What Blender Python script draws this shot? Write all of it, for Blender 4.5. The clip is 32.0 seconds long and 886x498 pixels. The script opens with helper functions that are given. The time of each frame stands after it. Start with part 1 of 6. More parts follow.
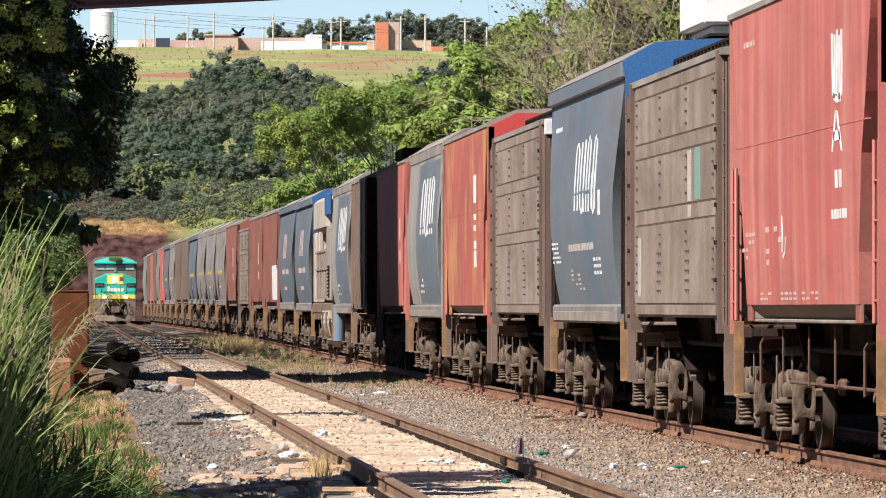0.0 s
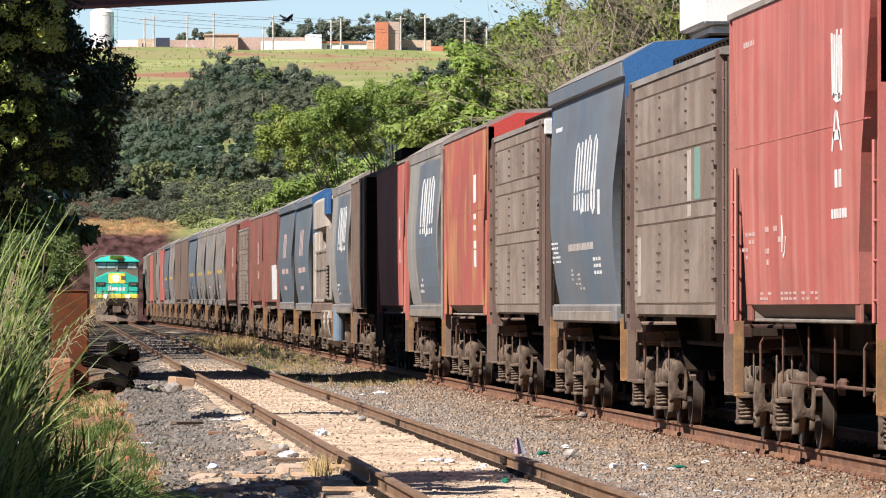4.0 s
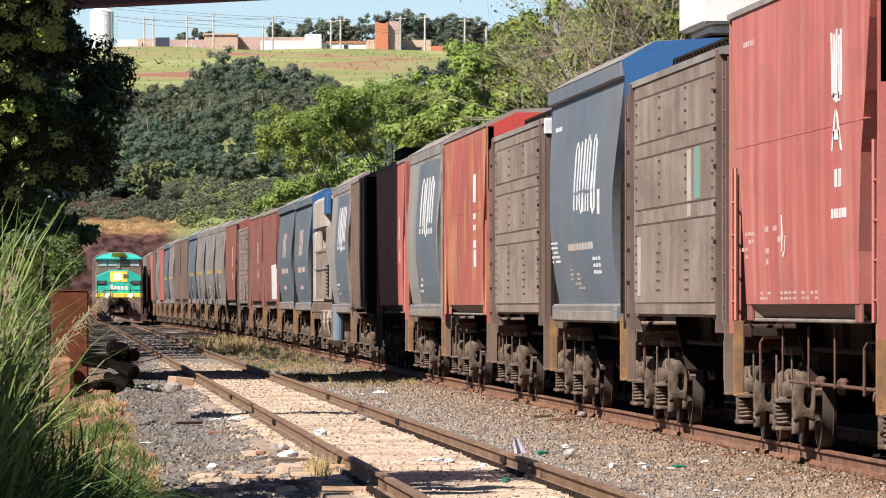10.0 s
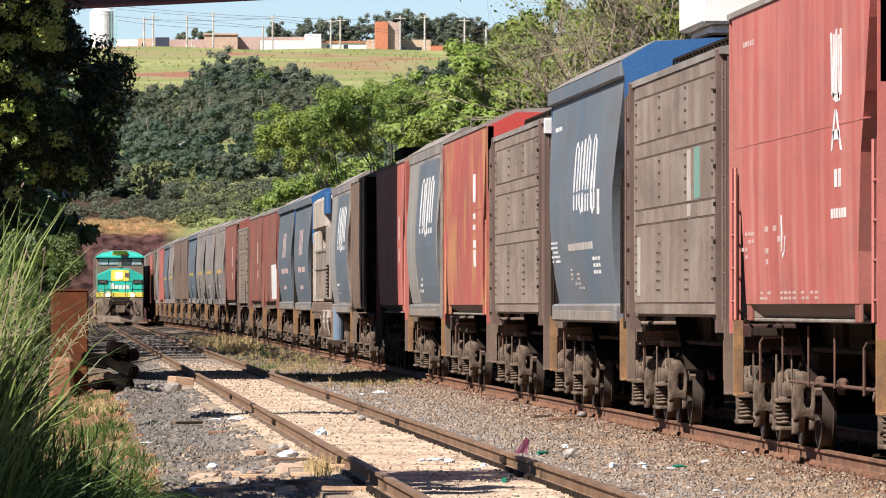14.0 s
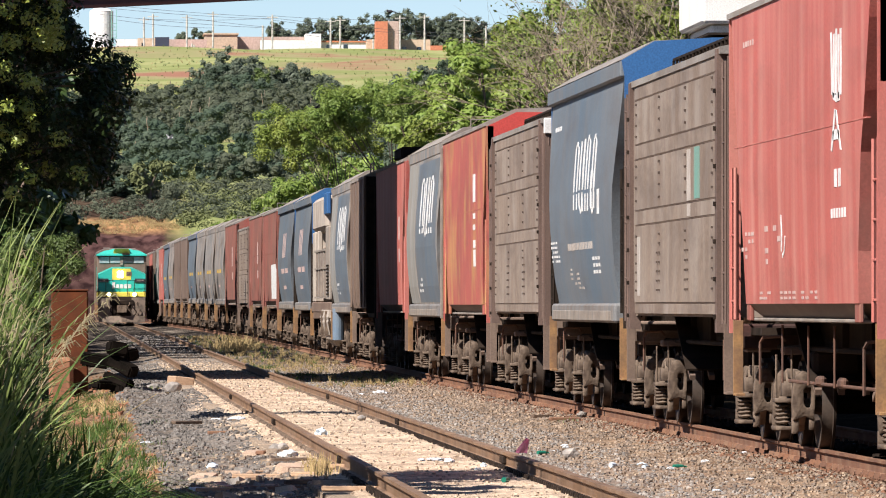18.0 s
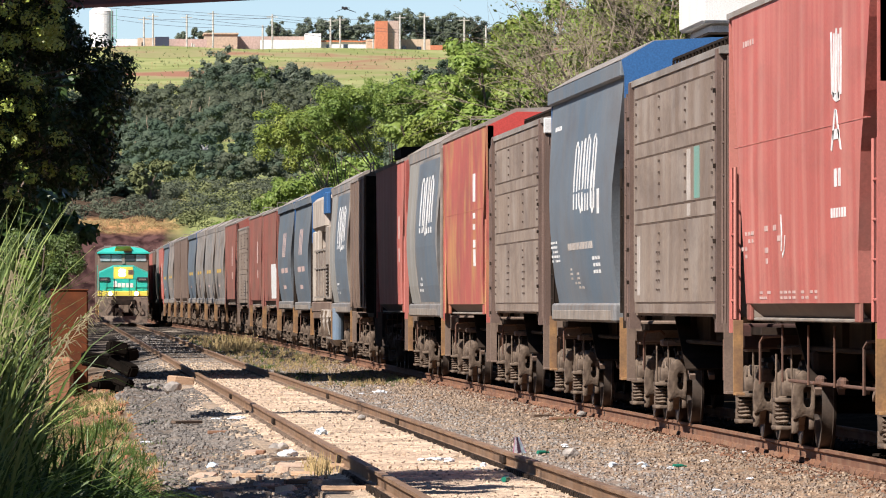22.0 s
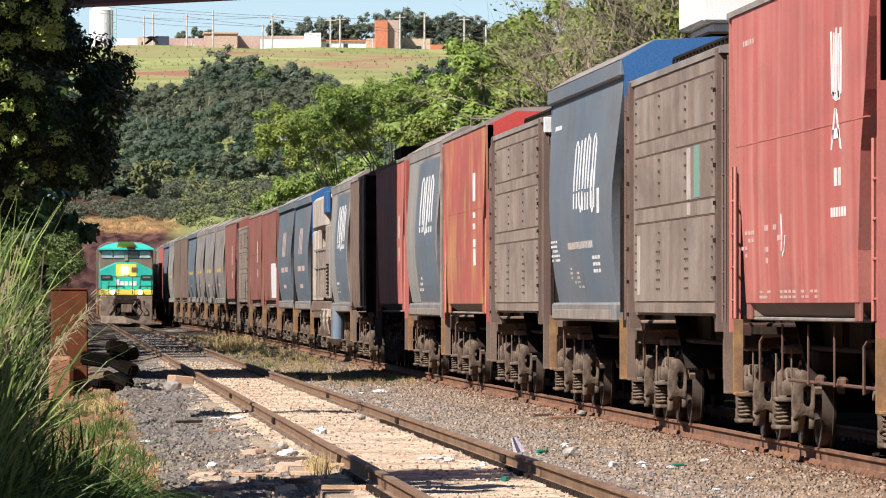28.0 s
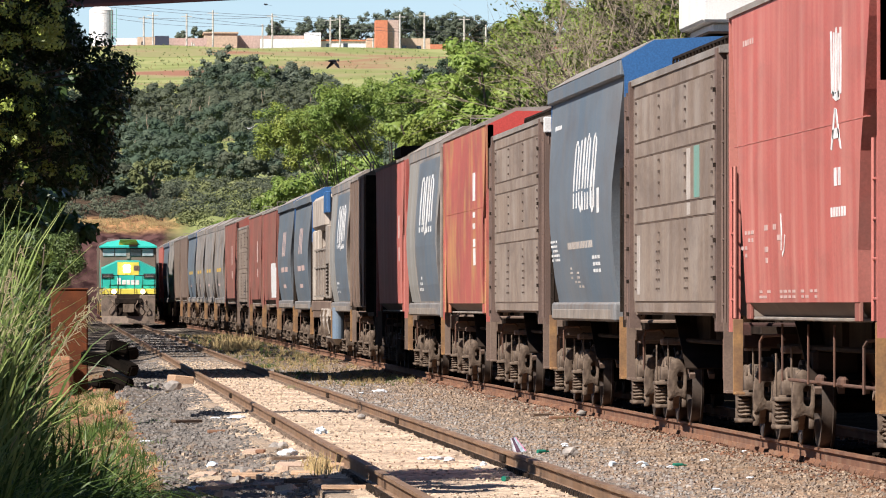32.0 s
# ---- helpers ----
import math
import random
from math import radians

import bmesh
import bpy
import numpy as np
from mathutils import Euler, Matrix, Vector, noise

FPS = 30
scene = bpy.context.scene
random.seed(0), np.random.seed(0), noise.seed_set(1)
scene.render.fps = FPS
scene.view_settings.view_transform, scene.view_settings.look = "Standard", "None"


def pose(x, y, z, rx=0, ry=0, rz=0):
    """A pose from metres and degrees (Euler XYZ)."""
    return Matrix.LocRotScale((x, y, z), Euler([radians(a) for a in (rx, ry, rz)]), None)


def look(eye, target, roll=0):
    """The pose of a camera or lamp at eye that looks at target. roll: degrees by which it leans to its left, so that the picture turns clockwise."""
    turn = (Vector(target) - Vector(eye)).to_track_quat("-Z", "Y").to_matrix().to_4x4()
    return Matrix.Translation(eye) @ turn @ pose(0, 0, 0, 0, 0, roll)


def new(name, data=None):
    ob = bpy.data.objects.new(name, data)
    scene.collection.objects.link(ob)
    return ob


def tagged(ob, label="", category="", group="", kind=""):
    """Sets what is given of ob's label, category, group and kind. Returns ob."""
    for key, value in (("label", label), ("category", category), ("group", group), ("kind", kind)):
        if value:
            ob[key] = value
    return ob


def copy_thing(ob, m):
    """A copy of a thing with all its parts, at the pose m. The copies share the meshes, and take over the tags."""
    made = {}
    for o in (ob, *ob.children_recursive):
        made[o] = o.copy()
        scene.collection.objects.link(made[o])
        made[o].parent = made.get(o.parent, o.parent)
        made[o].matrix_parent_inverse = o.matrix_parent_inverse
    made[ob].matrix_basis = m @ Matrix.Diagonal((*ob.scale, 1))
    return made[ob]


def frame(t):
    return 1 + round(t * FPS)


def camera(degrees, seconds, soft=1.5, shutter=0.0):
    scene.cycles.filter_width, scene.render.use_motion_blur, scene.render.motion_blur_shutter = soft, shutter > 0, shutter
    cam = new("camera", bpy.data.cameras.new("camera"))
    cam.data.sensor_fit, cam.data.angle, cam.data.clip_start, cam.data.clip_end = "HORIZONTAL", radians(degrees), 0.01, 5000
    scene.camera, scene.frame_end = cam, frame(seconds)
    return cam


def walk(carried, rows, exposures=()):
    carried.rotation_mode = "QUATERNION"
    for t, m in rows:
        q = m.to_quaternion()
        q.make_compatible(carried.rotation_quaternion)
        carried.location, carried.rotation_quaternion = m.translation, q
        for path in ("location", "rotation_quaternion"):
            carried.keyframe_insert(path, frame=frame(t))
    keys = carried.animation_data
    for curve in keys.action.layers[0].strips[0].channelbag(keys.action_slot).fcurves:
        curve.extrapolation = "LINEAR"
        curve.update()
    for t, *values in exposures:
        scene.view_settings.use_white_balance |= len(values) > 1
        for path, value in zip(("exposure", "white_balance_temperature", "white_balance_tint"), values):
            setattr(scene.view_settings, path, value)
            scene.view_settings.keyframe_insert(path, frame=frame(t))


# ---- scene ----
cam = camera(7.01, 32.0, soft=1.05)
EYE = (0.0, 0.0, 1.5)
F = 12800.0          # lens length in picture units


def aim(dx, dy):
    """Camera pose that looks right of the track line, with a small drift."""
    yaw = math.degrees(math.atan((654 + dx) / F))
    tilt = math.degrees(math.atan((100 + dy) / F))
    return pose(*EYE, 90 + tilt, 0, -yaw)


walk(cam, [(0.0, aim(-1.4, 1.8)), (8.0, aim(-0.8, 0.9)), (16.0, aim(-0.2, 0.4)), (20.0, aim(0, 0)), (26.0, aim(0, -1.2)), (32.0, aim(0.2, -1.9))],
     exposures=[(0.0, 0.98, 6230, 14), (32.0, 0.98, 6230, 14)])

# ---------------------------------------------------------------- light
SUN_AZ = radians(50)     # light travels this far to the right of the track line
SUN_EL = radians(45)
world = bpy.data.worlds.new("sky")
scene.world = world
world.use_nodes = True
wn, wl = world.node_tree.nodes, world.node_tree.links
sky = wn.new("ShaderNodeTexSky")
sky.sky_type = 'NISHITA'
sky.sun_disc = False
sky.sun_elevation = SUN_EL
sky.sun_rotation = math.pi + SUN_AZ
sky.air_density, sky.dust_density, sky.ozone_density = 1.0, 0.0, 3.0
sky.altitude = 2500
wl.new(sky.outputs[0], wn["Background"].inputs[0])
wn["Background"].inputs[1].default_value = 0.056
sun = new("sun", bpy.data.lights.new("sun", 'SUN'))
sun.data.energy = 5.0
sun.data.angle = radians(0.5)
sun.data.color = (1.0, 0.93, 0.82)
light_way = Vector((math.sin(SUN_AZ) * math.cos(SUN_EL), math.cos(SUN_AZ) * math.cos(SUN_EL), -math.sin(SUN_EL)))
sun.matrix_world = look((-40, -60, 80), Vector((-40, -60, 80)) + light_way)

# ---------------------------------------------------------------- materials


def ramp(n, stops):
    r = n.new("ShaderNodeValToRGB")
    while len(r.color_ramp.elements) < len(stops):
        r.color_ramp.elements.new(0.5)
    for e, (p, c) in zip(r.color_ramp.elements, stops):
        e.position = p
        e.color = (*c, 1) if len(c) == 3 else c
    return r


def mat(name, c1, c2=None, rough=0.7, metal=0.0, scale=3.0, fine=40.0, bump=0.1, stretch=(1, 1, 1), dirt=None, dirt_amt=0.5,
        vary=0.0, spec=0.3, translucent=0.0, coords="Object", grime=0.0, dirt_span=(0.42, 0.68), dirt_scale=(1.0, 2.3, 0.22)):
    """Base colour mixed from two by a wide noise, a finer grain, streaks of dirt and a bump."""
    m = bpy.data.materials.new(name)
    m.use_nodes = True
    n, l = m.node_tree.nodes, m.node_tree.links
    b = n["Principled BSDF"]
    b.inputs["Roughness"].default_value = rough
    b.inputs["Metallic"].default_value = metal
    b.inputs["Specular IOR Level"].default_value = spec
    c2 = c2 or tuple(x * 0.75 for x in c1)
    tc = n.new("ShaderNodeTexCoord")
    mp = n.new("ShaderNodeMapping")
    mp.inputs["Scale"].default_value = stretch
    l.new(tc.outputs[coords], mp.inputs[0])
    a = n.new("ShaderNodeTexNoise")
    a.inputs["Scale"].default_value = scale
    a.inputs["Detail"].default_value = 6
    l.new(mp.outputs[0], a.inputs[0])
    f = n.new("ShaderNodeTexNoise")
    f.inputs["Scale"].default_value = fine
    f.inputs["Detail"].default_value = 4
    l.new(tc.outputs[coords], f.inputs[0])
    r = ramp(n, [(0.35, c1), (0.65, c2)])
    l.new(a.outputs[0], r.inputs[0])
    g = n.new("ShaderNodeMix")
    g.data_type, g.blend_type = 'RGBA', 'MULTIPLY'
    g.inputs[0].default_value = 0.5
    gr = ramp(n, [(0.3, (0.55, 0.55, 0.55)), (0.7, (1.15, 1.15, 1.15))])
    l.new(f.outputs[0], gr.inputs[0])
    l.new(r.outputs[0], g.inputs[6])
    l.new(gr.outputs[0], g.inputs[7])
    out = g.outputs[2]
    place = tc.outputs[coords]
    if grime:
        # every sheet gets its own stains
        own = n.new("ShaderNodeObjectInfo")
        far = n.new("ShaderNodeMath")
        far.operation = 'MULTIPLY'
        far.inputs[1].default_value = 60.0
        l.new(own.outputs["Random"], far.inputs[0])
        move = n.new("ShaderNodeVectorMath")
        l.new(place, move.inputs[0])
        l.new(far.outputs[0], move.inputs[1])
        place = move.outputs[0]
    if dirt:
        d = n.new("ShaderNodeTexNoise")
        d.inputs["Scale"].default_value = 1.0
        d.inputs["Detail"].default_value = 8
        dm = n.new("ShaderNodeMapping")
        dm.inputs["Scale"].default_value = dirt_scale
        l.new(place, dm.inputs[0])
        l.new(dm.outputs[0], d.inputs[0])
        dr = ramp(n, [(dirt_span[0], (0, 0, 0)), (dirt_span[1], (dirt_amt,) * 3)])
        l.new(d.outputs[0], dr.inputs[0])
        x = n.new("ShaderNodeMix")
        x.data_type = 'RGBA'
        l.new(dr.outputs[0], x.inputs[0])
        l.new(out, x.inputs[6])
        x.inputs[7].default_value = (*dirt, 1)
        out = x.outputs[2]
    if grime:
        d = n.new("ShaderNodeTexNoise")
        d.inputs["Scale"].default_value = 1.0
        d.inputs["Detail"].default_value = 10
        d.inputs["Roughness"].default_value = 0.7
        d.inputs["Distortion"].default_value = 0.6
        dm = n.new("ShaderNodeMapping")
        dm.inputs["Scale"].default_value = (1.0, 0.35, 1.1)
        dm.inputs["Location"].default_value = (3, 7, 1)
        l.new(place, dm.inputs[0])
        l.new(dm.outputs[0], d.inputs[0])
        dr = ramp(n, [(0.46, (0, 0, 0)), (0.72, (grime,) * 3)])
        l.new(d.outputs[0], dr.inputs[0])
        x = n.new("ShaderNodeMix")
        x.data_type = 'RGBA'
        l.new(dr.outputs[0], x.inputs[0])
        l.new(out, x.inputs[6])
        x.inputs[7].default_value = (0.085, 0.06, 0.048, 1)
        out = x.outputs[2]
    if vary:
        oi = n.new("ShaderNodeObjectInfo")
        geo = n.new("ShaderNodeNewGeometry")
        ad = n.new("ShaderNodeMath")
        ad.operation = 'ADD'
        l.new(oi.outputs["Random"], ad.inputs[0])
        l.new(geo.outputs["Random Per Island"], ad.inputs[1])
        mr = n.new("ShaderNodeMapRange")
        mr.inputs[1].default_value, mr.inputs[2].default_value = 0, 2
        mr.inputs[3].default_value, mr.inputs[4].default_value = 1 - vary, 1 + vary
        l.new(ad.outputs[0], mr.inputs[0])
        h = n.new("ShaderNodeHueSaturation")
        l.new(mr.outputs[0], h.inputs["Value"])
        l.new(out, h.inputs["Color"])
        out = h.outputs[0]
    l.new(out, b.inputs["Base Color"])
    if bump:
        bp = n.new("ShaderNodeBump")
        bp.inputs["Strength"].default_value = bump
        bp.inputs["Distance"].default_value = 0.02
        l.new(f.outputs[0], bp.inputs["Height"])
        l.new(bp.outputs[0], b.inputs["Normal"])
    if translucent:
        tr = n.new("ShaderNodeBsdfTranslucent")
        l.new(out, tr.inputs[0])
        mx = n.new("ShaderNodeMixShader")
        mx.inputs[0].default_value = translucent
        l.new(b.outputs[0], mx.inputs[1])
        l.new(tr.outputs[0], mx.inputs[2])
        l.new(mx.outputs[0], n["Material Output"].inputs[0])
    return m


def glow(name, col, strength):
    m = bpy.data.materials.new(name)
    m.use_nodes = True
    b = m.node_tree.nodes["Principled BSDF"]
    b.inputs["Base Color"].default_value = (*col, 1)
    b.inputs["Emission Color"].default_value = (*col, 1)
    b.inputs["Emission Strength"].default_value = strength
    return m


DUST = (0.20, 0.15, 0.11)
M_RED = mat("red_wagon_paint", (0.465, 0.122, 0.098), (0.38, 0.10, 0.08), 0.6, scale=1.2, stretch=(1, 0.35, 0.12), dirt=(0.50, 0.25, 0.20), dirt_amt=0.55, grime=0.28)
M_REDY = mat("red_paint_with_yellow_wear", (0.42, 0.105, 0.085), (0.34, 0.09, 0.075), 0.6, scale=1.2, stretch=(1, 0.35, 0.12), dirt=(0.44, 0.28, 0.10), dirt_amt=0.6, dirt_span=(0.46, 0.64), dirt_scale=(1, 1.3, 0.8), grime=0.4)
M_RED2 = mat("brown_red_wagon_paint", (0.30, 0.08, 0.06), (0.22, 0.08, 0.06), 0.7, scale=1.2, stretch=(1, 0.35, 0.12), dirt=DUST, dirt_amt=0.6, grime=0.65)
# red dimmed in its colour for the shade below the floor
M_CHUTE = mat("shade_dark_red_chute", (0.07, 0.028, 0.022), (0.04, 0.022, 0.018), 0.85, scale=3, dirt=(0.03, 0.022, 0.018), dirt_amt=0.8)
M_REDGABLE = mat("fresh_red_paint", (0.50, 0.06, 0.045), (0.42, 0.06, 0.05), 0.5, scale=1.0)
M_BLUE = mat("slate_blue_wagon_paint", (0.098, 0.14, 0.18), (0.145, 0.165, 0.18), 0.55, scale=0.8, stretch=(1, 0.3, 0.2), dirt=(0.17, 0.16, 0.15), dirt_amt=0.5, grime=0.5)
M_BLUEEND = mat("bright_blue_paint", (0.035, 0.12, 0.29), (0.04, 0.11, 0.25), 0.45, scale=0.8)
M_GREYBLUE = mat("grey_blue_wagon_paint", (0.16, 0.18, 0.195), (0.26, 0.25, 0.23), 0.6, scale=0.8, stretch=(1, 0.3, 0.2), dirt=(0.30, 0.24, 0.19), dirt_amt=0.85, dirt_span=(0.40, 0.62), grime=0.85)
M_BROWN = mat("brown_wagon_paint", (0.155, 0.105, 0.08), (0.20, 0.145, 0.11), 0.75, scale=0.9, stretch=(1, 0.35, 0.15), dirt=(0.13, 0.09, 0.065), dirt_amt=0.6, grime=0.65)
M_GREY = mat("dusty_grey_brown_paint", (0.245, 0.188, 0.143), (0.185, 0.138, 0.105), 0.8, scale=1.1, fine=14, stretch=(1, 0.35, 0.2), dirt=(0.31, 0.275, 0.24), dirt_amt=0.5, dirt_scale=(1, 1.6, 0.5), grime=0.7)
M_ROOF = mat("dusty_roof_sheet", (0.30, 0.28, 0.25), (0.22, 0.20, 0.18), 0.75, scale=0.8, dirt=DUST, grime=0.65)
M_SILL = mat("pale_sill_paint", (0.32, 0.28, 0.23), (0.21, 0.19, 0.17), 0.7, dirt=DUST, grime=0.65)
M_SILLG = mat("grey_sill_paint", (0.21, 0.21, 0.205), (0.15, 0.15, 0.15), 0.7, dirt=DUST, grime=0.6)
# near-black for the shade under wagons; other dirty ironwork shares it
M_IRON = mat("dirty_iron_shade_dark", (0.014, 0.011, 0.009), (0.030, 0.022, 0.017), 0.8, 0.0, scale=4, dirt=(0.045, 0.031, 0.023), dirt_amt=0.6, spec=0.05)
M_BOGIE = mat("dusty_cast_steel", (0.060, 0.040, 0.028), (0.145, 0.105, 0.075), 0.8, 0.0, scale=7, fine=25, dirt=(0.22, 0.165, 0.12), dirt_amt=0.7, dirt_scale=(5, 5, 2), bump=0.5)
M_TREAD = mat("worn_wheel_steel", (0.035, 0.027, 0.022), (0.075, 0.056, 0.043), 0.6, 0.2, scale=6, dirt=(0.12, 0.09, 0.07), dirt_scale=(4, 4, 4))
M_OCHRE = mat("ochre_painted_bar", (0.36, 0.20, 0.075), (0.22, 0.12, 0.06), 0.75, scale=4, dirt=(0.09, 0.06, 0.045), dirt_amt=0.8, dirt_scale=(2, 2, 1.5))
M_RUST = mat("rusty_rail_side", (0.24, 0.115, 0.065), (0.15, 0.075, 0.05), 0.75, 0.2, scale=3, fine=60, stretch=(1, 0.3, 1), dirt=(0.30, 0.20, 0.13))
M_POST = mat("dark_rusty_post", (0.115, 0.074, 0.058), (0.15, 0.10, 0.08), 0.8, scale=3, stretch=(1, 1, 0.3), dirt=(0.07, 0.05, 0.04), dirt_scale=(2, 2, 0.8))
M_HOOK = mat("brown_iron_hook", (0.07, 0.05, 0.04), (0.10, 0.075, 0.06), 0.8, scale=6)
M_PIPE = mat("rusty_brown_pipe", (0.15, 0.075, 0.048), (0.10, 0.055, 0.04), 0.8, scale=4, fine=30, dirt=(0.06, 0.045, 0.035), dirt_scale=(3, 3, 3))
M_RAIL = mat("brown_rail_side", (0.25, 0.15, 0.085), (0.15, 0.09, 0.055), 0.7, 0.2, scale=3, fine=60, stretch=(1, 0.3, 1), dirt=(0.26, 0.19, 0.14))
M_WHITE = mat("faded_white_lettering", (0.72, 0.72, 0.70), (0.55, 0.54, 0.52), 0.6, scale=4)
M_PALE = mat("faded_pale_lettering", (0.55, 0.42, 0.38), (0.45, 0.3, 0.27), 0.6, scale=4)
M_YELLOW = mat("faded_yellow_paint", (0.62, 0.42, 0.06), (0.5, 0.3, 0.06), 0.6, scale=3)
M_TEAL = mat("teal_locomotive_paint", (0.035, 0.43, 0.35), (0.03, 0.37, 0.30), 0.4, scale=1)
M_LYEL = mat("yellow_locomotive_paint", (0.70, 0.60, 0.10), (0.62, 0.52, 0.08), 0.4, scale=2)
M_GLASS = mat("dark_cab_glass", (0.03, 0.04, 0.05), None, 0.08, 0, spec=0.8, bump=0)
M_LAMP = glow("lit_headlight", (1.0, 0.86, 0.50), 5.0)
M_LEAFM = mat("mid_green_leaf", (0.09, 0.145, 0.04), (0.13, 0.175, 0.05), 0.5, scale=0.6, fine=3, bump=0, vary=0.35, translucent=0.25)
M_LEAF = mat("green_leaf", (0.20, 0.295, 0.06), (0.26, 0.325, 0.07), 0.5, scale=0.6, fine=3, bump=0, vary=0.3, translucent=0.42, spec=0.4)
M_LEAFD = mat("dark_green_leaf", (0.035, 0.07, 0.018), (0.055, 0.09, 0.02), 0.45, scale=0.6, fine=3, bump=0, vary=0.3, translucent=0.2, spec=0.4)
M_LEAFY = mat("yellow_green_leaf", (0.19, 0.25, 0.045), (0.24, 0.27, 0.055), 0.5, scale=0.6, fine=3, bump=0, vary=0.25, translucent=0.3)
# distance haze is put into the next two foliage colours as a paler tone
M_FAR = mat("hazed_far_woods_foliage", (0.082, 0.12, 0.080), (0.115, 0.145, 0.10), 0.8, scale=0.05, fine=0.25, bump=0, vary=0.08, spec=0.1, translucent=0.4)
M_RIDGE = mat("hazed_hilltop_foliage", (0.17, 0.205, 0.145), (0.21, 0.235, 0.175), 0.8, scale=0.05, fine=0.25, bump=0, vary=0.08, spec=0.1, translucent=0.4)
M_BARK = mat("grey_brown_bark", (0.16, 0.12, 0.09), (0.10, 0.075, 0.055), 0.9, scale=4, stretch=(1, 1, 0.3), bump=0.4)
# one grass in three tones: sunlight painted into M_GRASSL, shade into M_GRASSD
M_GRASSL = mat("sun_painted_grass_blade", (0.25, 0.30, 0.09), (0.16, 0.22, 0.06), 0.5, scale=2, fine=8, bump=0, vary=0.45, translucent=0.35)
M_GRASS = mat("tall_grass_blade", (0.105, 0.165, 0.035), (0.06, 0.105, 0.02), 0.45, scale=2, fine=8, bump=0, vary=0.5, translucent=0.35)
M_GRASSD = mat("shade_painted_grass_blade", (0.06, 0.105, 0.022), (0.035, 0.065, 0.014), 0.45, scale=2, fine=8, bump=0, vary=0.5, translucent=0.3)
M_STRAW = mat("dry_straw", (0.50, 0.38, 0.18), (0.36, 0.26, 0.12), 0.8, scale=4, bump=0, vary=0.3, translucent=0.2)
M_CONC = mat("white_painted_concrete", (0.75, 0.73, 0.68), (0.62, 0.60, 0.55), 0.8, scale=0.6)
M_DECK = mat("maroon_steel_beam", (0.16, 0.06, 0.045), (0.12, 0.05, 0.04), 0.7, scale=0.6)
M_STONE = mat("ballast_stone", (0.36, 0.27, 0.19), (0.15, 0.125, 0.11), 0.9, scale=6, fine=60, bump=0.3, vary=0.6, spec=0.05)

# ---------------------------------------------------------------- mesh helpers


def bx(bm, x0, x1, y0, y1, z0, z1, m=None):
    vs = bmesh.ops.create_cube(bm, size=1.0)["verts"]
    for v in vs:
        v.co = Vector(((x0 + x1) / 2 + v.co.x * (x1 - x0), (y0 + y1) / 2 + v.co.y * (y1 - y0), (z0 + z1) / 2 + v.co.z * (z1 - z0)))
        if m is not None:
            v.co = m @ v.co
    return vs


def rod(bm, a, b, r, seg=8, r2=None):
    a, b = Vector(a), Vector(b)
    d = b - a
    vs = bmesh.ops.create_cone(bm, cap_ends=True, segments=seg, radius1=r, radius2=r if r2 is None else r2, depth=d.length)["verts"]
    q = d.to_track_quat("Z", "Y").to_matrix().to_4x4()
    mm = Matrix.Translation((a + b) / 2) @ q
    for v in vs:
        v.co = mm @ v.co
    return vs


def part(name, bm, material, parent=None, label="", smooth=False):
    me = bpy.data.meshes.new(name)
    bm.to_mesh(me)
    bm.free()
    me.materials.append(material)
    if smooth:
        for p in me.polygons:
            p.use_smooth = True
    ob = new(name, me)
    if parent:
        ob.parent = parent
    if label:
        ob["label"] = label
    return ob


def raw(name, verts, faces, material, parent=None, smooth=False):
    me = bpy.data.meshes.new(name)
    me.from_pydata(verts, [], faces)
    me.materials.append(material)
    if smooth:
        me.polygons.foreach_set("use_smooth", [True] * len(me.polygons))
    ob = new(name, me)
    if parent:
        ob.parent = parent
    return ob


def boxes(name, items, material, parent=None, label="", bevel=0.0):
    bm = bmesh.new()
    for it in items:
        bx(bm, *it)
    if bevel:
        bmesh.ops.bevel(bm, geom=bm.edges[:], offset=bevel, segments=1, affect='EDGES')
    return part(name, bm, material, parent, label)


def rods(name, items, material, parent=None, label="", seg=8):
    bm = bmesh.new()
    for it in items:
        rod(bm, *it, seg=seg)
    return part(name, bm, material, parent, label)


def smooth_step(a, b, v):
    t = min(1.0, max(0.0, (v - a) / (b - a)))
    return t * t * (3 - 2 * t)


# lines of the two tracks and their height along the way
def free_x(y):
    return 3.45 - 0.41 * smooth_step(190, 390, y) - 0.00004 * max(0.0, y - 500) ** 2


def train_x(y):
    return 8.68 - 1.9 * smooth_step(200, 480, y) - 0.00008 * max(0.0, y - 470) ** 2


def rail_z(y):
    return 0.35 * smooth_step(150, 400, y)


def free_lift(y):
    """The near stretch of the free track lies a little higher than the other one."""
    return 0.058 * smooth_step(260, 130, y)


def on_line(line, y):
    turn = math.atan((line(y + 1) - line(y - 1)) / 2)
    return pose(line(y), y, rail_z(y), 0, 0, -math.degrees(turn))


M_SLEEPER = mat("sun_bleached_sleeper_wood", (0.33, 0.26, 0.19), (0.24, 0.18, 0.13), 0.9, scale=3, stretch=(0.3, 4, 4), bump=0.4, vary=0.3)
# the near crown's shade is put into this leaf colour
M_LEAFN = mat("shade_painted_near_leaf", (0.016, 0.030, 0.008), (0.026, 0.042, 0.010), 0.5, scale=2.0, fine=8, bump=0, vary=0.5, translucent=0.1, spec=0.2)
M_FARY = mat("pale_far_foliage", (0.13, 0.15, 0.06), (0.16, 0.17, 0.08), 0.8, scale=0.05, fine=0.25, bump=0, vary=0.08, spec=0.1)
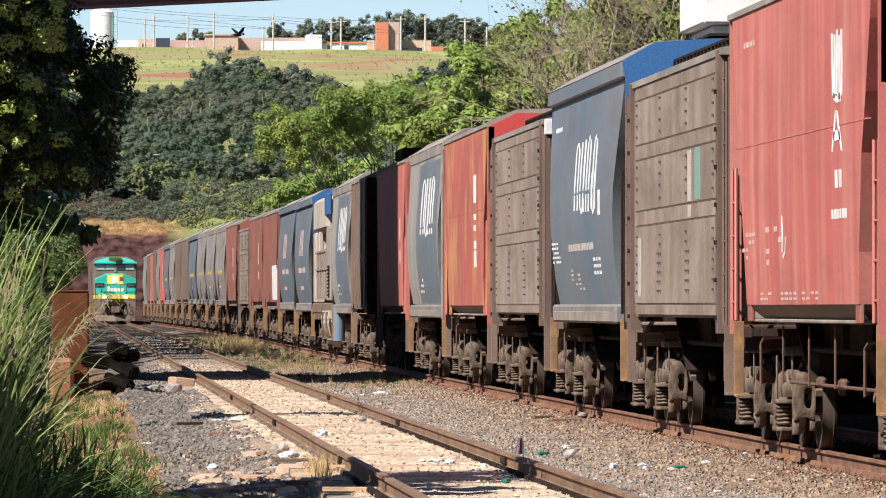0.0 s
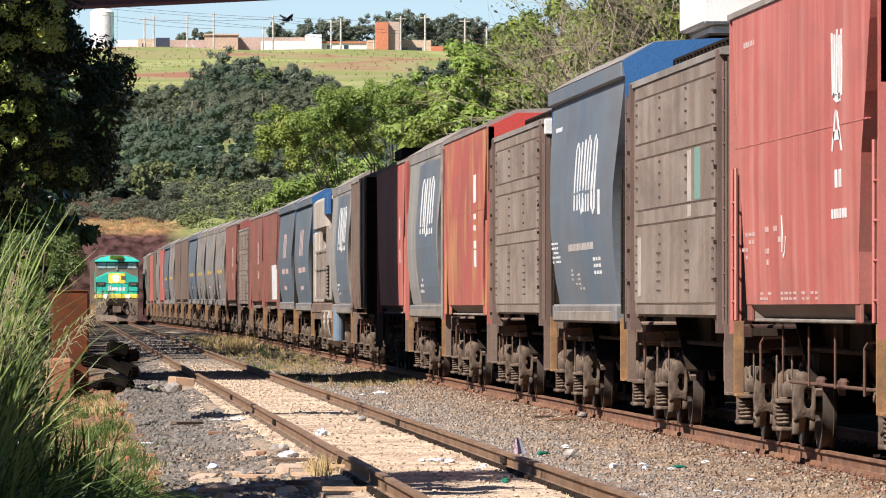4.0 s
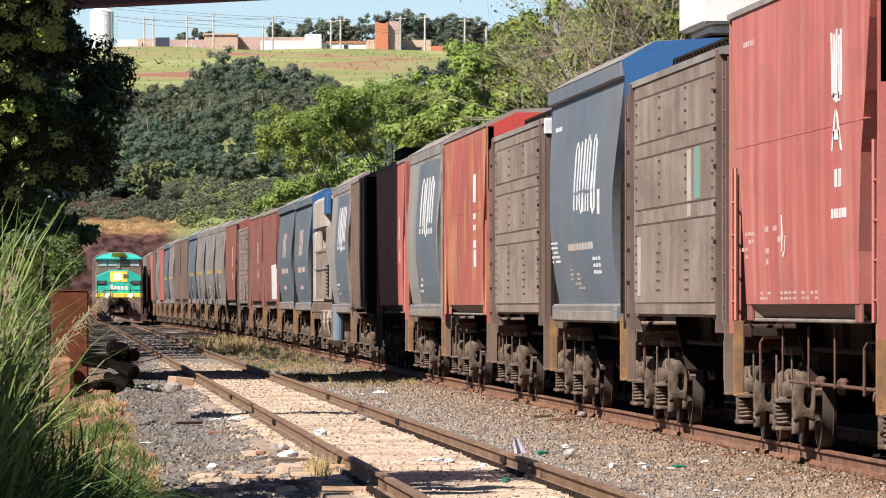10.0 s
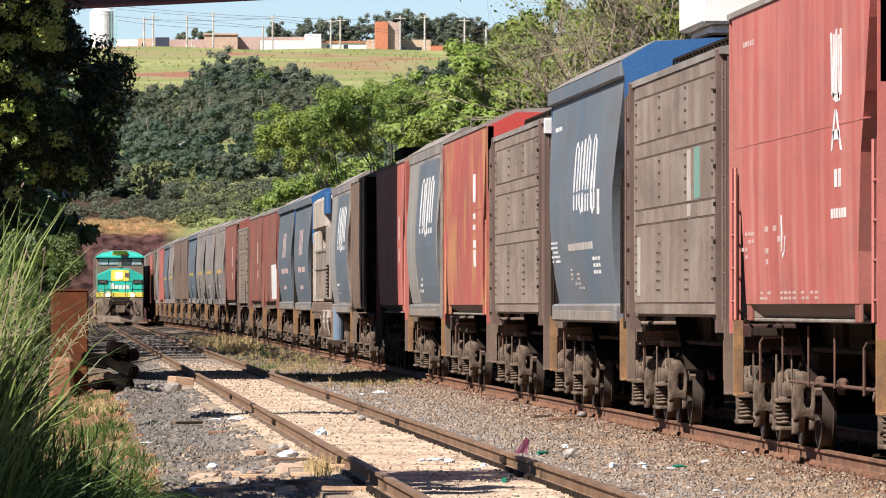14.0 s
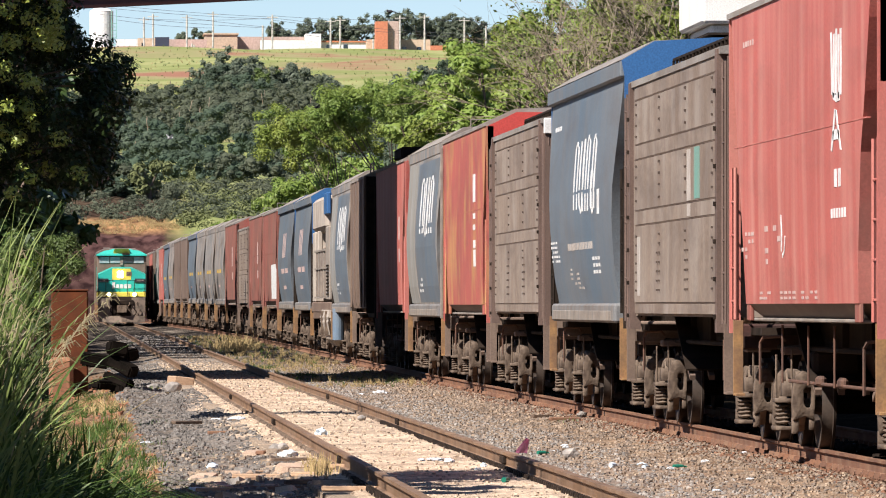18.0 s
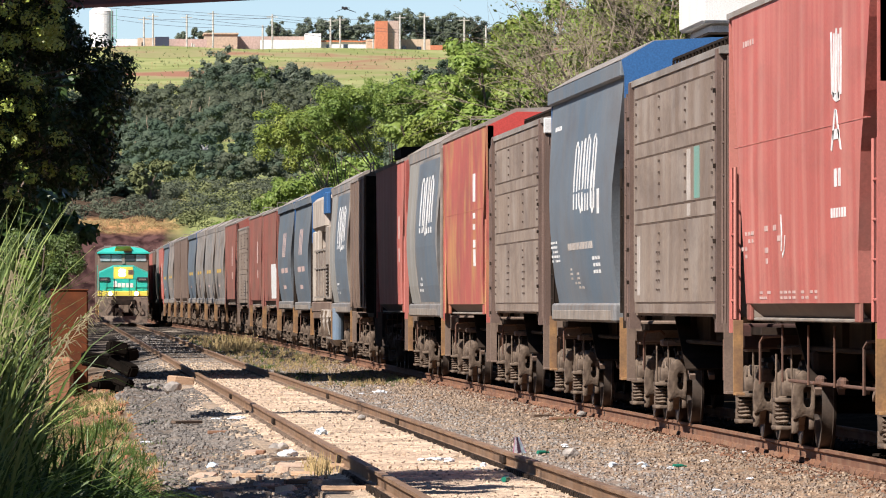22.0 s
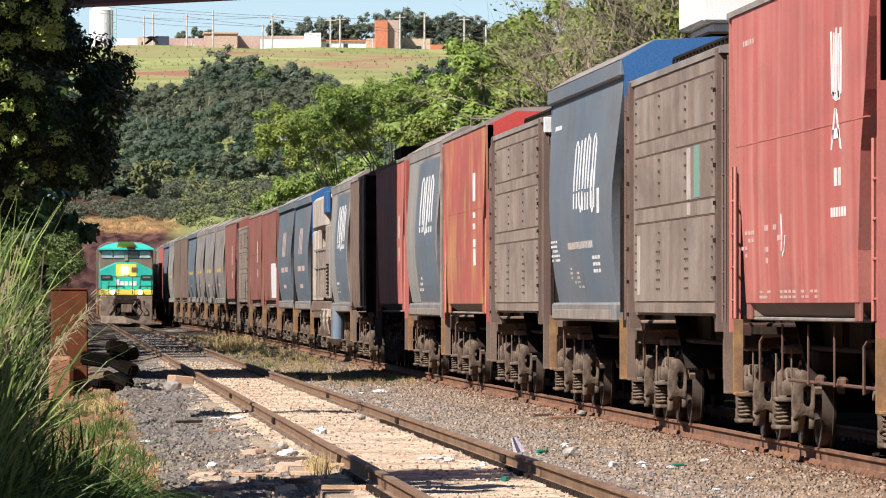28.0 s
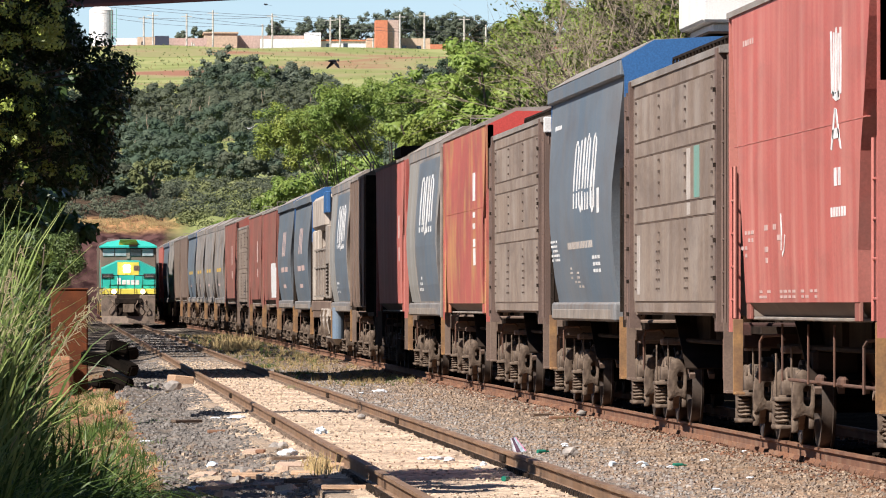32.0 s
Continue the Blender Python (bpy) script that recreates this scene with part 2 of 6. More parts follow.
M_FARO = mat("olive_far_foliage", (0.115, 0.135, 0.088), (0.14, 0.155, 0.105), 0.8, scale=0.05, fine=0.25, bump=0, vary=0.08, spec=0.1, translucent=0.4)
# bright copy of the near leaf, with sunlight put into its colour
M_SPRAY = mat("sun_painted_spray_leaf", (0.24, 0.32, 0.06), (0.31, 0.34, 0.07), 0.4, scale=2.0, fine=8, bump=0, vary=0.4, translucent=0.2, spec=0.5)
M_CREAM = mat("dusty_cream_paint", (0.47, 0.41, 0.34), (0.36, 0.31, 0.26), 0.7, scale=2, dirt=(0.20, 0.16, 0.13), dirt_amt=0.6, dirt_scale=(2, 1, 0.6))
M_DRUM = mat("faded_blue_drum", (0.12, 0.175, 0.24), (0.16, 0.20, 0.24), 0.6, scale=3, dirt=DUST)
M_FADET = mat("faded_teal_paint", (0.10, 0.31, 0.26), (0.14, 0.30, 0.25), 0.7, scale=4, dirt=(0.25, 0.2, 0.16))
M_GREYP = mat("pale_grey_paint", (0.29, 0.29, 0.27), (0.22, 0.22, 0.205), 0.7, scale=2, stretch=(1, 0.6, 0.2), dirt=(0.20, 0.17, 0.14), dirt_amt=0.6)
M_CHALK = mat("chalky_pale_paint", (0.46, 0.42, 0.38), (0.36, 0.32, 0.28), 0.8, scale=4, dirt=(0.25, 0.2, 0.16))

# ---------------------------------------------------------------- ground


def ground_z(x, y):
    """Height of the land, with the cut, the hill and its flat top."""
    base = rail_z(y)
    n1 = noise.noise((x * 0.9, y * 0.35, 0))
    n2 = noise.noise((x * 3.1, y * 1.7, 5))
    a, b = free_x(y), train_x(y)
    da, db = abs(x - a), abs(x - b)
    z = base - 0.22 + 0.045 * n1 + 0.03 * n2
    if da < 1.7:
        k = smooth_step(1.7, 0.9, da)
        z = z * (1 - k) + (base + free_lift(y) - 0.150 + 0.014 * n1 + 0.018 * n2) * k
    if db < 2.2:
        k = smooth_step(2.2, 1.2, db)
        z = z * (1 - k) + (base - 0.17 + 0.02 * n2) * k
    left = a - x
    if 0.8 < left < 5.0 and y < 260:
        z += 0.16 * noise.noise((x * 0.7, y * 0.11, 9)) * smooth_step(0.8, 1.6, left)
        # low heaps of ballast along the edge
        z += (0.20 * max(0.0, noise.noise((x * 1.3, y * 0.21, 31))) + 0.05 * noise.noise((x * 2.6, y * 0.8, 12))) * smooth_step(1.1, 1.6, left) * smooth_step(3.3, 2.6, left) * smooth_step(190, 150, y)
    if left > 2.0:
        z -= 0.35 * smooth_step(2.0, 4.5, left) * smooth_step(300, 200, y)
        z += 9.0 * smooth_step(6, 26, left)
        z += 8.0 * smooth_step(380, 520, y) * smooth_step(4, 12, left)
    right = x - b
    if right > 3.0:
        z += 5.0 * smooth_step(3.0, 12.0, right) + 6.0 * smooth_step(12, 40, right)
    if y > 560:
        cut = 7.8 * smooth_step(600, 611, y) + 0.9 * smooth_step(611, 616, y) + 3.4 * smooth_step(617, 652, y) + 0.7 * noise.noise((x * 0.45, y * 0.3, 4)) * smooth_step(598, 606, y) * smooth_step(660, 640, y) + 18.5 * min(1.0, max(0.0, (y - 650) / 350)) + 13.3 * min(1.0, max(0.0, (y - 1000) / 190))
        z = max(z, cut + 0.8 * noise.noise((x * 0.05, y * 0.02, 3)))
    if y > 1190:
        z = max(z, 42.8 + 0.6 * noise.noise((x * 0.01, y * 0.01, 3)))
    return z


def spread(*runs):
    out = []
    for a, b, step in runs:
        out += list(np.arange(a, b, step))
    return [float(v) for v in out]


gx = spread((-3000, -300, 300), (-300, -60, 30), (-60, -12, 3), (-12, -3, 0.6), (-3, 12, 0.16), (12, 30, 1.0), (30, 120, 10), (120, 600, 60), (600, 3001, 300))
gy = spread((-300, 40, 20), (40, 130, 0.45), (130, 240, 1.0), (240, 596, 4.0), (596, 660, 1.6), (660, 1240, 12.0), (1240, 4600, 300))
verts = [(x, y, ground_z(x, y)) for y in gy for x in gx]
nx = len(gx)
faces = [(j * nx + i, j * nx + i + 1, (j + 1) * nx + i + 1, (j + 1) * nx + i) for j in range(len(gy) - 1) for i in range(nx - 1)]


def ground_material():
    m = bpy.data.materials.new("track_side_ground")
    m.use_nodes = True
    n, l = m.node_tree.nodes, m.node_tree.links
    b = n["Principled BSDF"]
    b.inputs["Roughness"].default_value = 0.95
    b.inputs["Specular IOR Level"].default_value = 0.0
    geo = n.new("ShaderNodeNewGeometry")
    sep = n.new("ShaderNodeSeparateXYZ")
    l.new(geo.outputs["Position"], sep.inputs[0])

    def noise_at(scale, detail=5):
        t = n.new("ShaderNodeTexNoise")
        t.inputs["Scale"].default_value = scale
        t.inputs["Detail"].default_value = detail
        l.new(geo.outputs["Position"], t.inputs[0])
        return t.outputs[0]

    def calc(op, a, c):
        t = n.new("ShaderNodeMath")
        t.operation = op
        for i, v in enumerate((a, c)):
            if isinstance(v, (int, float)):
                t.inputs[i].default_value = v
            else:
                l.new(v, t.inputs[i])
        return t.outputs[0]

    def mixed(f, a, c, blend='MIX'):
        t = n.new("ShaderNodeMix")
        t.data_type, t.blend_type = 'RGBA', blend
        for i, v in ((0, f), (6, a), (7, c)):
            if isinstance(v, (int, float)):
                t.inputs[i].default_value = v
            elif isinstance(v, tuple):
                t.inputs[i].default_value = (*v, 1)
            else:
                l.new(v, t.inputs[i])
        return t.outputs[2]

    wob = calc('MULTIPLY', calc('SUBTRACT', noise_at(0.9), 0.5), 1.1)
    x = calc('ADD', sep.outputs[0], wob)
    # strips across the tracks: soil and weeds, grey ballast, pale sand, brown ballast, dark bed with the wagons' shade
    # painted in
    xm = n.new("ShaderNodeMapRange")
    xm.inputs[1].default_value, xm.inputs[2].default_value = -4.0, 14.0
    l.new(x, xm.inputs[0])

    def at(v):
        return (v + 4.0) / 18.0
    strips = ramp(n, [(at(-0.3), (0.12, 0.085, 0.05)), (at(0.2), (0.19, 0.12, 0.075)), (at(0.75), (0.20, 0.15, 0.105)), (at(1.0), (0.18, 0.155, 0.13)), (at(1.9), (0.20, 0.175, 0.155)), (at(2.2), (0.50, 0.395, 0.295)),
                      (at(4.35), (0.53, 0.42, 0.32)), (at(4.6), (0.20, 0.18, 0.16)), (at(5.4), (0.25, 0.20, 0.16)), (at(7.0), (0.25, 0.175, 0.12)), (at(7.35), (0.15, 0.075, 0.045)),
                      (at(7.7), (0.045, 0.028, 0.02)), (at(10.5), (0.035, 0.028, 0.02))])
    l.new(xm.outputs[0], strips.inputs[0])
    grain = ramp(n, [(0.30, (0.35, 0.35, 0.36)), (0.5, (0.95, 0.95, 0.95)), (0.72, (1.5, 1.45, 1.4))])
    l.new(noise_at(16, 3), grain.inputs[0])
    near = mixed(0.8, strips.outputs[0], grain.outputs[0], 'MULTIPLY')
    blotch = ramp(n, [(0.4, (0.75, 0.72, 0.7)), (0.6, (1.1, 1.08, 1.05))])
    l.new(noise_at(0.6), blotch.inputs[0])
    near = mixed(1.0, near, blotch.outputs[0], 'MULTIPLY')
    # past the sanded stretch: ballast and soil, with tree shade and sunlit spots painted in
    dy = n.new("ShaderNodeMapRange")
    dy.inputs[1].default_value, dy.inputs[2].default_value = 165, 235
    l.new(calc('ADD', sep.outputs[1], calc('MULTIPLY', calc('SUBTRACT', noise_at(0.25), 0.5), 70.0)), dy.inputs[0])
    bed = ramp(n, [(0.40, (0.018, 0.015, 0.014)), (0.52, (0.050, 0.042, 0.036)), (0.60, (0.15, 0.125, 0.10)), (0.68, (0.27, 0.225, 0.18))])
    l.new(noise_at(0.45, 6), bed.inputs[0])
    near = mixed(dy.outputs[0], near, bed.outputs[0])
    # far land: red earth of the cut, green grass with red soil on the hill
    grass = ramp(n, [(0.33, (0.26, 0.13, 0.09)), (0.40, (0.26, 0.23, 0.12)), (0.5, (0.19, 0.22, 0.08)), (0.58, (0.29, 0.29, 0.13)), (0.66, (0.19, 0.22, 0.09)), (0.74, (0.32, 0.30, 0.16))])
    l.new(noise_at(0.035, 6), grass.inputs[0])
    zr = n.new("ShaderNodeMapRange")
    zr.inputs[1].default_value, zr.inputs[2].default_value = 0.0, 16.0
    l.new(calc('ADD', sep.outputs[2], calc('MULTIPLY', calc('SUBTRACT', noise_at(0.3), 0.5), 0.9)), zr.inputs[0])
    cut = ramp(n, [(0.1, (0.055, 0.032, 0.03)), (0.46, (0.075, 0.042, 0.04)), (0.495, (0.30, 0.18, 0.09)), (0.535, (0.30, 0.18, 0.09)), (0.57, (0.075, 0.052, 0.038)), (0.8, (0.06, 0.05, 0.035)), (0.95, (0.10, 0.11, 0.045))])
    l.new(zr.outputs[0], cut.inputs[0])
    fy = n.new("ShaderNodeMapRange")
    fy.inputs[1].default_value, fy.inputs[2].default_value = 655, 690
    l.new(sep.outputs[1], fy.inputs[0])
    fx = n.new("ShaderNodeMapRange")
    fx.inputs[1].default_value, fx.inputs[2].default_value = 7.5, 10.0
    l.new(x, fx.inputs[0])
    rough = ramp(n, [(0.35, (0.35, 0.33, 0.35)), (0.6, (1.2, 1.15, 1.1))])
    l.new(noise_at(1.3, 8), rough.inputs[0])
    rough_cut = mixed(1.0, cut.outputs[0], rough.outputs[0], 'MULTIPLY')
    far = mixed(calc('MAXIMUM', fy.outputs[0], fx.outputs[0]), rough_cut, grass.outputs[0])
    ny = n.new("ShaderNodeMapRange")
    ny.inputs[1].default_value, ny.inputs[2].default_value = 540, 600
    l.new(sep.outputs[1], ny.inputs[0])
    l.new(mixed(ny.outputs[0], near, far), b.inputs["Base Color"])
    bp = n.new("ShaderNodeBump")
    bp.inputs["Strength"].default_value = 0.9
    bp.inputs["Distance"].default_value = 0.05
    l.new(noise_at(18, 4), bp.inputs["Height"])
    l.new(bp.outputs[0], b.inputs["Normal"])
    return m


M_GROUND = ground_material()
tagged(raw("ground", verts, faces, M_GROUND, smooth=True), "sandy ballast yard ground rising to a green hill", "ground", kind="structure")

# ---------------------------------------------------------------- tracks


def rail_mesh(name, line, off, y0, y1, material, parent):
    prof = [(-0.036, 0.0), (0.036, 0.0), (0.037, -0.03), (0.012, -0.045), (0.010, -0.125), (0.07, -0.145), (0.07, -0.16), (-0.07, -0.16),
            (-0.07, -0.145), (-0.010, -0.125), (-0.012, -0.045), (-0.037, -0.03)]
    ys = []
    y = y0
    while y < y1:
        ys.append(y)
        y += 3.0 if y < 240 else 8.0
    vs, fs = [], []
    k = len(prof)
    for j, y in enumerate(ys):
        dip = 0.006 * noise.noise((y * 0.11, off * 9, 1))
        side = 0.012 * noise.noise((y * 0.06, off * 5, 7))
        for px, pz in prof:
            vs.append((line(y) + off + px + side, y, rail_z(y) + (free_lift(y) if line is free_x else 0.0) + pz + dip))
    for j in range(len(ys) - 1):
        for i in range(k):
            a, b = j * k + i, j * k + (i + 1) % k
            fs.append((a, a + k, b + k, b))
    return raw(name, vs, fs, material, parent)


GAUGE = {free_x: (-0.80, 0.825), train_x: (-0.835, 0.835)}


def track(name, line, label, material):
    root = new(name)
    tagged(root, label, "track", kind="structure")
    for off in GAUGE[line]:
        rail_mesh("rail", line, off, 30, 640, material, root)
    return root


def fastenings(line, parent, y0, y1, material):
    """Clips on both sides of each rail at every sleeper."""
    vs, fs = [], []
    y = y0
    while y < y1:
        for off in GAUGE[line]:
            for sx in (-1, 1):
                cx, z = line(y) + off + sx * 0.085, rail_z(y) + (free_lift(y) if line is free_x else 0.0) - 0.15
                n = len(vs)
                for dz, k in ((-0.03, 1.0), (0.035, 0.6)):
                    for dx, dy in ((-1, -1), (1, -1), (1, 1), (-1, 1)):
                        vs.append((cx + dx * 0.035 * k, y + dy * 0.06 * k, z + dz))
                fs += [(n + i, n + (i + 1) % 4, n + 4 + (i + 1) % 4, n + 4 + i) for i in range(4)] + [(n + 4, n + 5, n + 6, n + 7)]
        y += 0.56
    ob = raw("rail_clip_rows", vs, fs, material, parent)
    tagged(ob, kind="stuff")


free_track = track("free_track", free_x, "rusty broad-gauge railway track half buried in sand", M_RAIL)
train_track = track("train_track", train_x, "rusty railway track under the standing wagons", M_RUST)

fastenings(free_x, free_track, 50, 260, M_BOGIE)
fastenings(train_x, train_track, 50, 200, M_RUST)
bm = bmesh.new()
bx(bm, -1.3, 1.3, -0.12, 0.12, -0.34, -0.176)
SLEEPER = bpy.data.meshes.new("sleeper")
bmesh.ops.bevel(bm, geom=bm.edges[:], offset=0.012, segments=1, affect='EDGES')
bm.to_mesh(SLEEPER)
bm.free()
SLEEPER.materials.append(M_SLEEPER)
for k in range(250):
    y = 50.2 + 0.56 * k
    s = new("sleeper", SLEEPER)
    s.parent = free_track
    s.matrix_basis = pose(free_x(y), y, rail_z(y) + free_lift(y) + 0.012 * noise.noise((y, 0, 0)), 0, 0, 1.5 * noise.noise((y, 3, 0)))
for y in (71.5, 95.0, 121.0):
    for off in GAUGE[free_x]:
        boxes("joint_bar", [(free_x(y) + off - 0.045, free_x(y) + off + 0.045, y - 0.32, y + 0.32, free_lift(y) - 0.12, free_lift(y) - 0.045)], M_IRON, free_track, bevel=0.01)
# ribbed strips that lie against the foot of the rails
for off, y0, y1 in ((GAUGE[free_x][1] - 0.105, 56.0, 98.0), (GAUGE[free_x][0] - 0.105, 54.0, 66.0)):
    vs, fs = [], []
    y = y0
    while y < y1:
        n = len(vs)
        x, z = free_x(y) + off, free_lift(y) - 0.155
        for dz, k in ((-0.02, 1.0), (0.045, 0.75)):
            for dx, dy in ((-1, -1), (1, -1), (1, 1), (-1, 1)):
                vs.append((x + dx * 0.028 * k, y + dy * 0.075 * k, z + dz))
        fs += [(n + i, n + (i + 1) % 4, n + 4 + (i + 1) % 4, n + 4 + i) for i in range(4)] + [(n + 4, n + 5, n + 6, n + 7)]
        y += 0.27
    tagged(raw("ribbed_strip", vs, fs, M_IRON, free_track), kind="stuff")

# ---------------------------------------------------------------- wagons


def loft(bm, rings, cap=True):
    """rings: (z, half length, half width), from below to above."""
    rows = []
    for z, hl, hw in rings:
        rows.append([bm.verts.new((sx * hw, sy * hl, z)) for sx, sy in ((-1, -1), (1, -1), (1, 1), (-1, 1))])
    for a, b in zip(rows, rows[1:]):
        for i in range(4):
            bm.faces.new((a[i], a[(i + 1) % 4], b[(i + 1) % 4], b[i]))
    if cap:
        bm.faces.new(rows[0][::-1])
        bm.faces.new(rows[-1])
    return rows


def spring_mesh():
    """Coil spring between its seat and its cap."""
    bm = bmesh.new()
    turns, r, t = 5.5, 0.056, 0.017
    n = 66
    prev = None
    for i in range(n + 1):
        a = 2 * math.pi * turns * i / n
        c = Vector((r * math.cos(a), r * math.sin(a), 0.015 + 0.235 * i / n))
        o = Vector((math.cos(a), math.sin(a), 0))
        ring = [bm.verts.new(c + o * (t * math.cos(k * math.pi / 2)) + Vector((0, 0, t * math.sin(k * math.pi / 2)))) for k in range(4)]
        if prev:
            for k in range(4):
                bm.faces.new((prev[k], prev[(k + 1) % 4], ring[(k + 1) % 4], ring[k]))
        prev = ring
    me = bpy.data.meshes.new("spring")
    bm.to_mesh(me)
    bm.free()
    me.materials.append(M_BOGIE)
    return me


SPRING = spring_mesh()


def wheel_mesh():
    """Tread, flange, web and hub turned round the lateral axis."""
    prof = [(0.0, 0.10), (0.09, 0.10), (0.10, 0.03), (0.30, 0.01), (0.36, 0.055), (0.45, 0.06), (0.455, -0.05), (0.485, -0.055), (0.475, -0.085),
            (0.36, -0.085), (0.30, -0.03), (0.10, -0.05), (0.09, -0.10), (0.0, -0.10)]
    vs, fs = [], []
    seg = 28
    for s in range(seg):
        a = 2 * math.pi * s / seg
        for r, x in prof:
            vs.append((x, r * math.cos(a), r * math.sin(a)))
    k = len(prof)
    for s in range(seg):
        for i in range(k - 1):
            a, b = s * k + i, ((s + 1) % seg) * k + i
            fs.append((a, a + 1, b + 1, b))
    me = bpy.data.meshes.new("wheel")
    me.from_pydata(vs, [], fs)
    me.materials.append(M_TREAD)
    me.polygons.foreach_set("use_smooth", [True] * len(me.polygons))
    me.set_sharp_from_angle(angle=radians(35))
    return me


WHEEL = wheel_mesh()


def side_frame_mesh():
    """Cast side frame: arched top chord, sagging bottom chord, columns, and an open pedestal with a pocket at each end."""
    bm = bmesh.new()
    t = 0.05

    def chord(pts, h):
        for (ya, za), (yb, zb) in zip(pts, pts[1:]):
            l = math.hypot(yb - ya, zb - za)
            q = Matrix.Translation((0, (ya + yb) / 2, (za + zb) / 2)) @ Matrix.Rotation(math.atan2(zb - za, yb - ya), 4, 'X')
            bx(bm, -t, t, -l / 2 - 0.02, l / 2 + 0.02, -h / 2, h / 2, q)
    chord([(-1.02, 0.64), (-0.72, 0.74), (-0.34, 0.78), (0.34, 0.78), (0.72, 0.74), (1.02, 0.64)], 0.10)
    chord([(-0.80, 0.46), (-0.46, 0.22), (0.46, 0.22), (0.80, 0.46)], 0.09)
    for s in (-1, 1):
        bx(bm, -t * 1.2, t * 1.2, s * 0.30 - 0.05, s * 0.30 + 0.05, 0.22, 0.78)
        y0, y1 = sorted((s * 0.98, s * 1.12))
        # pocket end: a plate with a domed shoulder round a tall opening, and two jaws below
        outer = [(-0.15, 0.30), (-0.155, 0.48), (-0.145, 0.64), (-0.105, 0.76), (-0.03, 0.82), (0.05, 0.80), (0.105, 0.71), (0.125, 0.58), (0.12, 0.42), (0.10, 0.31), (0.0, 0.345)]
        outer = [(u * 0.86, v) for u, v in outer]
        rings = []
        for yy in (y0, y1):
            inner = []
            for u, v in outer:
                d = (u - 0.025, v - 0.54)
                k = min(0.040 / max(abs(d[0]), 1e-4), 0.105 / max(abs(d[1]), 1e-4))
                inner.append((0.025 + d[0] * k, 0.54 + d[1] * k))
            rings.append(([bm.verts.new((u, yy, v)) for u, v in outer], [bm.verts.new((u, yy, v)) for u, v in inner]))
        for k in range(len(outer)):
            q = (k + 1) % len(outer)
            (oa, ia), (ob, ib) = rings
            bm.faces.new((oa[k], oa[q], ia[q], ia[k]))
            bm.faces.new((ob[q], ob[k], ib[k], ib[q]))
            bm.faces.new((oa[q], oa[k], ob[k], ob[q]))
            bm.faces.new((ia[k], ia[q], ib[q], ib[k]))
        bx(bm, -0.135, -0.065, y0 + 0.02, y1 - 0.02, 0.16, 0.33)
        bx(bm, 0.045, 0.100, y0 + 0.02, y1 - 0.02, 0.20, 0.33)
        rod(bm, (-0.08, s * 0.90, 0.46), (0.10, s * 0.90, 0.46), 0.07, 14)
    bx(bm, -0.22, 0.08, -0.30, 0.30, 0.185, 0.225)
    bx(bm, -0.21, 0.06, -0.24, 0.24, 0.475, 0.520)
    bx(bm, -0.13, 0.10, -0.20, 0.20, 0.54, 0.70)
    bmesh.ops.recalc_face_normals(bm, faces=bm.faces[:])
    bmesh.ops.bevel(bm, geom=bm.edges[:], offset=0.005, segments=1, affect='EDGES')
    me = bpy.data.meshes.new("side_frame")
    bm.to_mesh(me)
    bm.free()
    me.materials.append(M_BOGIE)
    me.polygons.foreach_set("use_smooth", [True] * len(me.polygons))
    me.set_sharp_from_angle(angle=radians(50))
    return me


SIDE_FRAME = side_frame_mesh()


def hanger_mesh():
    """Brake hanger: a forked link with a shoe at its foot."""
    bm = bmesh.new()
    bx(bm, -0.022, 0.022, -0.03, 0.03, -0.04, 0.34)
    bx(bm, -0.035, 0.035, -0.05, 0.05, 0.28, 0.36)
    rod(bm, (-0.05, 0, 0.31), (0.05, 0, 0.31), 0.022, 8)
    bx(bm, -0.045, 0.045, -0.045, 0.045, -0.14, -0.02)
    bmesh.ops.bevel(bm, geom=bm.edges[:], offset=0.006, segments=1, affect='EDGES')
    me = bpy.data.meshes.new("brake_hanger")
    bm.to_mesh(me)
    bm.free()
    me.materials.append(M_BOGIE)
    return me


HANGER = hanger_mesh()


def child(name, me, parent, m):
    ob = new(name, me)
    ob.parent = parent
    ob.matrix_basis = m
    return ob


def bogie(wagon, y):
    bm = bmesh.new()
    bx(bm, -1.0, 1.0, -0.2, 0.2, 0.54, 0.78)
    for s in (-1, 1):
        rod(bm, (-0.95, s * 0.92, 0.46), (0.95, s * 0.92, 0.46), 0.08, 10)
        bx(bm, -0.85, 0.85, s * 0.42 - 0.05, s * 0.42 + 0.05, 0.36, 0.48)
    root = part("bogie", bm, M_IRON, wagon)
    root.location.y = y
    for sx in (-1, 1):
        child("side_frame", SIDE_FRAME, root, pose(sx * 1.05, 0, 0, 0, 0, 0 if sx < 0 else 180))
        for sy in (-0.10, 0.10):
            child("spring", SPRING, root, pose(sx * 1.18, sy, 0.222))
        for sy in (-0.92, 0.92):
            child("wheel", WHEEL, root, pose(sx * 0.835, sy, 0.455, 0, 0, 0 if sx > 0 else 180))
            child("brake_hanger", HANGER, root, pose(sx * 0.93, sy * 0.42, 0.50))
    return root


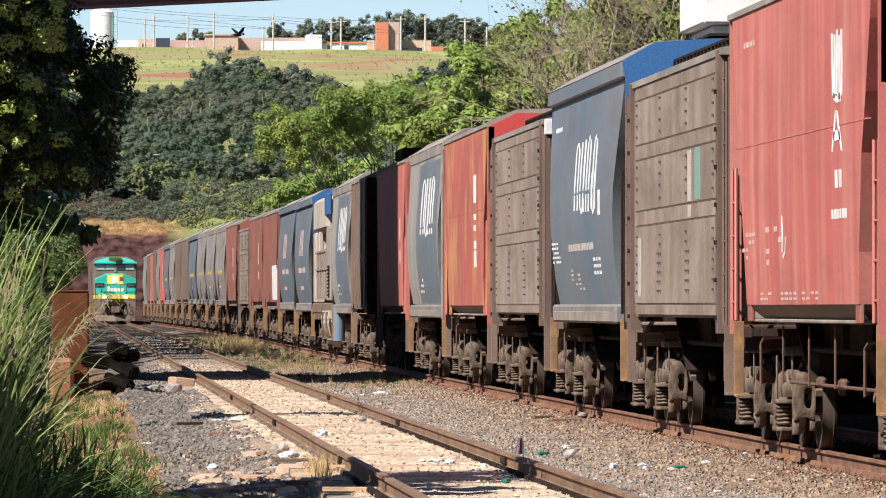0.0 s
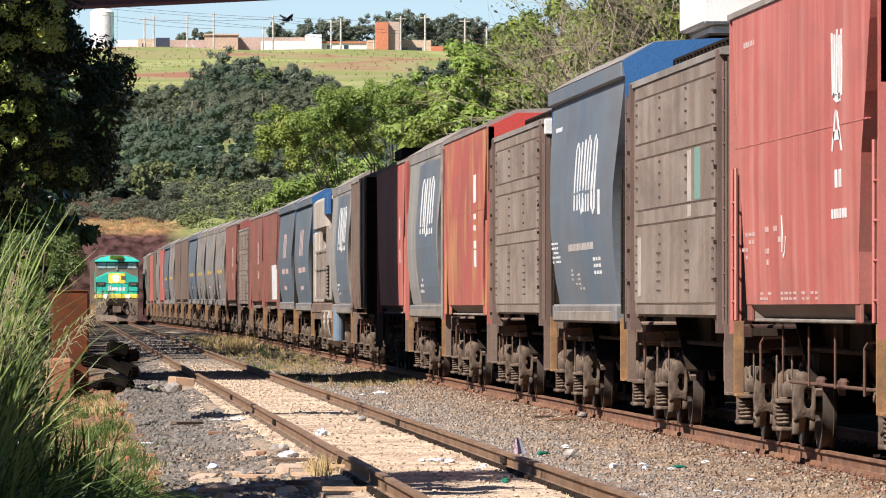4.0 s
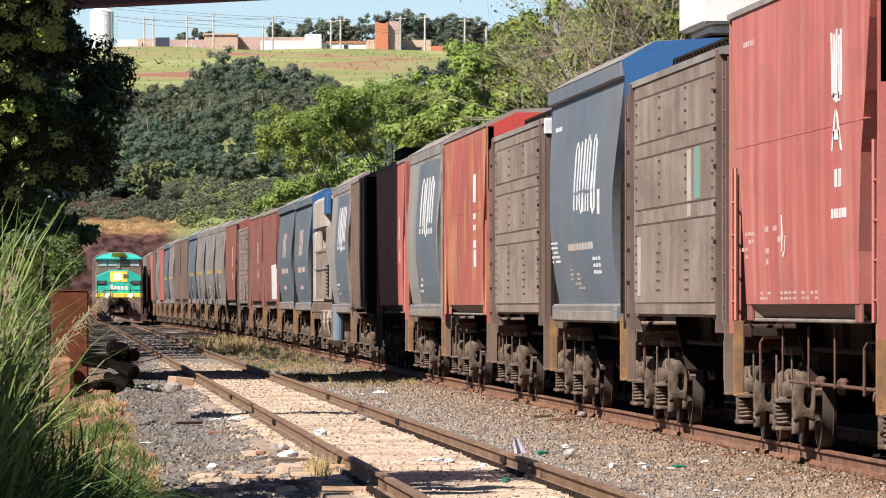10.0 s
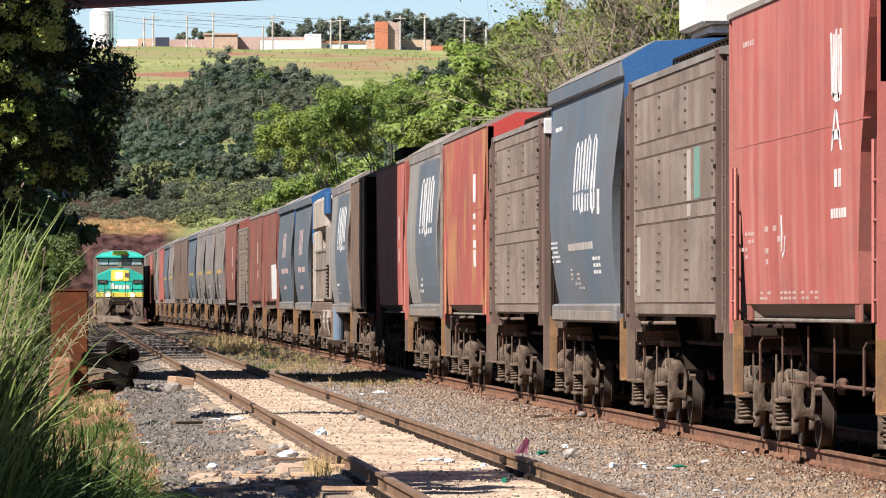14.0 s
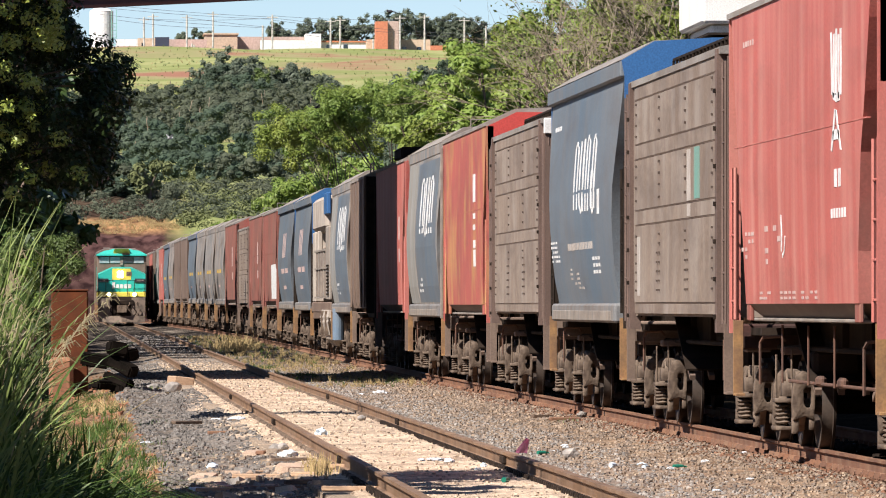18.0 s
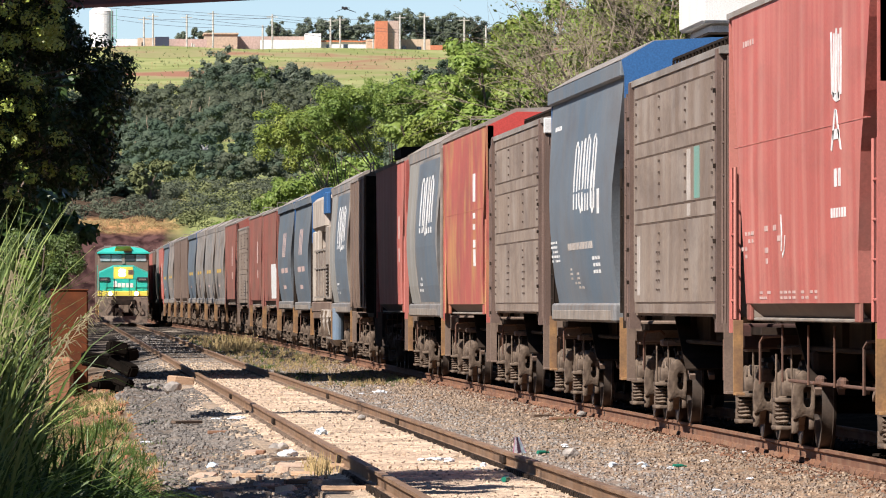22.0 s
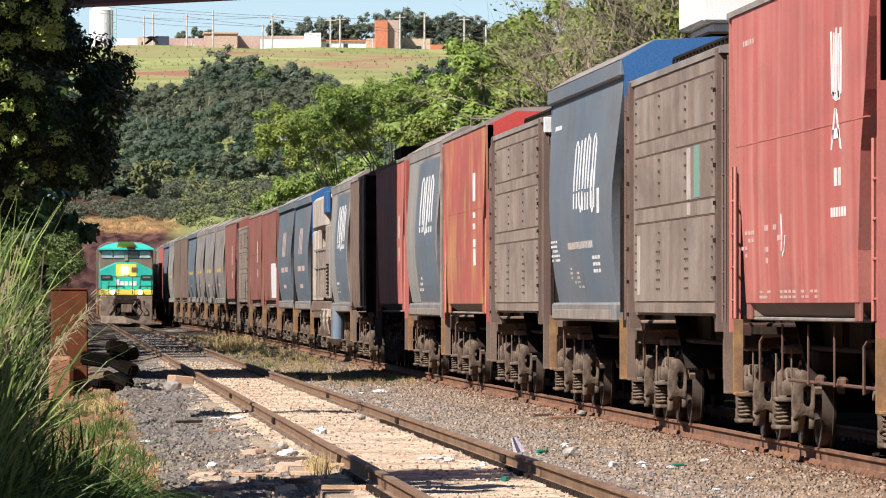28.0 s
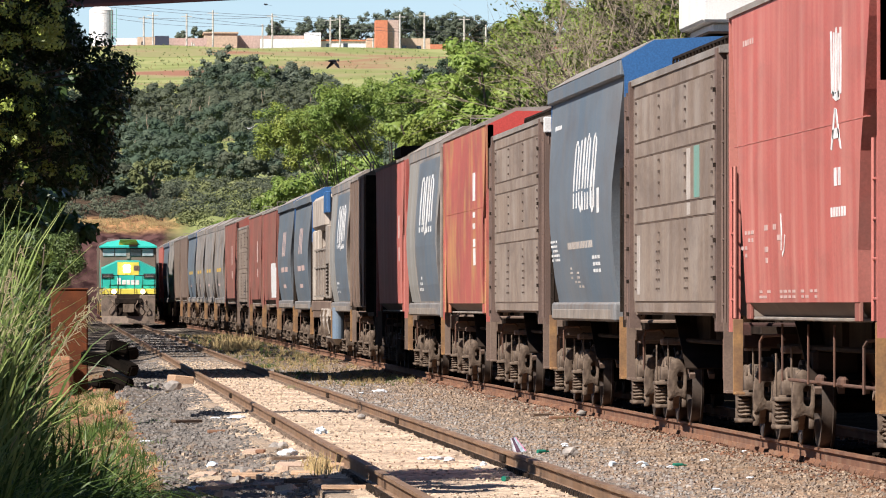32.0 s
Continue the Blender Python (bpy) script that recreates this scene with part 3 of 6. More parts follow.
def running_gear(wagon, step, chute=None, reach=5.75):
    """Underframe, coupler gear, corner steps and the discharge hoppers below the floor."""
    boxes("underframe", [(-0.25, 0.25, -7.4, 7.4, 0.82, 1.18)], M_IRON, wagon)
    for s in (-1, 1):
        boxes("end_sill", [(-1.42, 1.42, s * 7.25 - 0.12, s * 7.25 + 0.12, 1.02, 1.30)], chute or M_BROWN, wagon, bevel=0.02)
        bm = bmesh.new()
        bx(bm, -0.12, 0.12, s * 7.55 - 0.25, s * 7.55 + 0.2, 0.82, 1.02)
        bx(bm, -0.16, 0.16, s * 7.68 - 0.07, s * 7.68 + 0.07, 0.74, 1.10)
        part("coupler", bm, M_IRON, wagon)
        for sx in (-1, 1):
            boxes("corner_step", [(sx * 1.45 - 0.055, sx * 1.45 + 0.055, s * 7.0 - 0.02, s * 7.0 + 0.02, 0.52, 1.34),
                                  (sx * 1.45 - 0.05, sx * 1.45 + 0.05, s * 7.0 - 0.3, s * 7.0, 0.52, 0.55)], step, wagon, bevel=0.004)
        bogie(wagon, s * reach - 0.25)
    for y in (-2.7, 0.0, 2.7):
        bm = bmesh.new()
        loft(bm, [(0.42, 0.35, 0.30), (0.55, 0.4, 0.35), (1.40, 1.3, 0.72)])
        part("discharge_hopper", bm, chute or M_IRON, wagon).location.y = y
    # added dark fillers that close the view through, in place of shade
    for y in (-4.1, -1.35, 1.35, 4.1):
        boxes("shade_cross_filler", [(-0.92, 0.92, y - 0.06, y + 0.06, 1.05, 1.40)], M_IRON, wagon)
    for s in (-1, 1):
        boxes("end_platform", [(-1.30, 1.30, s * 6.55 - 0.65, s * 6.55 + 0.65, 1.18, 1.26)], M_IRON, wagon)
    # ribs on the sloped sheets that run down to the outlets
    for s in (-1, 1):
        for x in (-1.02, -0.78, -0.52, -0.25):
            boxes("slope_rib", [(x - 0.035, x + 0.035, -1.15, 1.15, -0.03, 0.03)], M_BROWN, wagon).matrix_basis = pose(0, s * 3.75, 1.02, s * 21, 0, 0)
    boxes("slope_sheet", [(-1.1, 1.1, -1.1, 1.1, -0.012, 0.012)], M_IRON, wagon).matrix_basis = pose(0, 3.72, 1.10, 21, 0, 0)
    for s in (-1, 1):
        y = s * reach - 0.25
        pipe = [(-1.33, y + 0.9, 0.66), (-1.33, y + 0.9, 1.10), (-1.30, y + 0.85, 1.16), (-1.12, y + 0.75, 1.17), (-1.08, y + 0.7, 1.12)]
        rods("brake_pipe", [(a, b, 0.016) for a, b in zip(pipe, pipe[1:])], M_PIPE, wagon, seg=6)
        rods("brake_link", [((-1.20, y + 0.45, 0.50), (-1.20, y + 0.45, 0.98), 0.013)], M_BOGIE, wagon, seg=6)
        rods("brake_link", [((-1.13, y - 0.5, 0.62), (-1.13, y - 0.5, 1.05), 0.012)], M_BOGIE, wagon, seg=6)
        boxes("brake_cylinder_box", [(-1.05, -0.55, y - 1.75 * s - 0.25, y - 1.75 * s + 0.25, 0.78, 1.05)], M_IRON, wagon, bevel=0.05)
        boxes("side_bearing", [(-1.18, -0.9, y - 0.2, y + 0.2, 0.98, 1.06)], M_BROWN, wagon, bevel=0.015)
    if chute:
        for y in (3.4, 0.75, -1.75):
            rods("hanger_post", [((-1.32, y, 0.70), (-1.32, y, 1.30), 0.013)], M_PIPE, wagon, seg=6)
        boxes("side_lever", [(-1.26, -1.22, -5.6, 3.4, 0.70, 0.735)], M_PIPE, wagon, bevel=0.01)
        for y in (0.3, -1.75):
            boxes("lever_bearing", [(-1.28, -1.20, y - 0.2, y + 0.2, 0.69, 0.80)], M_PIPE, wagon, bevel=0.03)
    # added near-black backing stands for the shade under the floor
    boxes("shade_backing", [(-0.85, 0.85, -6.4, 6.4, 1.05, 1.5)], M_IRON, wagon)
    rods("brake_rod", [((-1.0, -7.0, 1.05), (-1.0, 7.0, 1.05), 0.03)], M_IRON, wagon, seg=6)


def ladder(wagon, x, y, z0, z1, material, width=0.42):
    """Side ladder: two stiles and its rungs, standing a hand's width off the body."""
    root = rods("ladder", [((x, y - width / 2, z0), (x, y - width / 2, z1), 0.022)], material, wagon, seg=6)
    rods("stile", [((x, y + width / 2, z0), (x, y + width / 2, z1), 0.022)], material, root, seg=6)
    z = z0 + 0.2
    while z < z1 - 0.05:
        rods("rung", [((x, y - width / 2, z), (x, y + width / 2, z), 0.013)], material, root, seg=6)
        z += 0.36
    return root


SLOT = 15.5
FIRST = 62.9 + SLOT / 2


FLAT_SIDE = ((1.42, 1.46), (1.52, 1.50), (2.0, 1.515), (2.9, 1.53), (4.62, 1.53))
ROUND_SIDE = ((1.52, 1.42), (1.9, 1.49), (2.3, 1.53), (2.7, 1.555), (3.1, 1.555), (3.5, 1.53), (4.0, 1.49), (4.5, 1.45))
PANEL_SIDE = ((1.4, 1.492), (4.3, 1.492))


def tapered_hopper(paint, gable, label, step=None, reach=5.75, trim=0.0):
    """Flat-sided covered hopper, its side sheets narrowing downwards to the sloped ends."""
    step = step or M_OCHRE
    w = new("hopper_wagon")
    tagged(w, label, "wagon", "standing freight train")
    bm = bmesh.new()
    loft(bm, [(z, l - trim, wd) for z, l, wd in ((1.52, 5.95, 1.50), (2.0, 6.05, 1.515), (2.9, 6.40, 1.53), (3.45, 6.75, 1.53), (4.1, 7.10, 1.53), (4.62, 7.31, 1.53))])
    part("body", bm, paint, w)
    bm = bmesh.new()
    loft(bm, [(1.36, 5.0, 1.34), (1.518, 5.9 - trim, 1.495)])
    part("hopper_skirt", bm, M_BROWN, w)
    bm = bmesh.new()
    loft(bm, [(4.62, 7.30, 1.55), (4.68, 7.30, 1.55), (4.92, 7.30, 1.02), (4.96, 7.30, 0.0001)])
    part("roof", bm, M_ROOF, w)
    for s in (-1, 1):
        bm = bmesh.new()
        loft(bm, [(3.5, 0.03, 1.50), (4.62, 0.03, 1.50), (4.86, 0.03, 1.0)])
        part("gable", bm, gable, w).location.y = s * 7.32
        for sx in (-1, 1):
            boxes("end_post", [(sx * 1.46 - 0.06, sx * 1.46 + 0.06, s * 7.30 - 0.05, s * 7.30 + 0.05, 1.2, 4.62)], paint, w)
            ladder(w, sx * 1.50, s * 7.0, 1.35, 3.0, paint)
    for sx in (-1, 1):
        boxes("side_sill", [(sx * 1.39 - 0.06, sx * 1.39 + 0.06, -5.3, 5.3, 1.335, 1.372)], M_SILL, w, bevel=0.01)
        for s in (-1, 1):
            boxes("corner_gusset", [(sx * 1.47 - 0.022, sx * 1.47 + 0.022, s * (5.75 - trim) - 0.2, s * (5.75 - trim) + 0.2, 1.34, 1.53)], M_RED2 if paint is M_RED else paint, w, bevel=0.01)
    boxes("seam", [(-1.534, -1.50, -6.55, 6.55, 3.195, 3.207)], paint, w)
    boxes("walkway", [(-0.35, 0.35, -7.2, 7.2, 5.0, 5.03)], M_IRON, w)
    rods("grab_rail", [((-1.0, 7.1, 4.85), (-1.0, 7.1, 5.10), 0.012), ((-1.0, 7.1, 5.10), (-0.6, 7.1, 5.10), 0.012), ((-0.6, 7.1, 5.10), (-0.6, 7.1, 4.9), 0.012)], M_SILL, w, seg=6)
    running_gear(w, step, M_CHUTE if paint is M_RED else None, reach)
    return w


def short_hopper(label):
    """Brown hopper whose body stops short of an open end platform, coloured near-black for the bridge's shade."""
    w = new("hopper_wagon")
    tagged(w, label, "wagon", "standing freight train")
    bm = bmesh.new()
    loft(bm, [(1.42, 4.3, 1.46), (1.55, 4.35, 1.50), (2.6, 4.4, 1.53), (4.62, 4.45, 1.53)])
    part("body", bm, M_BROWN, w).location.y = 2.85
    bm = bmesh.new()
    loft(bm, [(4.62, 4.5, 1.55), (4.68, 4.5, 1.55), (4.92, 4.5, 1.02), (4.96, 4.5, 0.0001)])
    part("roof", bm, M_ROOF, w).location.y = 2.85
    # the bridge's shade is put into the near-black end parts
    boxes("end_wall", [(-1.50, 1.50, -1.72, -1.64, 1.30, 4.66)], M_IRON, w)
    for z in (1.9, 2.6, 3.3, 4.0):
        boxes("end_rib", [(-1.5, 1.5, -1.80, -1.72, z, z + 0.09)], M_IRON, w)
    for x in (-1.49, 1.49):
        boxes("end_post", [(x - 0.04, x + 0.04, -7.3, -7.2, 1.2, 4.3)], M_IRON, w)
        for y in (-1.45, 0.6, 2.7, 4.8, 7.1):
            boxes("side_stake", [(x * 1.028 - 0.02, x * 1.028 + 0.02, y - 0.06, y + 0.06, 1.45, 4.62)], M_BROWN, w)
    boxes("platform", [(-1.45, 1.45, -7.3, -1.7, 1.20, 1.30)], M_IRON, w)
    rods("grab_rail", [((-1.3, -1.3, 4.66), (-1.3, -1.3, 5.0), 0.02), ((-1.3, -1.3, 5.0), (-1.3, 0.6, 5.0), 0.02), ((-1.3, 0.6, 5.0), (-1.3, 0.6, 4.66), 0.02)], M_SILL, w, seg=6)
    running_gear(w, M_BROWN)
    return w


def rounded_hopper(paint, gable, label, brow=1.52):
    """Covered hopper with bulging sides and a fascia below the roof."""
    w = new("hopper_wagon")
    tagged(w, label, "wagon", "standing freight train")
    bm = bmesh.new()
    loft(bm, [(1.52, 6.05, 1.42), (1.9, 6.05, 1.49), (2.3, 6.1, 1.53), (2.7, 6.2, 1.555), (3.1, 6.35, 1.555), (3.5, 6.62, 1.53), (4.0, 6.9, 1.49), (4.5, 7.1, 1.45)])
    part("body", bm, paint, w, smooth=True).data.set_sharp_from_angle(angle=radians(25))
    boxes("fascia", [(-brow, brow, -7.25, 7.25, 4.5, 4.72)], paint, w, bevel=0.02)
    bm = bmesh.new()
    loft(bm, [(4.72, 7.25, brow), (4.98, 7.25, 1.08), (5.03, 7.25, 0.0001)])
    part("roof", bm, M_ROOF, w)
    for s in (-1, 1):
        bm = bmesh.new()
        loft(bm, [(3.3, 0.03, 1.46), (4.5, 0.03, 1.46), (4.72, 0.03, 1.50), (4.97, 0.03, 1.07), (5.02, 0.03, 0.3)])
        part("gable", bm, gable, w).location.y = s * 7.26
        for sx in (-1, 1):
            boxes("end_post", [(sx * 1.42 - 0.05, sx * 1.42 + 0.05, s * 7.2 - 0.05, s * 7.2 + 0.05, 1.2, 3.4)], M_IRON, w)
            ladder(w, sx * 1.46, s * 6.95, 1.4, 3.3, M_IRON)
    for sx in (-1, 1):
        boxes("side_sill", [(sx * 1.41 - 0.11, sx * 1.41 + 0.11, -6.25, 6.25, 1.27, 1.53)], M_SILLG, w, bevel=0.03)
        boxes("sill_panel", [(sx * 1.51 - 0.016, sx * 1.51 + 0.016, -5.6, 5.9, 1.295, 1.43)], M_SILL, w, "cream painted sill panel", bevel=0.006)
    boxes("walkway", [(-0.35, 0.35, -7.2, 7.2, 5.06, 5.09)], M_IRON, w)
    running_gear(w, M_OCHRE)
    return w


def panel_wagon(paint, label):
    """Boxy covered wagon with flush doors, ledges and rows of small hooks."""
    w = new("panel_wagon")
    tagged(w, label, "wagon", "standing freight train")
    bm = bmesh.new()
    loft(bm, [(1.37, 6.2, 1.45), (1.6, 6.2, 1.48), (4.30, 6.2, 1.48)])
    part("body", bm, paint, w)
    for z0, z1 in ((1.40, 1.52), (1.54, 2.51), (2.53, 2.70), (2.72, 3.35), (3.37, 3.54), (3.56, 4.11), (4.13, 4.30)):
        boxes("side_panel", [(-1.492, -1.47, -5.85, 5.85, z0, z1)], paint, w, bevel=0.003)
    for y in (-5.5, -1.9, 1.9, 5.5):
        hooks = [(-1.515, -1.48, y - 0.03, y + 0.03, z, z + 0.03) for z in (2.82, 2.98, 3.12, 3.26, 3.64, 3.78, 3.92, 4.05)]
        hooks += [(-1.515, -1.48, y - 0.03, y + 0.03, 1.68 + 0.115 * q, 1.705 + 0.115 * q) for q in range(7)]
        tagged(boxes("hook_row", hooks, M_HOOK, w), kind="stuff")
    for y in (-2.2, 2.2):
        tagged(boxes("hook_row", [(-1.515, -1.48, y - 0.03, y + 0.03, 1.68 + 0.115 * q, 1.705 + 0.115 * q) for q in range(5)], M_HOOK, w), kind="stuff")
    bm = bmesh.new()
    loft(bm, [(4.30, 6.6, 1.51), (4.38, 6.6, 1.51), (4.48, 6.6, 1.0), (4.52, 6.6, 0.0001)])
    part("roof", bm, M_ROOF, w)
    rail = [(-0.95, -0.92, -6.5 + 0.5 * q, -6.44 + 0.5 * q, 4.46, 4.66) for q in range(27)]
    for cell in rail:
        boxes("walkway_bracket", [cell], M_IRON, w)
    for z in (1.53, 2.52, 2.71, 3.36, 3.55, 4.12):
        boxes("ledge", [(-1.494, -1.47, -5.85, 5.85, z - 0.004, z + 0.004)], M_BROWN, w)
    for s in (-1, 1):
        for sx in (-1, 1):
            boxes("end_post", [(sx * 1.46 - 0.07, sx * 1.46 + 0.07, s * 6.3 - 0.14, s * 6.3 + 0.14, 1.2, 4.36)], M_POST, w)
            for q in range(7):
                boxes("post_cleat", [(sx * 1.46 - 0.10, sx * 1.46 + 0.10, s * 6.3 - 0.03, s * 6.3 + 0.03, 1.35 + 0.42 * q, 1.40 + 0.42 * q)], M_IRON, w)
            boxes("corner_post", [(sx * 1.42 - 0.07, sx * 1.42 + 0.07, s * 7.3 - 0.05, s * 7.3 + 0.05, 1.2, 4.25)], M_POST, w)
            ladder(w, sx * 1.50, s * 7.05, 1.3, 4.2, M_POST, 0.36)
    boxes("walkway", [(-0.95, 0.95, -6.5, 6.5, 4.66, 4.69)], M_IRON, w)
    running_gear(w, M_BROWN)
    return w


PROTO = {}
L_RED = "faded red covered hopper wagon with dusty streaks"
KINDS = {
    "red": lambda: tapered_hopper(M_RED, M_REDGABLE, L_RED, None, 5.1, 0.4),
    "brick": lambda: tapered_hopper(M_RED, M_REDGABLE, "dull red covered hopper wagon with sloped ends", M_BROWN),
    "dull": lambda: tapered_hopper(M_RED2, M_RED2, "dull brownish-red covered hopper wagon in the train", M_OCHRE),
    "short": lambda: short_hopper("short dusty brown hopper wagon with a shade-dark open end"),
    "brown": lambda: tapered_hopper(M_BROWN, M_BROWN, "dusty brown covered hopper wagon standing in the train"),
    "blue": lambda: rounded_hopper(M_BLUE, M_BLUEEND, "slate-blue hopper wagon with bulging sides and blue gable"),
    "grey": lambda: rounded_hopper(M_GREYBLUE, M_SILL, "grey-blue hopper wagon with a pale sill and dusty sides", 1.46),
    "yellowed": lambda: tapered_hopper(M_REDY, M_REDGABLE, "faded red hopper wagon with yellow worn paint", M_BROWN),
    "panel": lambda: panel_wagon(M_GREY, "dusty grey-brown panelled wagon with rows of hooks"),
}
ORDER = ["red", "panel", "blue", "panel", "yellowed", "grey", "brick", "short", "grey", "loco", "blue", "blue", "dull", "dull", "panel", "dull", "grey", "grey",
         "grey", "blue", "brown", "brown", "grey", "blue", "brick", "grey", "brown", "brick", "brown", "grey"]
SPOTS = []
THINGS = []
for i, kind in enumerate(ORDER):
    y = FIRST + SLOT * i
    y += {0: 0.85, 1: 0.5, 2: 0.25, 3: 0.25}.get(i, 0.0)
    m = on_line(train_x, y)
    SPOTS.append(m)
    if kind == "loco":
        THINGS.append(None)
        continue
    if kind in PROTO:
        THINGS.append(copy_thing(PROTO[kind], m))
    else:
        PROTO[kind] = KINDS[kind]()
        PROTO[kind].matrix_basis = m
        THINGS.append(PROTO[kind])


# ---------------------------------------------------------------- markings on the near wagons


def side_at(slot, z):
    """Half width of a wagon's side at the height z."""
    rows = {"blue": ROUND_SIDE, "grey": ROUND_SIDE, "panel": PANEL_SIDE}.get(ORDER[slot], FLAT_SIDE)
    for (za, wa), (zb, wb) in zip(rows, rows[1:]):
        if z <= zb:
            return wa + (wb - wa) * (z - za) / (zb - za)
    return rows[-1][1]


def side_marks(slot, name, items, material, joined=False, proud=0.004):
    """Painted marks that follow the track-facing side of one wagon: (y, z, length, height) of plain bars."""
    rows = {"blue": ROUND_SIDE, "grey": ROUND_SIDE, "panel": PANEL_SIDE}.get(ORDER[slot], FLAT_SIDE)
    vs, fs = [], []
    for y, z, l, h in items:
        if not joined:
            vs, fs = [], []
        zs = sorted([z - h / 2, z + h / 2] + [r[0] for r in rows if z - h / 2 < r[0] < z + h / 2])
        for k, q in enumerate(zs):
            n = len(vs)
            x = -side_at(slot, q)
            vs += [(x - proud, y - l / 2, q), (x - proud, y + l / 2, q), (x + 0.02, y + l / 2, q), (x + 0.02, y - l / 2, q)]
            if k:
                fs += [(n - 4 + a, n - 4 + (a + 1) % 4, n + (a + 1) % 4, n + a) for a in range(4)]
        fs.append((n, n + 1, n + 2, n + 3))
        if not joined:
            raw(name, vs, fs, material, THINGS[slot])
    if joined:
        tagged(raw(name, vs, fs, material, THINGS[slot]), kind="stuff")


def speckle(seed, y0, y1, z0, z1, rows, cols, fill=0.7):
    """Rows of short bars in place of lettering too small to read."""
    r = random.Random(seed)
    out = []
    for a in range(rows):
        for b in range(cols):
            if r.random() < fill:
                l, h = (y1 - y0) / cols, (z1 - z0) / rows
                out.append((y0 + (b + 0.5) * l, z0 + (a + 0.5) * h, l * r.uniform(0.45, 0.85), h * 0.5))
    return out


def strokes(slot, name, lines, width, material, proud=0.005):
    """Painted ribbons along polylines of (y, z) on the track-facing side; the width lies along the wagon."""
    for line in lines:
        vs, fs = [], []
        for k, (y, z) in enumerate(line):
            a, b = line[max(0, k - 1)], line[min(len(line) - 1, k + 1)]
            dy, dz = (b[0] - a[0]), (b[1] - a[1])
            flat = abs(dy) / (abs(dy) + 6 * abs(dz) + 1e-6)
            x = -side_at(slot, z)
            h, v = width * (1 - flat) / 2, 0.05 * flat
            n = len(vs)
            vs += [(x - proud, y - h, z - v), (x - proud, y + h, z + v), (x + 0.02, y + h, z + v), (x + 0.02, y - h, z - v)]
            if k:
                fs += [(n - 4 + q, n - 4 + (q + 1) % 4, n + (q + 1) % 4, n + q) for q in range(4)]
        fs += [(3, 2, 1, 0), (n, n + 1, n + 2, n + 3)]
        raw(name, vs, fs, material, THINGS[slot])


def arch(y0, y1, z0, z1, up=True, n=7):
    """A tall leg that bends over (or under) into a second one."""
    ym, r = (y0 + y1) / 2, (z1 - z0) * 0.16
    bow = [(ym + (y0 - ym) * math.cos(math.pi * k / n), (z1 - r + r * math.sin(math.pi * k / n)) if up else (z0 + r - r * math.sin(math.pi * k / n))) for k in range(n + 1)]
    zs = (z0, z0 + (z1 - z0) * 0.4) if up else (z1, z1 - (z1 - z0) * 0.4)
    return [(y0, z) for z in zs] + bow + [(y1, z) for z in zs[::-1]]


# red wagon beside the camera
strokes(0, "white_letter_stroke", [[(-3.45, 4.08), (-3.50, 3.76), (-3.56, 3.49)], [(-3.70, 4.06), (-3.70, 3.74), (-3.68, 3.46)], [(-3.92, 4.10), (-3.9, 3.74), (-3.88, 3.48)], [(-4.12, 4.04), (-4.1, 3.74), (-4.14, 3.44)],
                                   [(-4.30, 4.09), (-4.32, 3.70), (-4.30, 3.47)], [(-4.20, 3.46), (-3.9, 3.45), (-3.6, 3.48)]], 0.13, M_WHITE)
strokes(0, "white_letter_stroke", [[(-3.50, 2.96), (-3.66, 3.14), (-3.82, 3.34)], [(-4.30, 2.96), (-4.1, 3.14), (-3.88, 3.34)], [(-3.6, 3.10), (-3.9, 3.11), (-4.2, 3.10)]], 0.16, M_WHITE)
side_marks(0, "white_letter_block", [(-4.15, 2.70, 0.22, 0.17), (-3.8, 2.70, 0.22, 0.17)], M_WHITE)
side_marks(0, "white_letter_block", speckle(3, -4.7, -3.3, 2.28, 2.46, 1, 6, 1.0), M_WHITE, True)
side_marks(0, "small_white_lettering", speckle(4, 4.3, 5.6, 4.22, 4.34, 1, 5, 1.0), M_PALE, True)
side_marks(0, "small_white_lettering", speckle(5, 4.4, 5.9, 1.9, 2.3, 5, 4, 0.6), M_PALE, True)
side_marks(0, "small_white_lettering", speckle(6, 1.5, 3.3, 1.9, 2.35, 4, 4, 0.4), M_PALE, True)
side_marks(0, "small_white_lettering", speckle(7, -2.0, 4.0, 1.55, 1.66, 2, 14, 0.45), M_PALE, True)
strokes(0, "white_scratch", [[(1.5, 2.42), (1.45, 2.2), (1.5, 2.05)], [(1.1, 2.2), (1.2, 2.05), (1.4, 2.0)]], 0.08, M_WHITE)
# panelled wagon
side_marks(1, "teal_paint_bar", [(-3.4, 3.04, 0.75, 0.60)], M_FADET)
side_marks(1, "white_paint_bar", [(-2.3, 3.03, 0.50, 0.60), (-2.3, 2.62, 0.45, 0.14)], M_CHALK)
side_marks(1, "white_paint_bar", [(5.2, 2.0, 0.5, 0.75)], M_CHALK)
# slate-blue wagon
strokes(2, "white_logo_stroke", [arch(1.05, 0.45, 2.86, 3.80), arch(-0.05, -0.65, 2.82, 3.82, False), [(-0.72, 3.84), (-0.72, 3.3), (-0.75, 2.82)], arch(-1.25, -1.75, 2.82, 3.86), arch(-2.45, -2.95, 2.84, 3.84),
                                 arch(-2.35, -2.9, 2.80, 3.36, False)], 0.22, M_WHITE)
side_marks(2, "white_logo_stroke", [(-3.75, 2.92, 0.42, 0.34)], M_WHITE)
side_marks(2, "white_lettering", speckle(8, -2.4, 2.6, 2.24, 2.44, 1, 16, 1.0), M_CHALK, True)
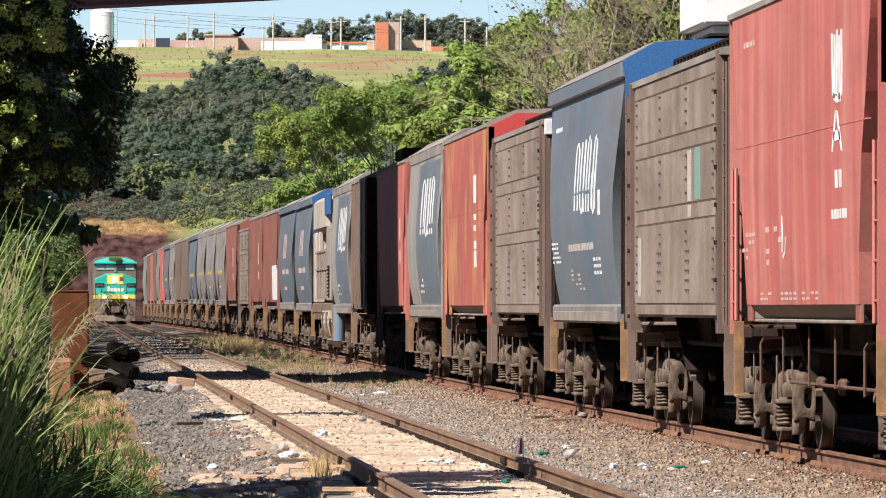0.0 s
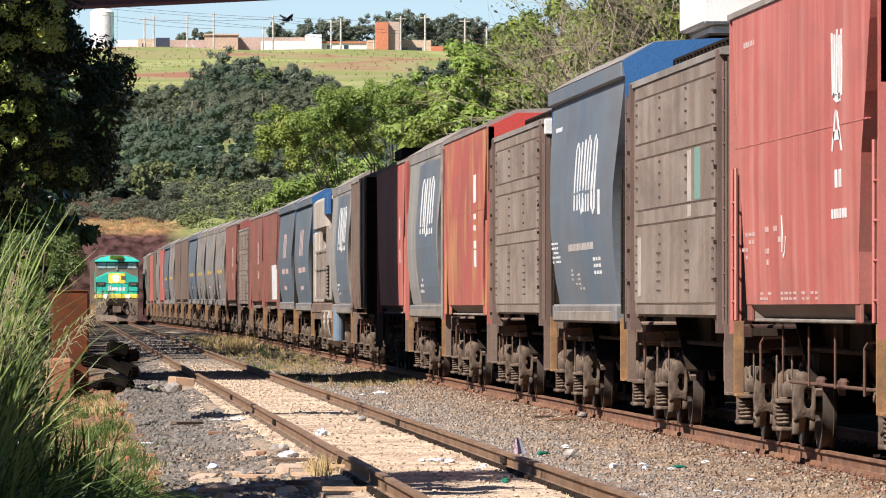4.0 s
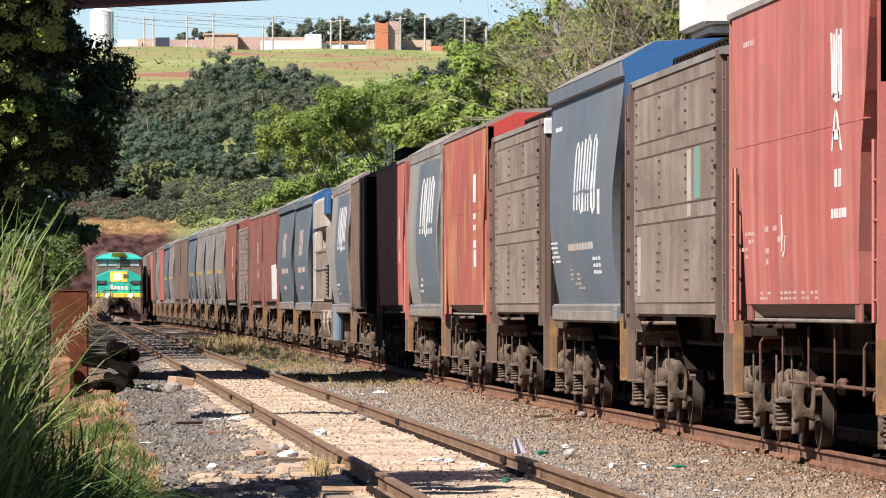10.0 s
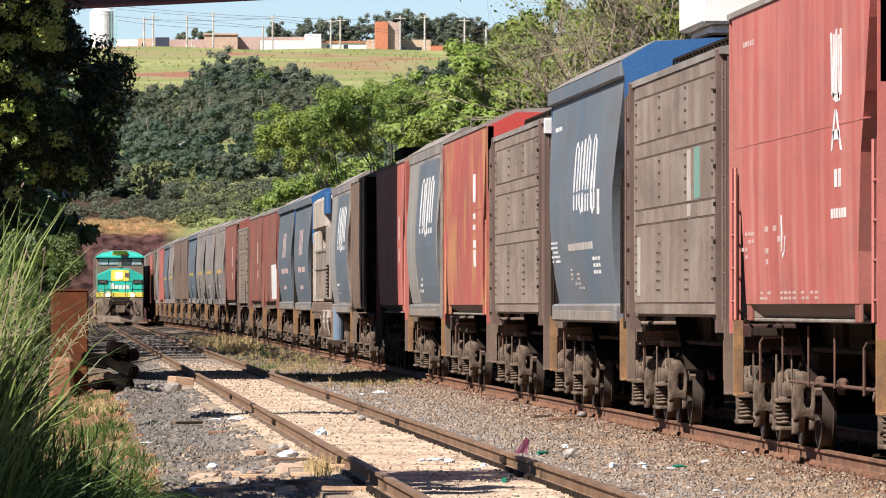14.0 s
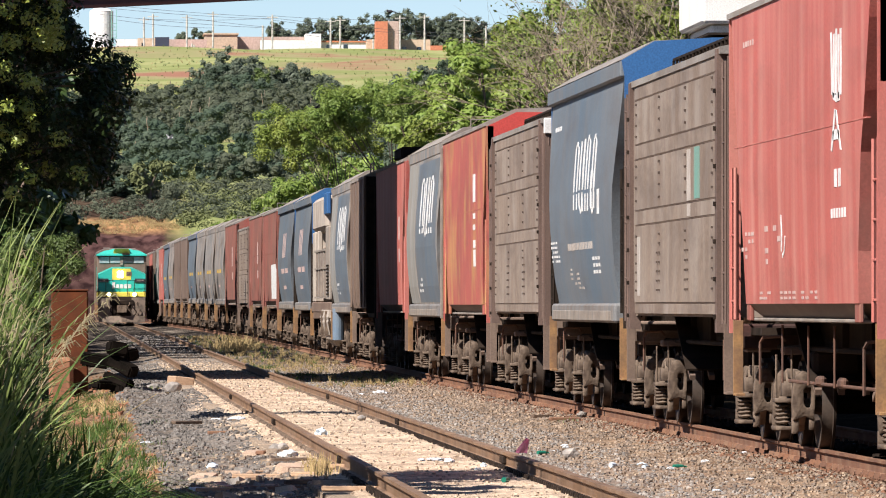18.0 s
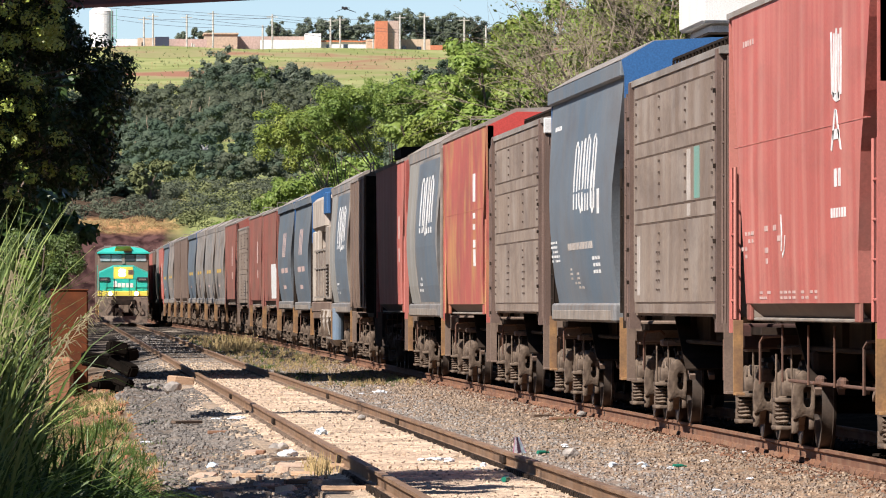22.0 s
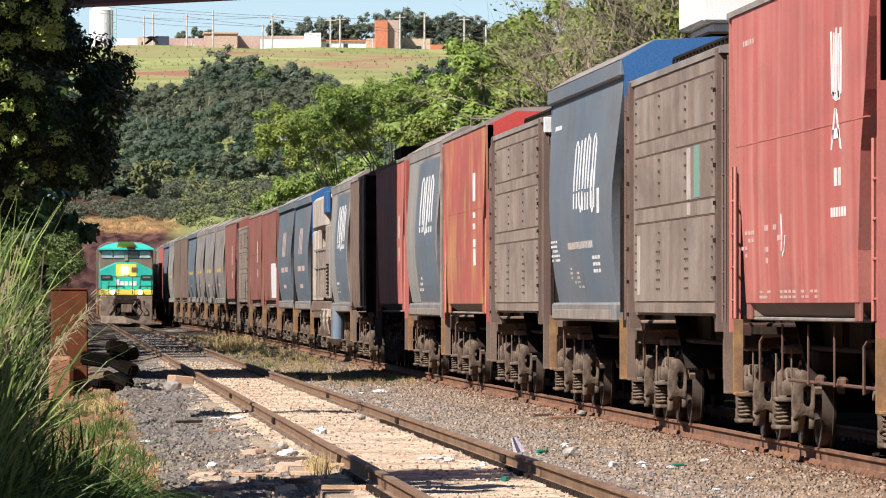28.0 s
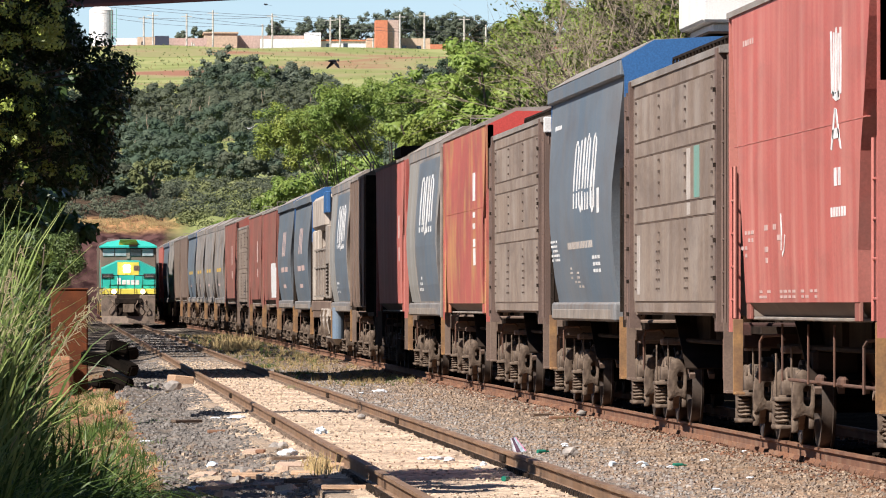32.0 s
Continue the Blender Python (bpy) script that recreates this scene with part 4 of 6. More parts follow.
side_marks(2, "small_white_lettering", speckle(9, 4.4, 6.2, 2.12, 2.46, 5, 5, 0.65), M_WHITE, True)
side_marks(2, "small_white_lettering", speckle(10, 0.0, 2.6, 1.72, 2.05, 5, 4, 0.6), M_CHALK, True)
side_marks(2, "small_white_lettering", speckle(11, -3.6, -2.1, 1.92, 2.2, 3, 3, 1.0), M_WHITE, True)
side_marks(2, "small_white_lettering", speckle(12, 4.6, 6.0, 4.05, 4.18, 1, 5, 1.0), M_WHITE, True)
# small white lamp box at the end of the second panelled wagon
boxes("marker_box", [(-1.52, -1.36, -7.40, -7.30, 4.12, 4.36)], M_WHITE, THINGS[3], "white marker box", bevel=0.015)
rods("box_bracket", [((-1.44, -7.34, 3.95), (-1.44, -7.34, 4.12), 0.02)], M_POST, THINGS[3], seg=6)
# red wagon with yellow paint
boxes("pale_stile", [(-1.60, -1.55, 6.85, 6.95, 1.25, 4.55)], M_SILL, THINGS[4], "pale end stile", bevel=0.008)
side_marks(4, "white_letter_block", [(-3.6, 3.6, 0.8, 0.5), (-3.6, 3.1, 0.7, 0.1), (-3.6, 2.9, 0.7, 0.1), (-3.6, 2.6, 0.7, 0.14), (-3.6, 2.35, 0.7, 0.3)], M_WHITE)
# grey-blue wagons: a blue field with pale strokes
for slot in (5, 8):
    side_marks(slot, "blue_field", [(-1.6, 3.0, 8.4, 2.86)], M_BLUE, proud=0.003)
    strokes(slot, "white_logo_stroke", [arch(0.7, -0.4, 2.98, 4.08), arch(-1.1, -2.1, 2.93, 4.1, False), [(-2.25, 4.1), (-2.25, 3.5), (-2.25, 2.95)], arch(-3.1, -4.0, 2.95, 4.08)], 0.40, M_WHITE, 0.008)
    side_marks(slot, "small_white_lettering", speckle(13 + slot, 0.5, 2.2, 1.75, 2.1, 3, 3, 0.6), M_WHITE, True)
for slot in (5, 8):
    side_marks(slot, "pale_panel", [(4.75, 3.0, 3.6, 2.9)], M_GREYP, proud=0.003)
side_marks(6, "white_letter_block", [(-4.8, 3.2, 0.5, 0.5), (-4.8, 2.6, 0.5, 0.3)], M_PALE, proud=0.006)
for slot in (10, 11):
    side_marks(slot, "white_logo_stroke", [(y, 3.4, 0.5, 0.8) for y in (1.5, 0.4, -0.7)], M_PALE)
    side_marks(slot, "orange_stripe", [(1.4, 2.55, 2.8, 0.16), (-2.0, 2.55, 2.4, 0.16)], M_PALE)
    side_marks(slot, "white_lettering", [(0.5, 2.0, 2.4, 0.12)], M_PALE)
side_marks(12, "white_panel", [(-4.0, 2.2, 4.6, 1.2)], M_WHITE)
for slot in (16, 17, 18, 19, 22, 23):
    side_marks(slot, "yellow_stripe", [(1.5, 2.75, 2.6, 0.15), (-2.2, 2.75, 2.2, 0.15)], M_YELLOW)
    side_marks(slot, "white_lettering", [(0.5, 2.1, 2.4, 0.10)], M_PALE)
for slot in (13, 15, 24):
    side_marks(slot, "white_letter_block", [(-2.5, 3.3, 0.8, 0.8), (-2.5, 2.5, 0.8, 0.3)], M_PALE)


# ---------------------------------------------------------------- locomotive in the standing train


def standing_locomotive(m):
    w = new("diesel_locomotive")
    tagged(w, "dusty grey diesel locomotive standing among the wagons", "locomotive", "standing freight train")
    boxes("frame", [(-1.50, 1.50, -7.5, 7.5, 1.25, 1.55)], M_BROWN, w, bevel=0.03)
    boxes("hood", [(-1.25, 1.25, -7.0, 7.0, 1.55, 3.2)], M_GREY, w, bevel=0.05)
    boxes("cab", [(-1.50, 1.50, -3.6, 6.6, 3.62, 4.62)], M_CREAM, w, bevel=0.12)
    boxes("cab_wall", [(-1.50, 1.50, 5.0, 6.6, 1.55, 3.64)], M_CREAM, w, bevel=0.04)
    boxes("cab_post", [(-1.49, -1.36, 2.1, 2.7, 3.0, 3.64)], M_CREAM, w, bevel=0.02)
    boxes("cab_back", [(-0.6, 1.4, -3.4, 5.2, 3.0, 3.64)], M_IRON, w)
    boxes("blue_roof_panel", [(-1.52, -1.40, -5.6, -3.2, 4.05, 4.66)], M_BLUEEND, w, "bright blue panel", bevel=0.02)
    # rack of grey panels below the cab opening
    for y in (-2.9, -0.9, 1.1, 3.1):
        boxes("side_door", [(-1.47, -1.40, y - 0.85, y + 0.85, 1.70, 3.0)], M_GREY, w, bevel=0.02)
        boxes("door_rib", [(-1.50, -1.46, y + 0.86, y + 1.0, 1.66, 3.06)], M_SILL, w)
    for z in (1.66, 2.5, 3.02):
        boxes("walk_rail", [(-1.51, -1.46, -3.8, 4.9, z, z + 0.05)], M_SILL, w)
    boxes("equipment_box", [(-1.52, -0.9, -7.2, -4.6, 1.60, 3.70)], M_SILL, w, "tall grey equipment box", bevel=0.04)
    for k in range(9):
        boxes("cooling_fin", [(-1.56, -1.50, -7.1, -5.9, 1.75 + 0.10 * k, 1.80 + 0.10 * k)], M_IRON, w)
    bm = bmesh.new()
    loft(bm, [(0.25, 1.6, 1.20), (0.55, 2.4, 1.46), (1.05, 3.2, 1.58), (1.40, 3.2, 1.50)])
    bmesh.ops.bevel(bm, geom=bm.edges[:], offset=0.07, segments=2, affect='EDGES')
    part("fuel_tank", bm, M_CREAM, w, "pale dusty fuel tank").location.y = -4.6
    boxes("tank_strap", [(-1.60, -1.50, -6.2, -6.0, 0.6, 1.3), (-1.60, -1.50, -3.2, -3.0, 0.6, 1.3)], M_BOGIE, w)
    rods("horn", [((-1.2, -2.5, 4.6), (-1.2, -3.0, 4.75), 0.06), ((-1.0, -2.5, 4.6), (-1.0, -3.1, 4.7), 0.06)], M_IRON, w)
    for s in (-1, 1):
        bogie(w, s * 5.45)
    w.matrix_basis = m
    return w


standing_locomotive(SPOTS[9])
bm = bmesh.new()
rod(bm, (-1.44, 3.2, 0.56), (-1.44, 3.2, 1.36), 0.16, 16)
bmesh.ops.bevel(bm, geom=[e for e in bm.edges if len(e.link_faces) == 2 and abs(e.verts[0].co.z - e.verts[1].co.z) < 0.001], offset=0.03, segments=2, affect='EDGES')
part("air_tank", bm, M_DRUM, THINGS[8], "faded blue upright tank", smooth=False)
boxes("roof_box", [(-1.15, -0.6, 2.6, 6.2, 4.90, 5.15)], M_IRON, THINGS[6], "black roof box", bevel=0.03)

# ---------------------------------------------------------------- approaching locomotive


def approaching_locomotive():
    """Its front is at local y = 0 and looks towards -y."""
    w = new("diesel_locomotive")
    tagged(w, "teal and yellow diesel locomotive with lit headlights", "locomotive")
    boxes("frame", [(-1.52, 1.52, 0.5, 19.5, 1.70, 2.02)], M_LYEL, w, bevel=0.03)
    boxes("side_walkway", [(-1.52, -1.35, 0.6, 19.4, 2.02, 2.06), (1.35, 1.52, 0.6, 19.4, 2.02, 2.06)], M_IRON, w)
    # nose with sloped shoulders
    bm = bmesh.new()
    pts = [(-1.50, 2.03), (1.50, 2.03), (1.50, 3.10), (0.62, 3.50), (-0.62, 3.50), (-1.50, 3.10)]
    fr = [bm.verts.new((x, 0.75, z)) for x, z in pts]
    bk = [bm.verts.new((x, 2.0, z + (0.10 if z > 3 else 0))) for x, z in pts]
    bm.faces.new(fr)
    for i in range(6):
        bm.faces.new((fr[i], bk[i], bk[(i + 1) % 6], fr[(i + 1) % 6]))
    bmesh.ops.recalc_face_normals(bm, faces=bm.faces[:])
    part("nose", bm, M_TEAL, w)
    boxes("nose_stripe", [(-0.60, 0.58, 0.735, 0.76, 2.78, 3.49)], M_LYEL, w)
    boxes("nose_door", [(0.30, 0.62, 0.72, 0.76, 3.02, 3.30)], M_BOGIE, w)
    for x in (-1.16, 1.16):
        boxes("number_board", [(x - 0.32, x + 0.32, 0.68, 0.76, 2.62, 2.86)], M_GLASS, w, bevel=0.01)
        boxes("number_bar", [(x - 0.22, x + 0.22, 0.672, 0.69, 2.70, 2.78)], M_SILL, w)
    for k in range(5):
        boxes("white_logo_bar", [(-0.60 + 0.25 * k, -0.40 + 0.25 * k, 0.735, 0.76, 2.24, 2.62 if k == 0 else 2.50)], M_WHITE, w, bevel=0.008)
    # cab
    boxes("cab", [(-1.56, 1.56, 1.95, 5.3, 2.02, 4.30)], M_BROWN, w, bevel=0.05)
    boxes("cab_side", [(-1.575, -1.55, 2.2, 5.2, 2.1, 3.6), (1.55, 1.575, 2.2, 5.2, 2.1, 3.6)], M_TEAL, w)
    for x0, x1 in ((-1.40, -0.78), (-0.72, -0.10), (0.10, 0.72), (0.78, 1.40)):
        boxes("windscreen", [(x0, x1, 1.90, 1.96, 3.84, 4.24)], M_SCREEN if x0 < 0 or x0 > 0.75 else M_GLASS, w, bevel=0.01)
    boxes("window_post", [(-0.09, 0.09, 1.88, 1.96, 3.70, 4.30)], M_SILL, w)
    bm = bmesh.new()
    loft(bm, [(4.30, 1.85, 1.60), (4.38, 1.85, 1.60), (4.62, 1.70, 1.15), (4.74, 1.6, 0.45)])
    part("cab_roof", bm, M_TEAL, w).location.y = 3.55
    bm = bmesh.new()
    loft(bm, [(4.34, 0.04, 0.55), (4.63, 0.16, 0.50), (4.755, 0.3, 0.42)])
    part("roof_stripe", bm, M_LYEL, w).location.y = 1.83
    boxes("marker_hood", [(0.05, 0.50, 1.66, 1.95, 4.36, 4.46)], M_IRON, w)
    boxes("hood", [(-1.30, 1.30, 5.3, 19.0, 2.02, 4.45)], M_TEAL, w, bevel=0.06)
    boxes("radiator", [(-1.50, 1.50, 14.5, 18.8, 3.6, 4.55)], M_TEAL, w, bevel=0.06)
    # lamps
    bm = bmesh.new()
    for dx in (-0.09, 0.09):
        rod(bm, (-0.08 + dx, 0.66, 3.24), (-0.08 + dx, 0.76, 3.24), 0.12, 14)
        rod(bm, (-0.08 + dx, 0.66, 3.02), (-0.08 + dx, 0.76, 3.02), 0.12, 14)
    part("headlight", bm, M_LAMP, w, "lit round headlamp cluster")
    for x in (-0.80, 0.80):
        bm = bmesh.new()
        rod(bm, (x, 0.28, 1.86), (x, 0.40, 1.86), 0.125, 16)
        part("ditch_light", bm, M_LAMP, w, "lit round lamp")
        bm = bmesh.new()
        rod(bm, (x, 0.36, 1.86), (x, 0.55, 1.86), 0.15, 16)
        part("lamp_housing", bm, M_LYEL, w)
    # front platform, pilot and coupler
    for x0, x1 in ((-1.50, -0.62), (0.62, 1.50)):
        boxes("pilot_plate", [(x0, x1, 0.22, 0.32, 0.38, 1.66)], M_PILOT, w, bevel=0.03)
    bm = bmesh.new()
    pr = [(-1.45, 0.10), (-1.1, -0.05), (0.0, -0.35), (1.1, -0.05), (1.45, 0.10)]
    lo = [bm.verts.new((x, y, 0.10)) for x, y in pr]
    hi = [bm.verts.new((x, y + 0.12, 0.50)) for x, y in pr]
    for i in range(4):
        bm.faces.new((lo[i], lo[i + 1], hi[i + 1], hi[i]))
    part("snow_plow", bm, M_PILOT, w)
    boxes("buffer_beam", [(-1.5, 1.5, 0.32, 0.5, 0.45, 1.72)], M_IRON, w)
    bm = bmesh.new()
    bx(bm, -0.2, 0.2, -0.35, 0.4, 0.80, 1.12)
    bx(bm, -0.3, 0.3, -0.45, -0.2, 0.72, 1.18)
    part("coupler", bm, M_BOGIE, w)
    boxes("draft_pocket", [(-0.75, 0.75, 0.15, 0.3, 1.2, 1.5)], M_IRON, w, bevel=0.03)
    for k, x in enumerate((-0.95, -0.6, 0.5, 0.78, 1.0)):
        bm = bmesh.new()
        prev = Vector((x, 0.2, 1.4))
        for q in range(1, 7):
            nxt = Vector((x + 0.14 * math.sin(q * 1.1 + k), 0.12 - 0.05 * math.sin(q * 0.5), 1.4 - 0.15 * q))
            rod(bm, prev, nxt, 0.03, 6)
            prev = nxt
        part("air_hose", bm, M_IRON if k % 2 else M_BOGIE, w)
    for xs in ((-1.45, -1.0, -0.55), (0.35, 0.8, 1.45)):
        rods("handrail", [((x, 0.4, 1.75), (x, 0.4, 2.75), 0.02) for x in xs] + [((xs[0], 0.4, 2.75), (xs[2], 0.4, 2.75), 0.02)], M_IRON, w)
    for x in (-1.46, 1.46):
        boxes("step_ladder", [(x - 0.08, x + 0.08, 0.3, 0.5, 0.45 + 0.32 * q, 0.49 + 0.32 * q) for q in range(4)], M_LYEL, w)
    boxes("truck", [(-1.2, 1.2, 2.0, 6.5, 0.3, 1.1), (-1.2, 1.2, 13.5, 18.0, 0.3, 1.1)], M_IRON, w, bevel=0.05)
    boxes("fuel_tank", [(-1.45, 1.45, 7.2, 12.6, 0.4, 1.6)], M_IRON, w, bevel=0.1)
    return w


# the sky's reflection is painted into this pale glass colour
M_SCREEN = mat("windscreen_painted_sky", (0.42, 0.48, 0.48), (0.25, 0.29, 0.30), 0.15, spec=0.8, bump=0, scale=1.5)
M_PILOT = mat("dusty_pilot_steel", (0.17, 0.125, 0.095), (0.25, 0.19, 0.145), 0.85, scale=3, fine=14, dirt=(0.05, 0.04, 0.032), dirt_amt=0.8, dirt_scale=(3, 3, 3))
LOCO = approaching_locomotive()
LOCO.matrix_basis = on_line(free_x, 500)
HAULED = []
for k in range(3):
    h = copy_thing(PROTO["brown"], on_line(free_x, 540 + 15.5 * k))
    tagged(h, "brown covered wagon hauled behind the teal locomotive", "wagon", "hauled wagons")
    HAULED.append(h)

# ---------------------------------------------------------------- road bridge


def road_bridge():
    """Maroon steel bridge over the yard with a pale pier cap behind the train."""
    w = new("road_bridge")
    tagged(w, "maroon steel road bridge crossing over the tracks", "bridge")
    a = Matrix.Translation((0.42, 162.3, 8.175)) @ Euler((0, radians(-3.7), math.atan(0.8))).to_matrix().to_4x4()
    bm = bmesh.new()
    bx(bm, -14, 40, -6.2, 10.4, 0.9, 1.15, a)
    part("deck", bm, M_DECK, w)
    for y in (-6.0, -3.0, 0.0, 3.0, 6.0, 8.4, 10.2):
        bm = bmesh.new()
        bx(bm, -14, 40, y - 0.02, y + 0.02, 0.06, 0.9, a)
        bx(bm, -14, 40, y - 0.2, y + 0.2, 0.0, 0.06, a)
        part("girder", bm, M_DECK, w)
    boxes("pier", [(12.05, 14.3, 136.3, 141, 0, 6.83)], M_CONC, w, bevel=0.04)
    boxes("pier_cap", [(11.85, 14.6, 136, 141.3, 6.83, 8.9)], M_CONC, w, bevel=0.05)
    boxes("pier", [(-5.6, -4.4, 152, 156, -0.6, 8.0)], M_DECK, w, bevel=0.05)
    return w


road_bridge()
# ---------------------------------------------------------------- plants


def ico(sub):
    bm = bmesh.new()
    bmesh.ops.create_icosphere(bm, subdivisions=sub, radius=1.0)
    out = np.array([v.co[:] for v in bm.verts]), np.array([[v.index for v in f.verts] for f in bm.faces])
    bm.free()
    return out


ICO = {1: ico(1), 2: ico(2)}


def leaf_cloud(count, blobs, size, seed, flat=0.5, ruffle=0.5, core=0.0, sub=1):
    """Leaf quads on the outer shells of many small clumps. blobs: (centre, radius)."""
    r = np.random.default_rng(seed)
    c = np.array([b[0] for b in blobs], dtype=float)
    rad = np.array([b[1] for b in blobs], dtype=float)
    pick = r.choice(len(blobs), count, p=rad ** 2 / (rad ** 2).sum())
    d = r.normal(size=(count, 3))
    d /= np.linalg.norm(d, axis=1)[:, None]
    p = c[pick] + d * (rad[pick] * (0.55 + 0.5 * r.random(count)))[:, None] * np.array([1, 1, 0.8])
    nrm = d + r.normal(size=(count, 3)) * ruffle + np.array([0, 0, flat])
    nrm /= np.linalg.norm(nrm, axis=1)[:, None]
    u = np.cross(nrm, r.normal(size=(count, 3)))
    u /= np.linalg.norm(u, axis=1)[:, None]
    v = np.cross(nrm, u)
    s = (size * (0.6 + 0.8 * r.random(count)))[:, None]
    q = np.stack([p - u * s, p - v * s * 0.45, p + u * s, p + v * s * 0.45], axis=1).reshape(-1, 3)
    f = np.arange(count * 4).reshape(-1, 4)
    if core:
        # the shaded inner mass of each clump
        bv, bf = ICO[sub]
        lump = bv[None] * (rad * core)[:, None, None] * (0.8 + 0.4 * r.random((len(blobs), len(bv), 1))) * np.array([1, 1, 0.8]) + c[:, None, :]
        g = bf[None] + (np.arange(len(blobs)) * len(bv))[:, None, None] + count * 4
        return np.concatenate([q, lump.reshape(-1, 3)]).tolist(), f.tolist() + g.reshape(-1, 3).tolist()
    return q.tolist(), f.tolist()


def tree(label, height, radius, leaves, size, seed, leaf, lean=0.0, base=0.3, group="trees beside the railway", airy=1.0, core=0.68):
    rnd = random.Random(seed)
    w = new("tree")
    tagged(w, label, "tree", group)
    bm = bmesh.new()
    blobs = []
    rod(bm, (0, 0, -1.0), (lean * 0.4, 0, height * 0.45), 0.22, 9, 0.14)
    top = Vector((lean * 0.4, 0, height * 0.42))
    for i in range(13):
        a = rnd.uniform(0, 6.28)
        rr = radius * rnd.uniform(0.25, 0.85)
        z = height * rnd.uniform(base, 0.93)
        rr *= math.sqrt(max(0.1, 1 - ((z / height - 0.55) / 0.5) ** 2))
        tip = Vector((math.cos(a) * rr + lean, math.sin(a) * rr, z))
        start = top * min(1.0, z / (height * 0.6))
        rod(bm, start, tip, 0.09 * airy ** 2, 6, 0.03 * airy ** 2)
        for k in range(6):
            o = Vector((rnd.gauss(0, 1), rnd.gauss(0, 1), rnd.gauss(0, 0.7 * airy))) * radius * 0.2
            blobs.append((tip + o, radius * airy * rnd.uniform(0.10, 0.24)))
    part("trunk", bm, M_BARK, w)
    v, f = leaf_cloud(leaves, blobs, size, seed, 0.7, 0.45, core if airy == 1.0 else 0.4, 2)
    raw("crown", v, f, leaf, w, smooth=True)
    return w


def placed_tree(x, y, top, radius, leaves, size, seed, leaf, label, lean=0.0, base=0.3, airy=1.0):
    z = ground_z(x, y)
    t = tree(label, top - z, radius, leaves, size, seed, leaf, lean, base, airy=airy)
    t.matrix_basis = pose(x, y, z)
    return t


L_G = "leafy green tree on the bank behind the train"
placed_tree(15.6, 224, 11.2, 2.6, 16000, 0.10, 3, M_LEAF, L_G, base=0.15)
placed_tree(13.4, 236, 10.0, 2.4, 15000, 0.10, 4, M_LEAF, L_G, base=0.1)
placed_tree(18.5, 232, 12.0, 3.0, 14000, 0.11, 44, M_LEAF, L_G, base=0.1)
placed_tree(13.0, 262, 10.4, 2.6, 13000, 0.11, 5, M_LEAF, L_G, base=0.1)
placed_tree(16.5, 275, 12.2, 3.2, 12000, 0.12, 45, M_LEAFY, "yellow-green leafy tree on the bank", base=0.2)
placed_tree(15.0, 318, 11.6, 4.8, 20000, 0.075, 6, M_LEAF, "spreading feathery tree reaching over the wagons", lean=-2.2, base=0.78, airy=0.6)
placed_tree(13.4, 335, 10.8, 4.6, 16000, 0.075, 7, M_LEAFY, "spreading feathery tree reaching over the wagons", lean=-2.2, base=0.8, airy=0.55)
placed_tree(17.0, 350, 12.4, 3.4, 12000, 0.14, 17, M_LEAF, "spreading green tree behind the wagons", base=0.3)
placed_tree(13.0, 385, 10.2, 3.4, 15000, 0.11, 8, M_LEAF, "bushy bright green tree above the wagons", base=0.1)
placed_tree(11.6, 420, 9.6, 3.0, 15000, 0.11, 9, M_LEAF, "bushy bright green tree above the wagons", base=0.1)
placed_tree(11.2, 455, 8.8, 2.8, 12000, 0.12, 10, M_LEAF, "bushy bright green tree above the wagons", base=0.1)
placed_tree(16.2, 440, 10.0, 3.0, 9000, 0.16, 18, M_LEAF, L_G, base=0.2)
placed_tree(11.4, 500, 7.6, 2.8, 8000, 0.16, 12, M_LEAFD, "dark bushy tree above the wagons", base=0.1)
placed_tree(19.0, 500, 11.5, 3.5, 8000, 0.17, 19, M_LEAFD, L_G, base=0.2)
placed_tree(12.0, 545, 7.2, 2.6, 7000, 0.16, 13, M_LEAFY, "pale green bush at the end of the cut", base=0.1)


def twig_tree(x, y, top, radius, seed, label):
    """Half-dry tree: dense fine grey twigs with few leaves."""
    r = random.Random(seed)
    w = new("tree")
    tagged(w, label, "tree", "trees beside the railway")
    z = ground_z(x, y)
    h = top - z
    bm = bmesh.new()
    rod(bm, (0, 0, -1), (0, 0, h * 0.4), 0.16, 8, 0.1)
    part("trunk", bm, M_BARK, w)
    vs, fs = [], []

    def stick(p, q, a, b):
        n = len(vs)
        d = (q - p).normalized()
        u = d.orthogonal().normalized()
        v = d.cross(u)
        for c, rr in ((p, a), (q, b)):
            for k in range(3):
                t = 2.0944 * k
                vs.append(tuple(c + (u * math.cos(t) + v * math.sin(t)) * rr))
        fs.extend([(n + k, n + (k + 1) % 3, n + 3 + (k + 1) % 3, n + 3 + k) for k in range(3)])

    tips = []

    def grow(p, d, l, rad, lev):
        q = p + d * l
        stick(p, q, rad, rad * 0.65)
        if lev == 0:
            tips.append(q)
            return
        for _ in range(4 if lev > 1 else 3):
            nd = (d + Vector((r.gauss(0, 0.6), r.gauss(0, 0.6), r.gauss(0.05, 0.5)))).normalized()
            grow(q - d * l * r.uniform(0, 0.5), nd, l * r.uniform(0.55, 0.85), rad * 0.55, lev - 1)
    for k in range(9):
        a = r.uniform(0, 6.28)
        d = Vector((math.cos(a), math.sin(a), r.uniform(0.5, 1.6))).normalized()
        grow(Vector((0, 0, h * r.uniform(0.2, 0.4))), d, h * 0.26 * radius / 3, 0.045, 4)
    tagged(raw("branchwork", vs, fs, M_TWIG, w), kind="stuff")
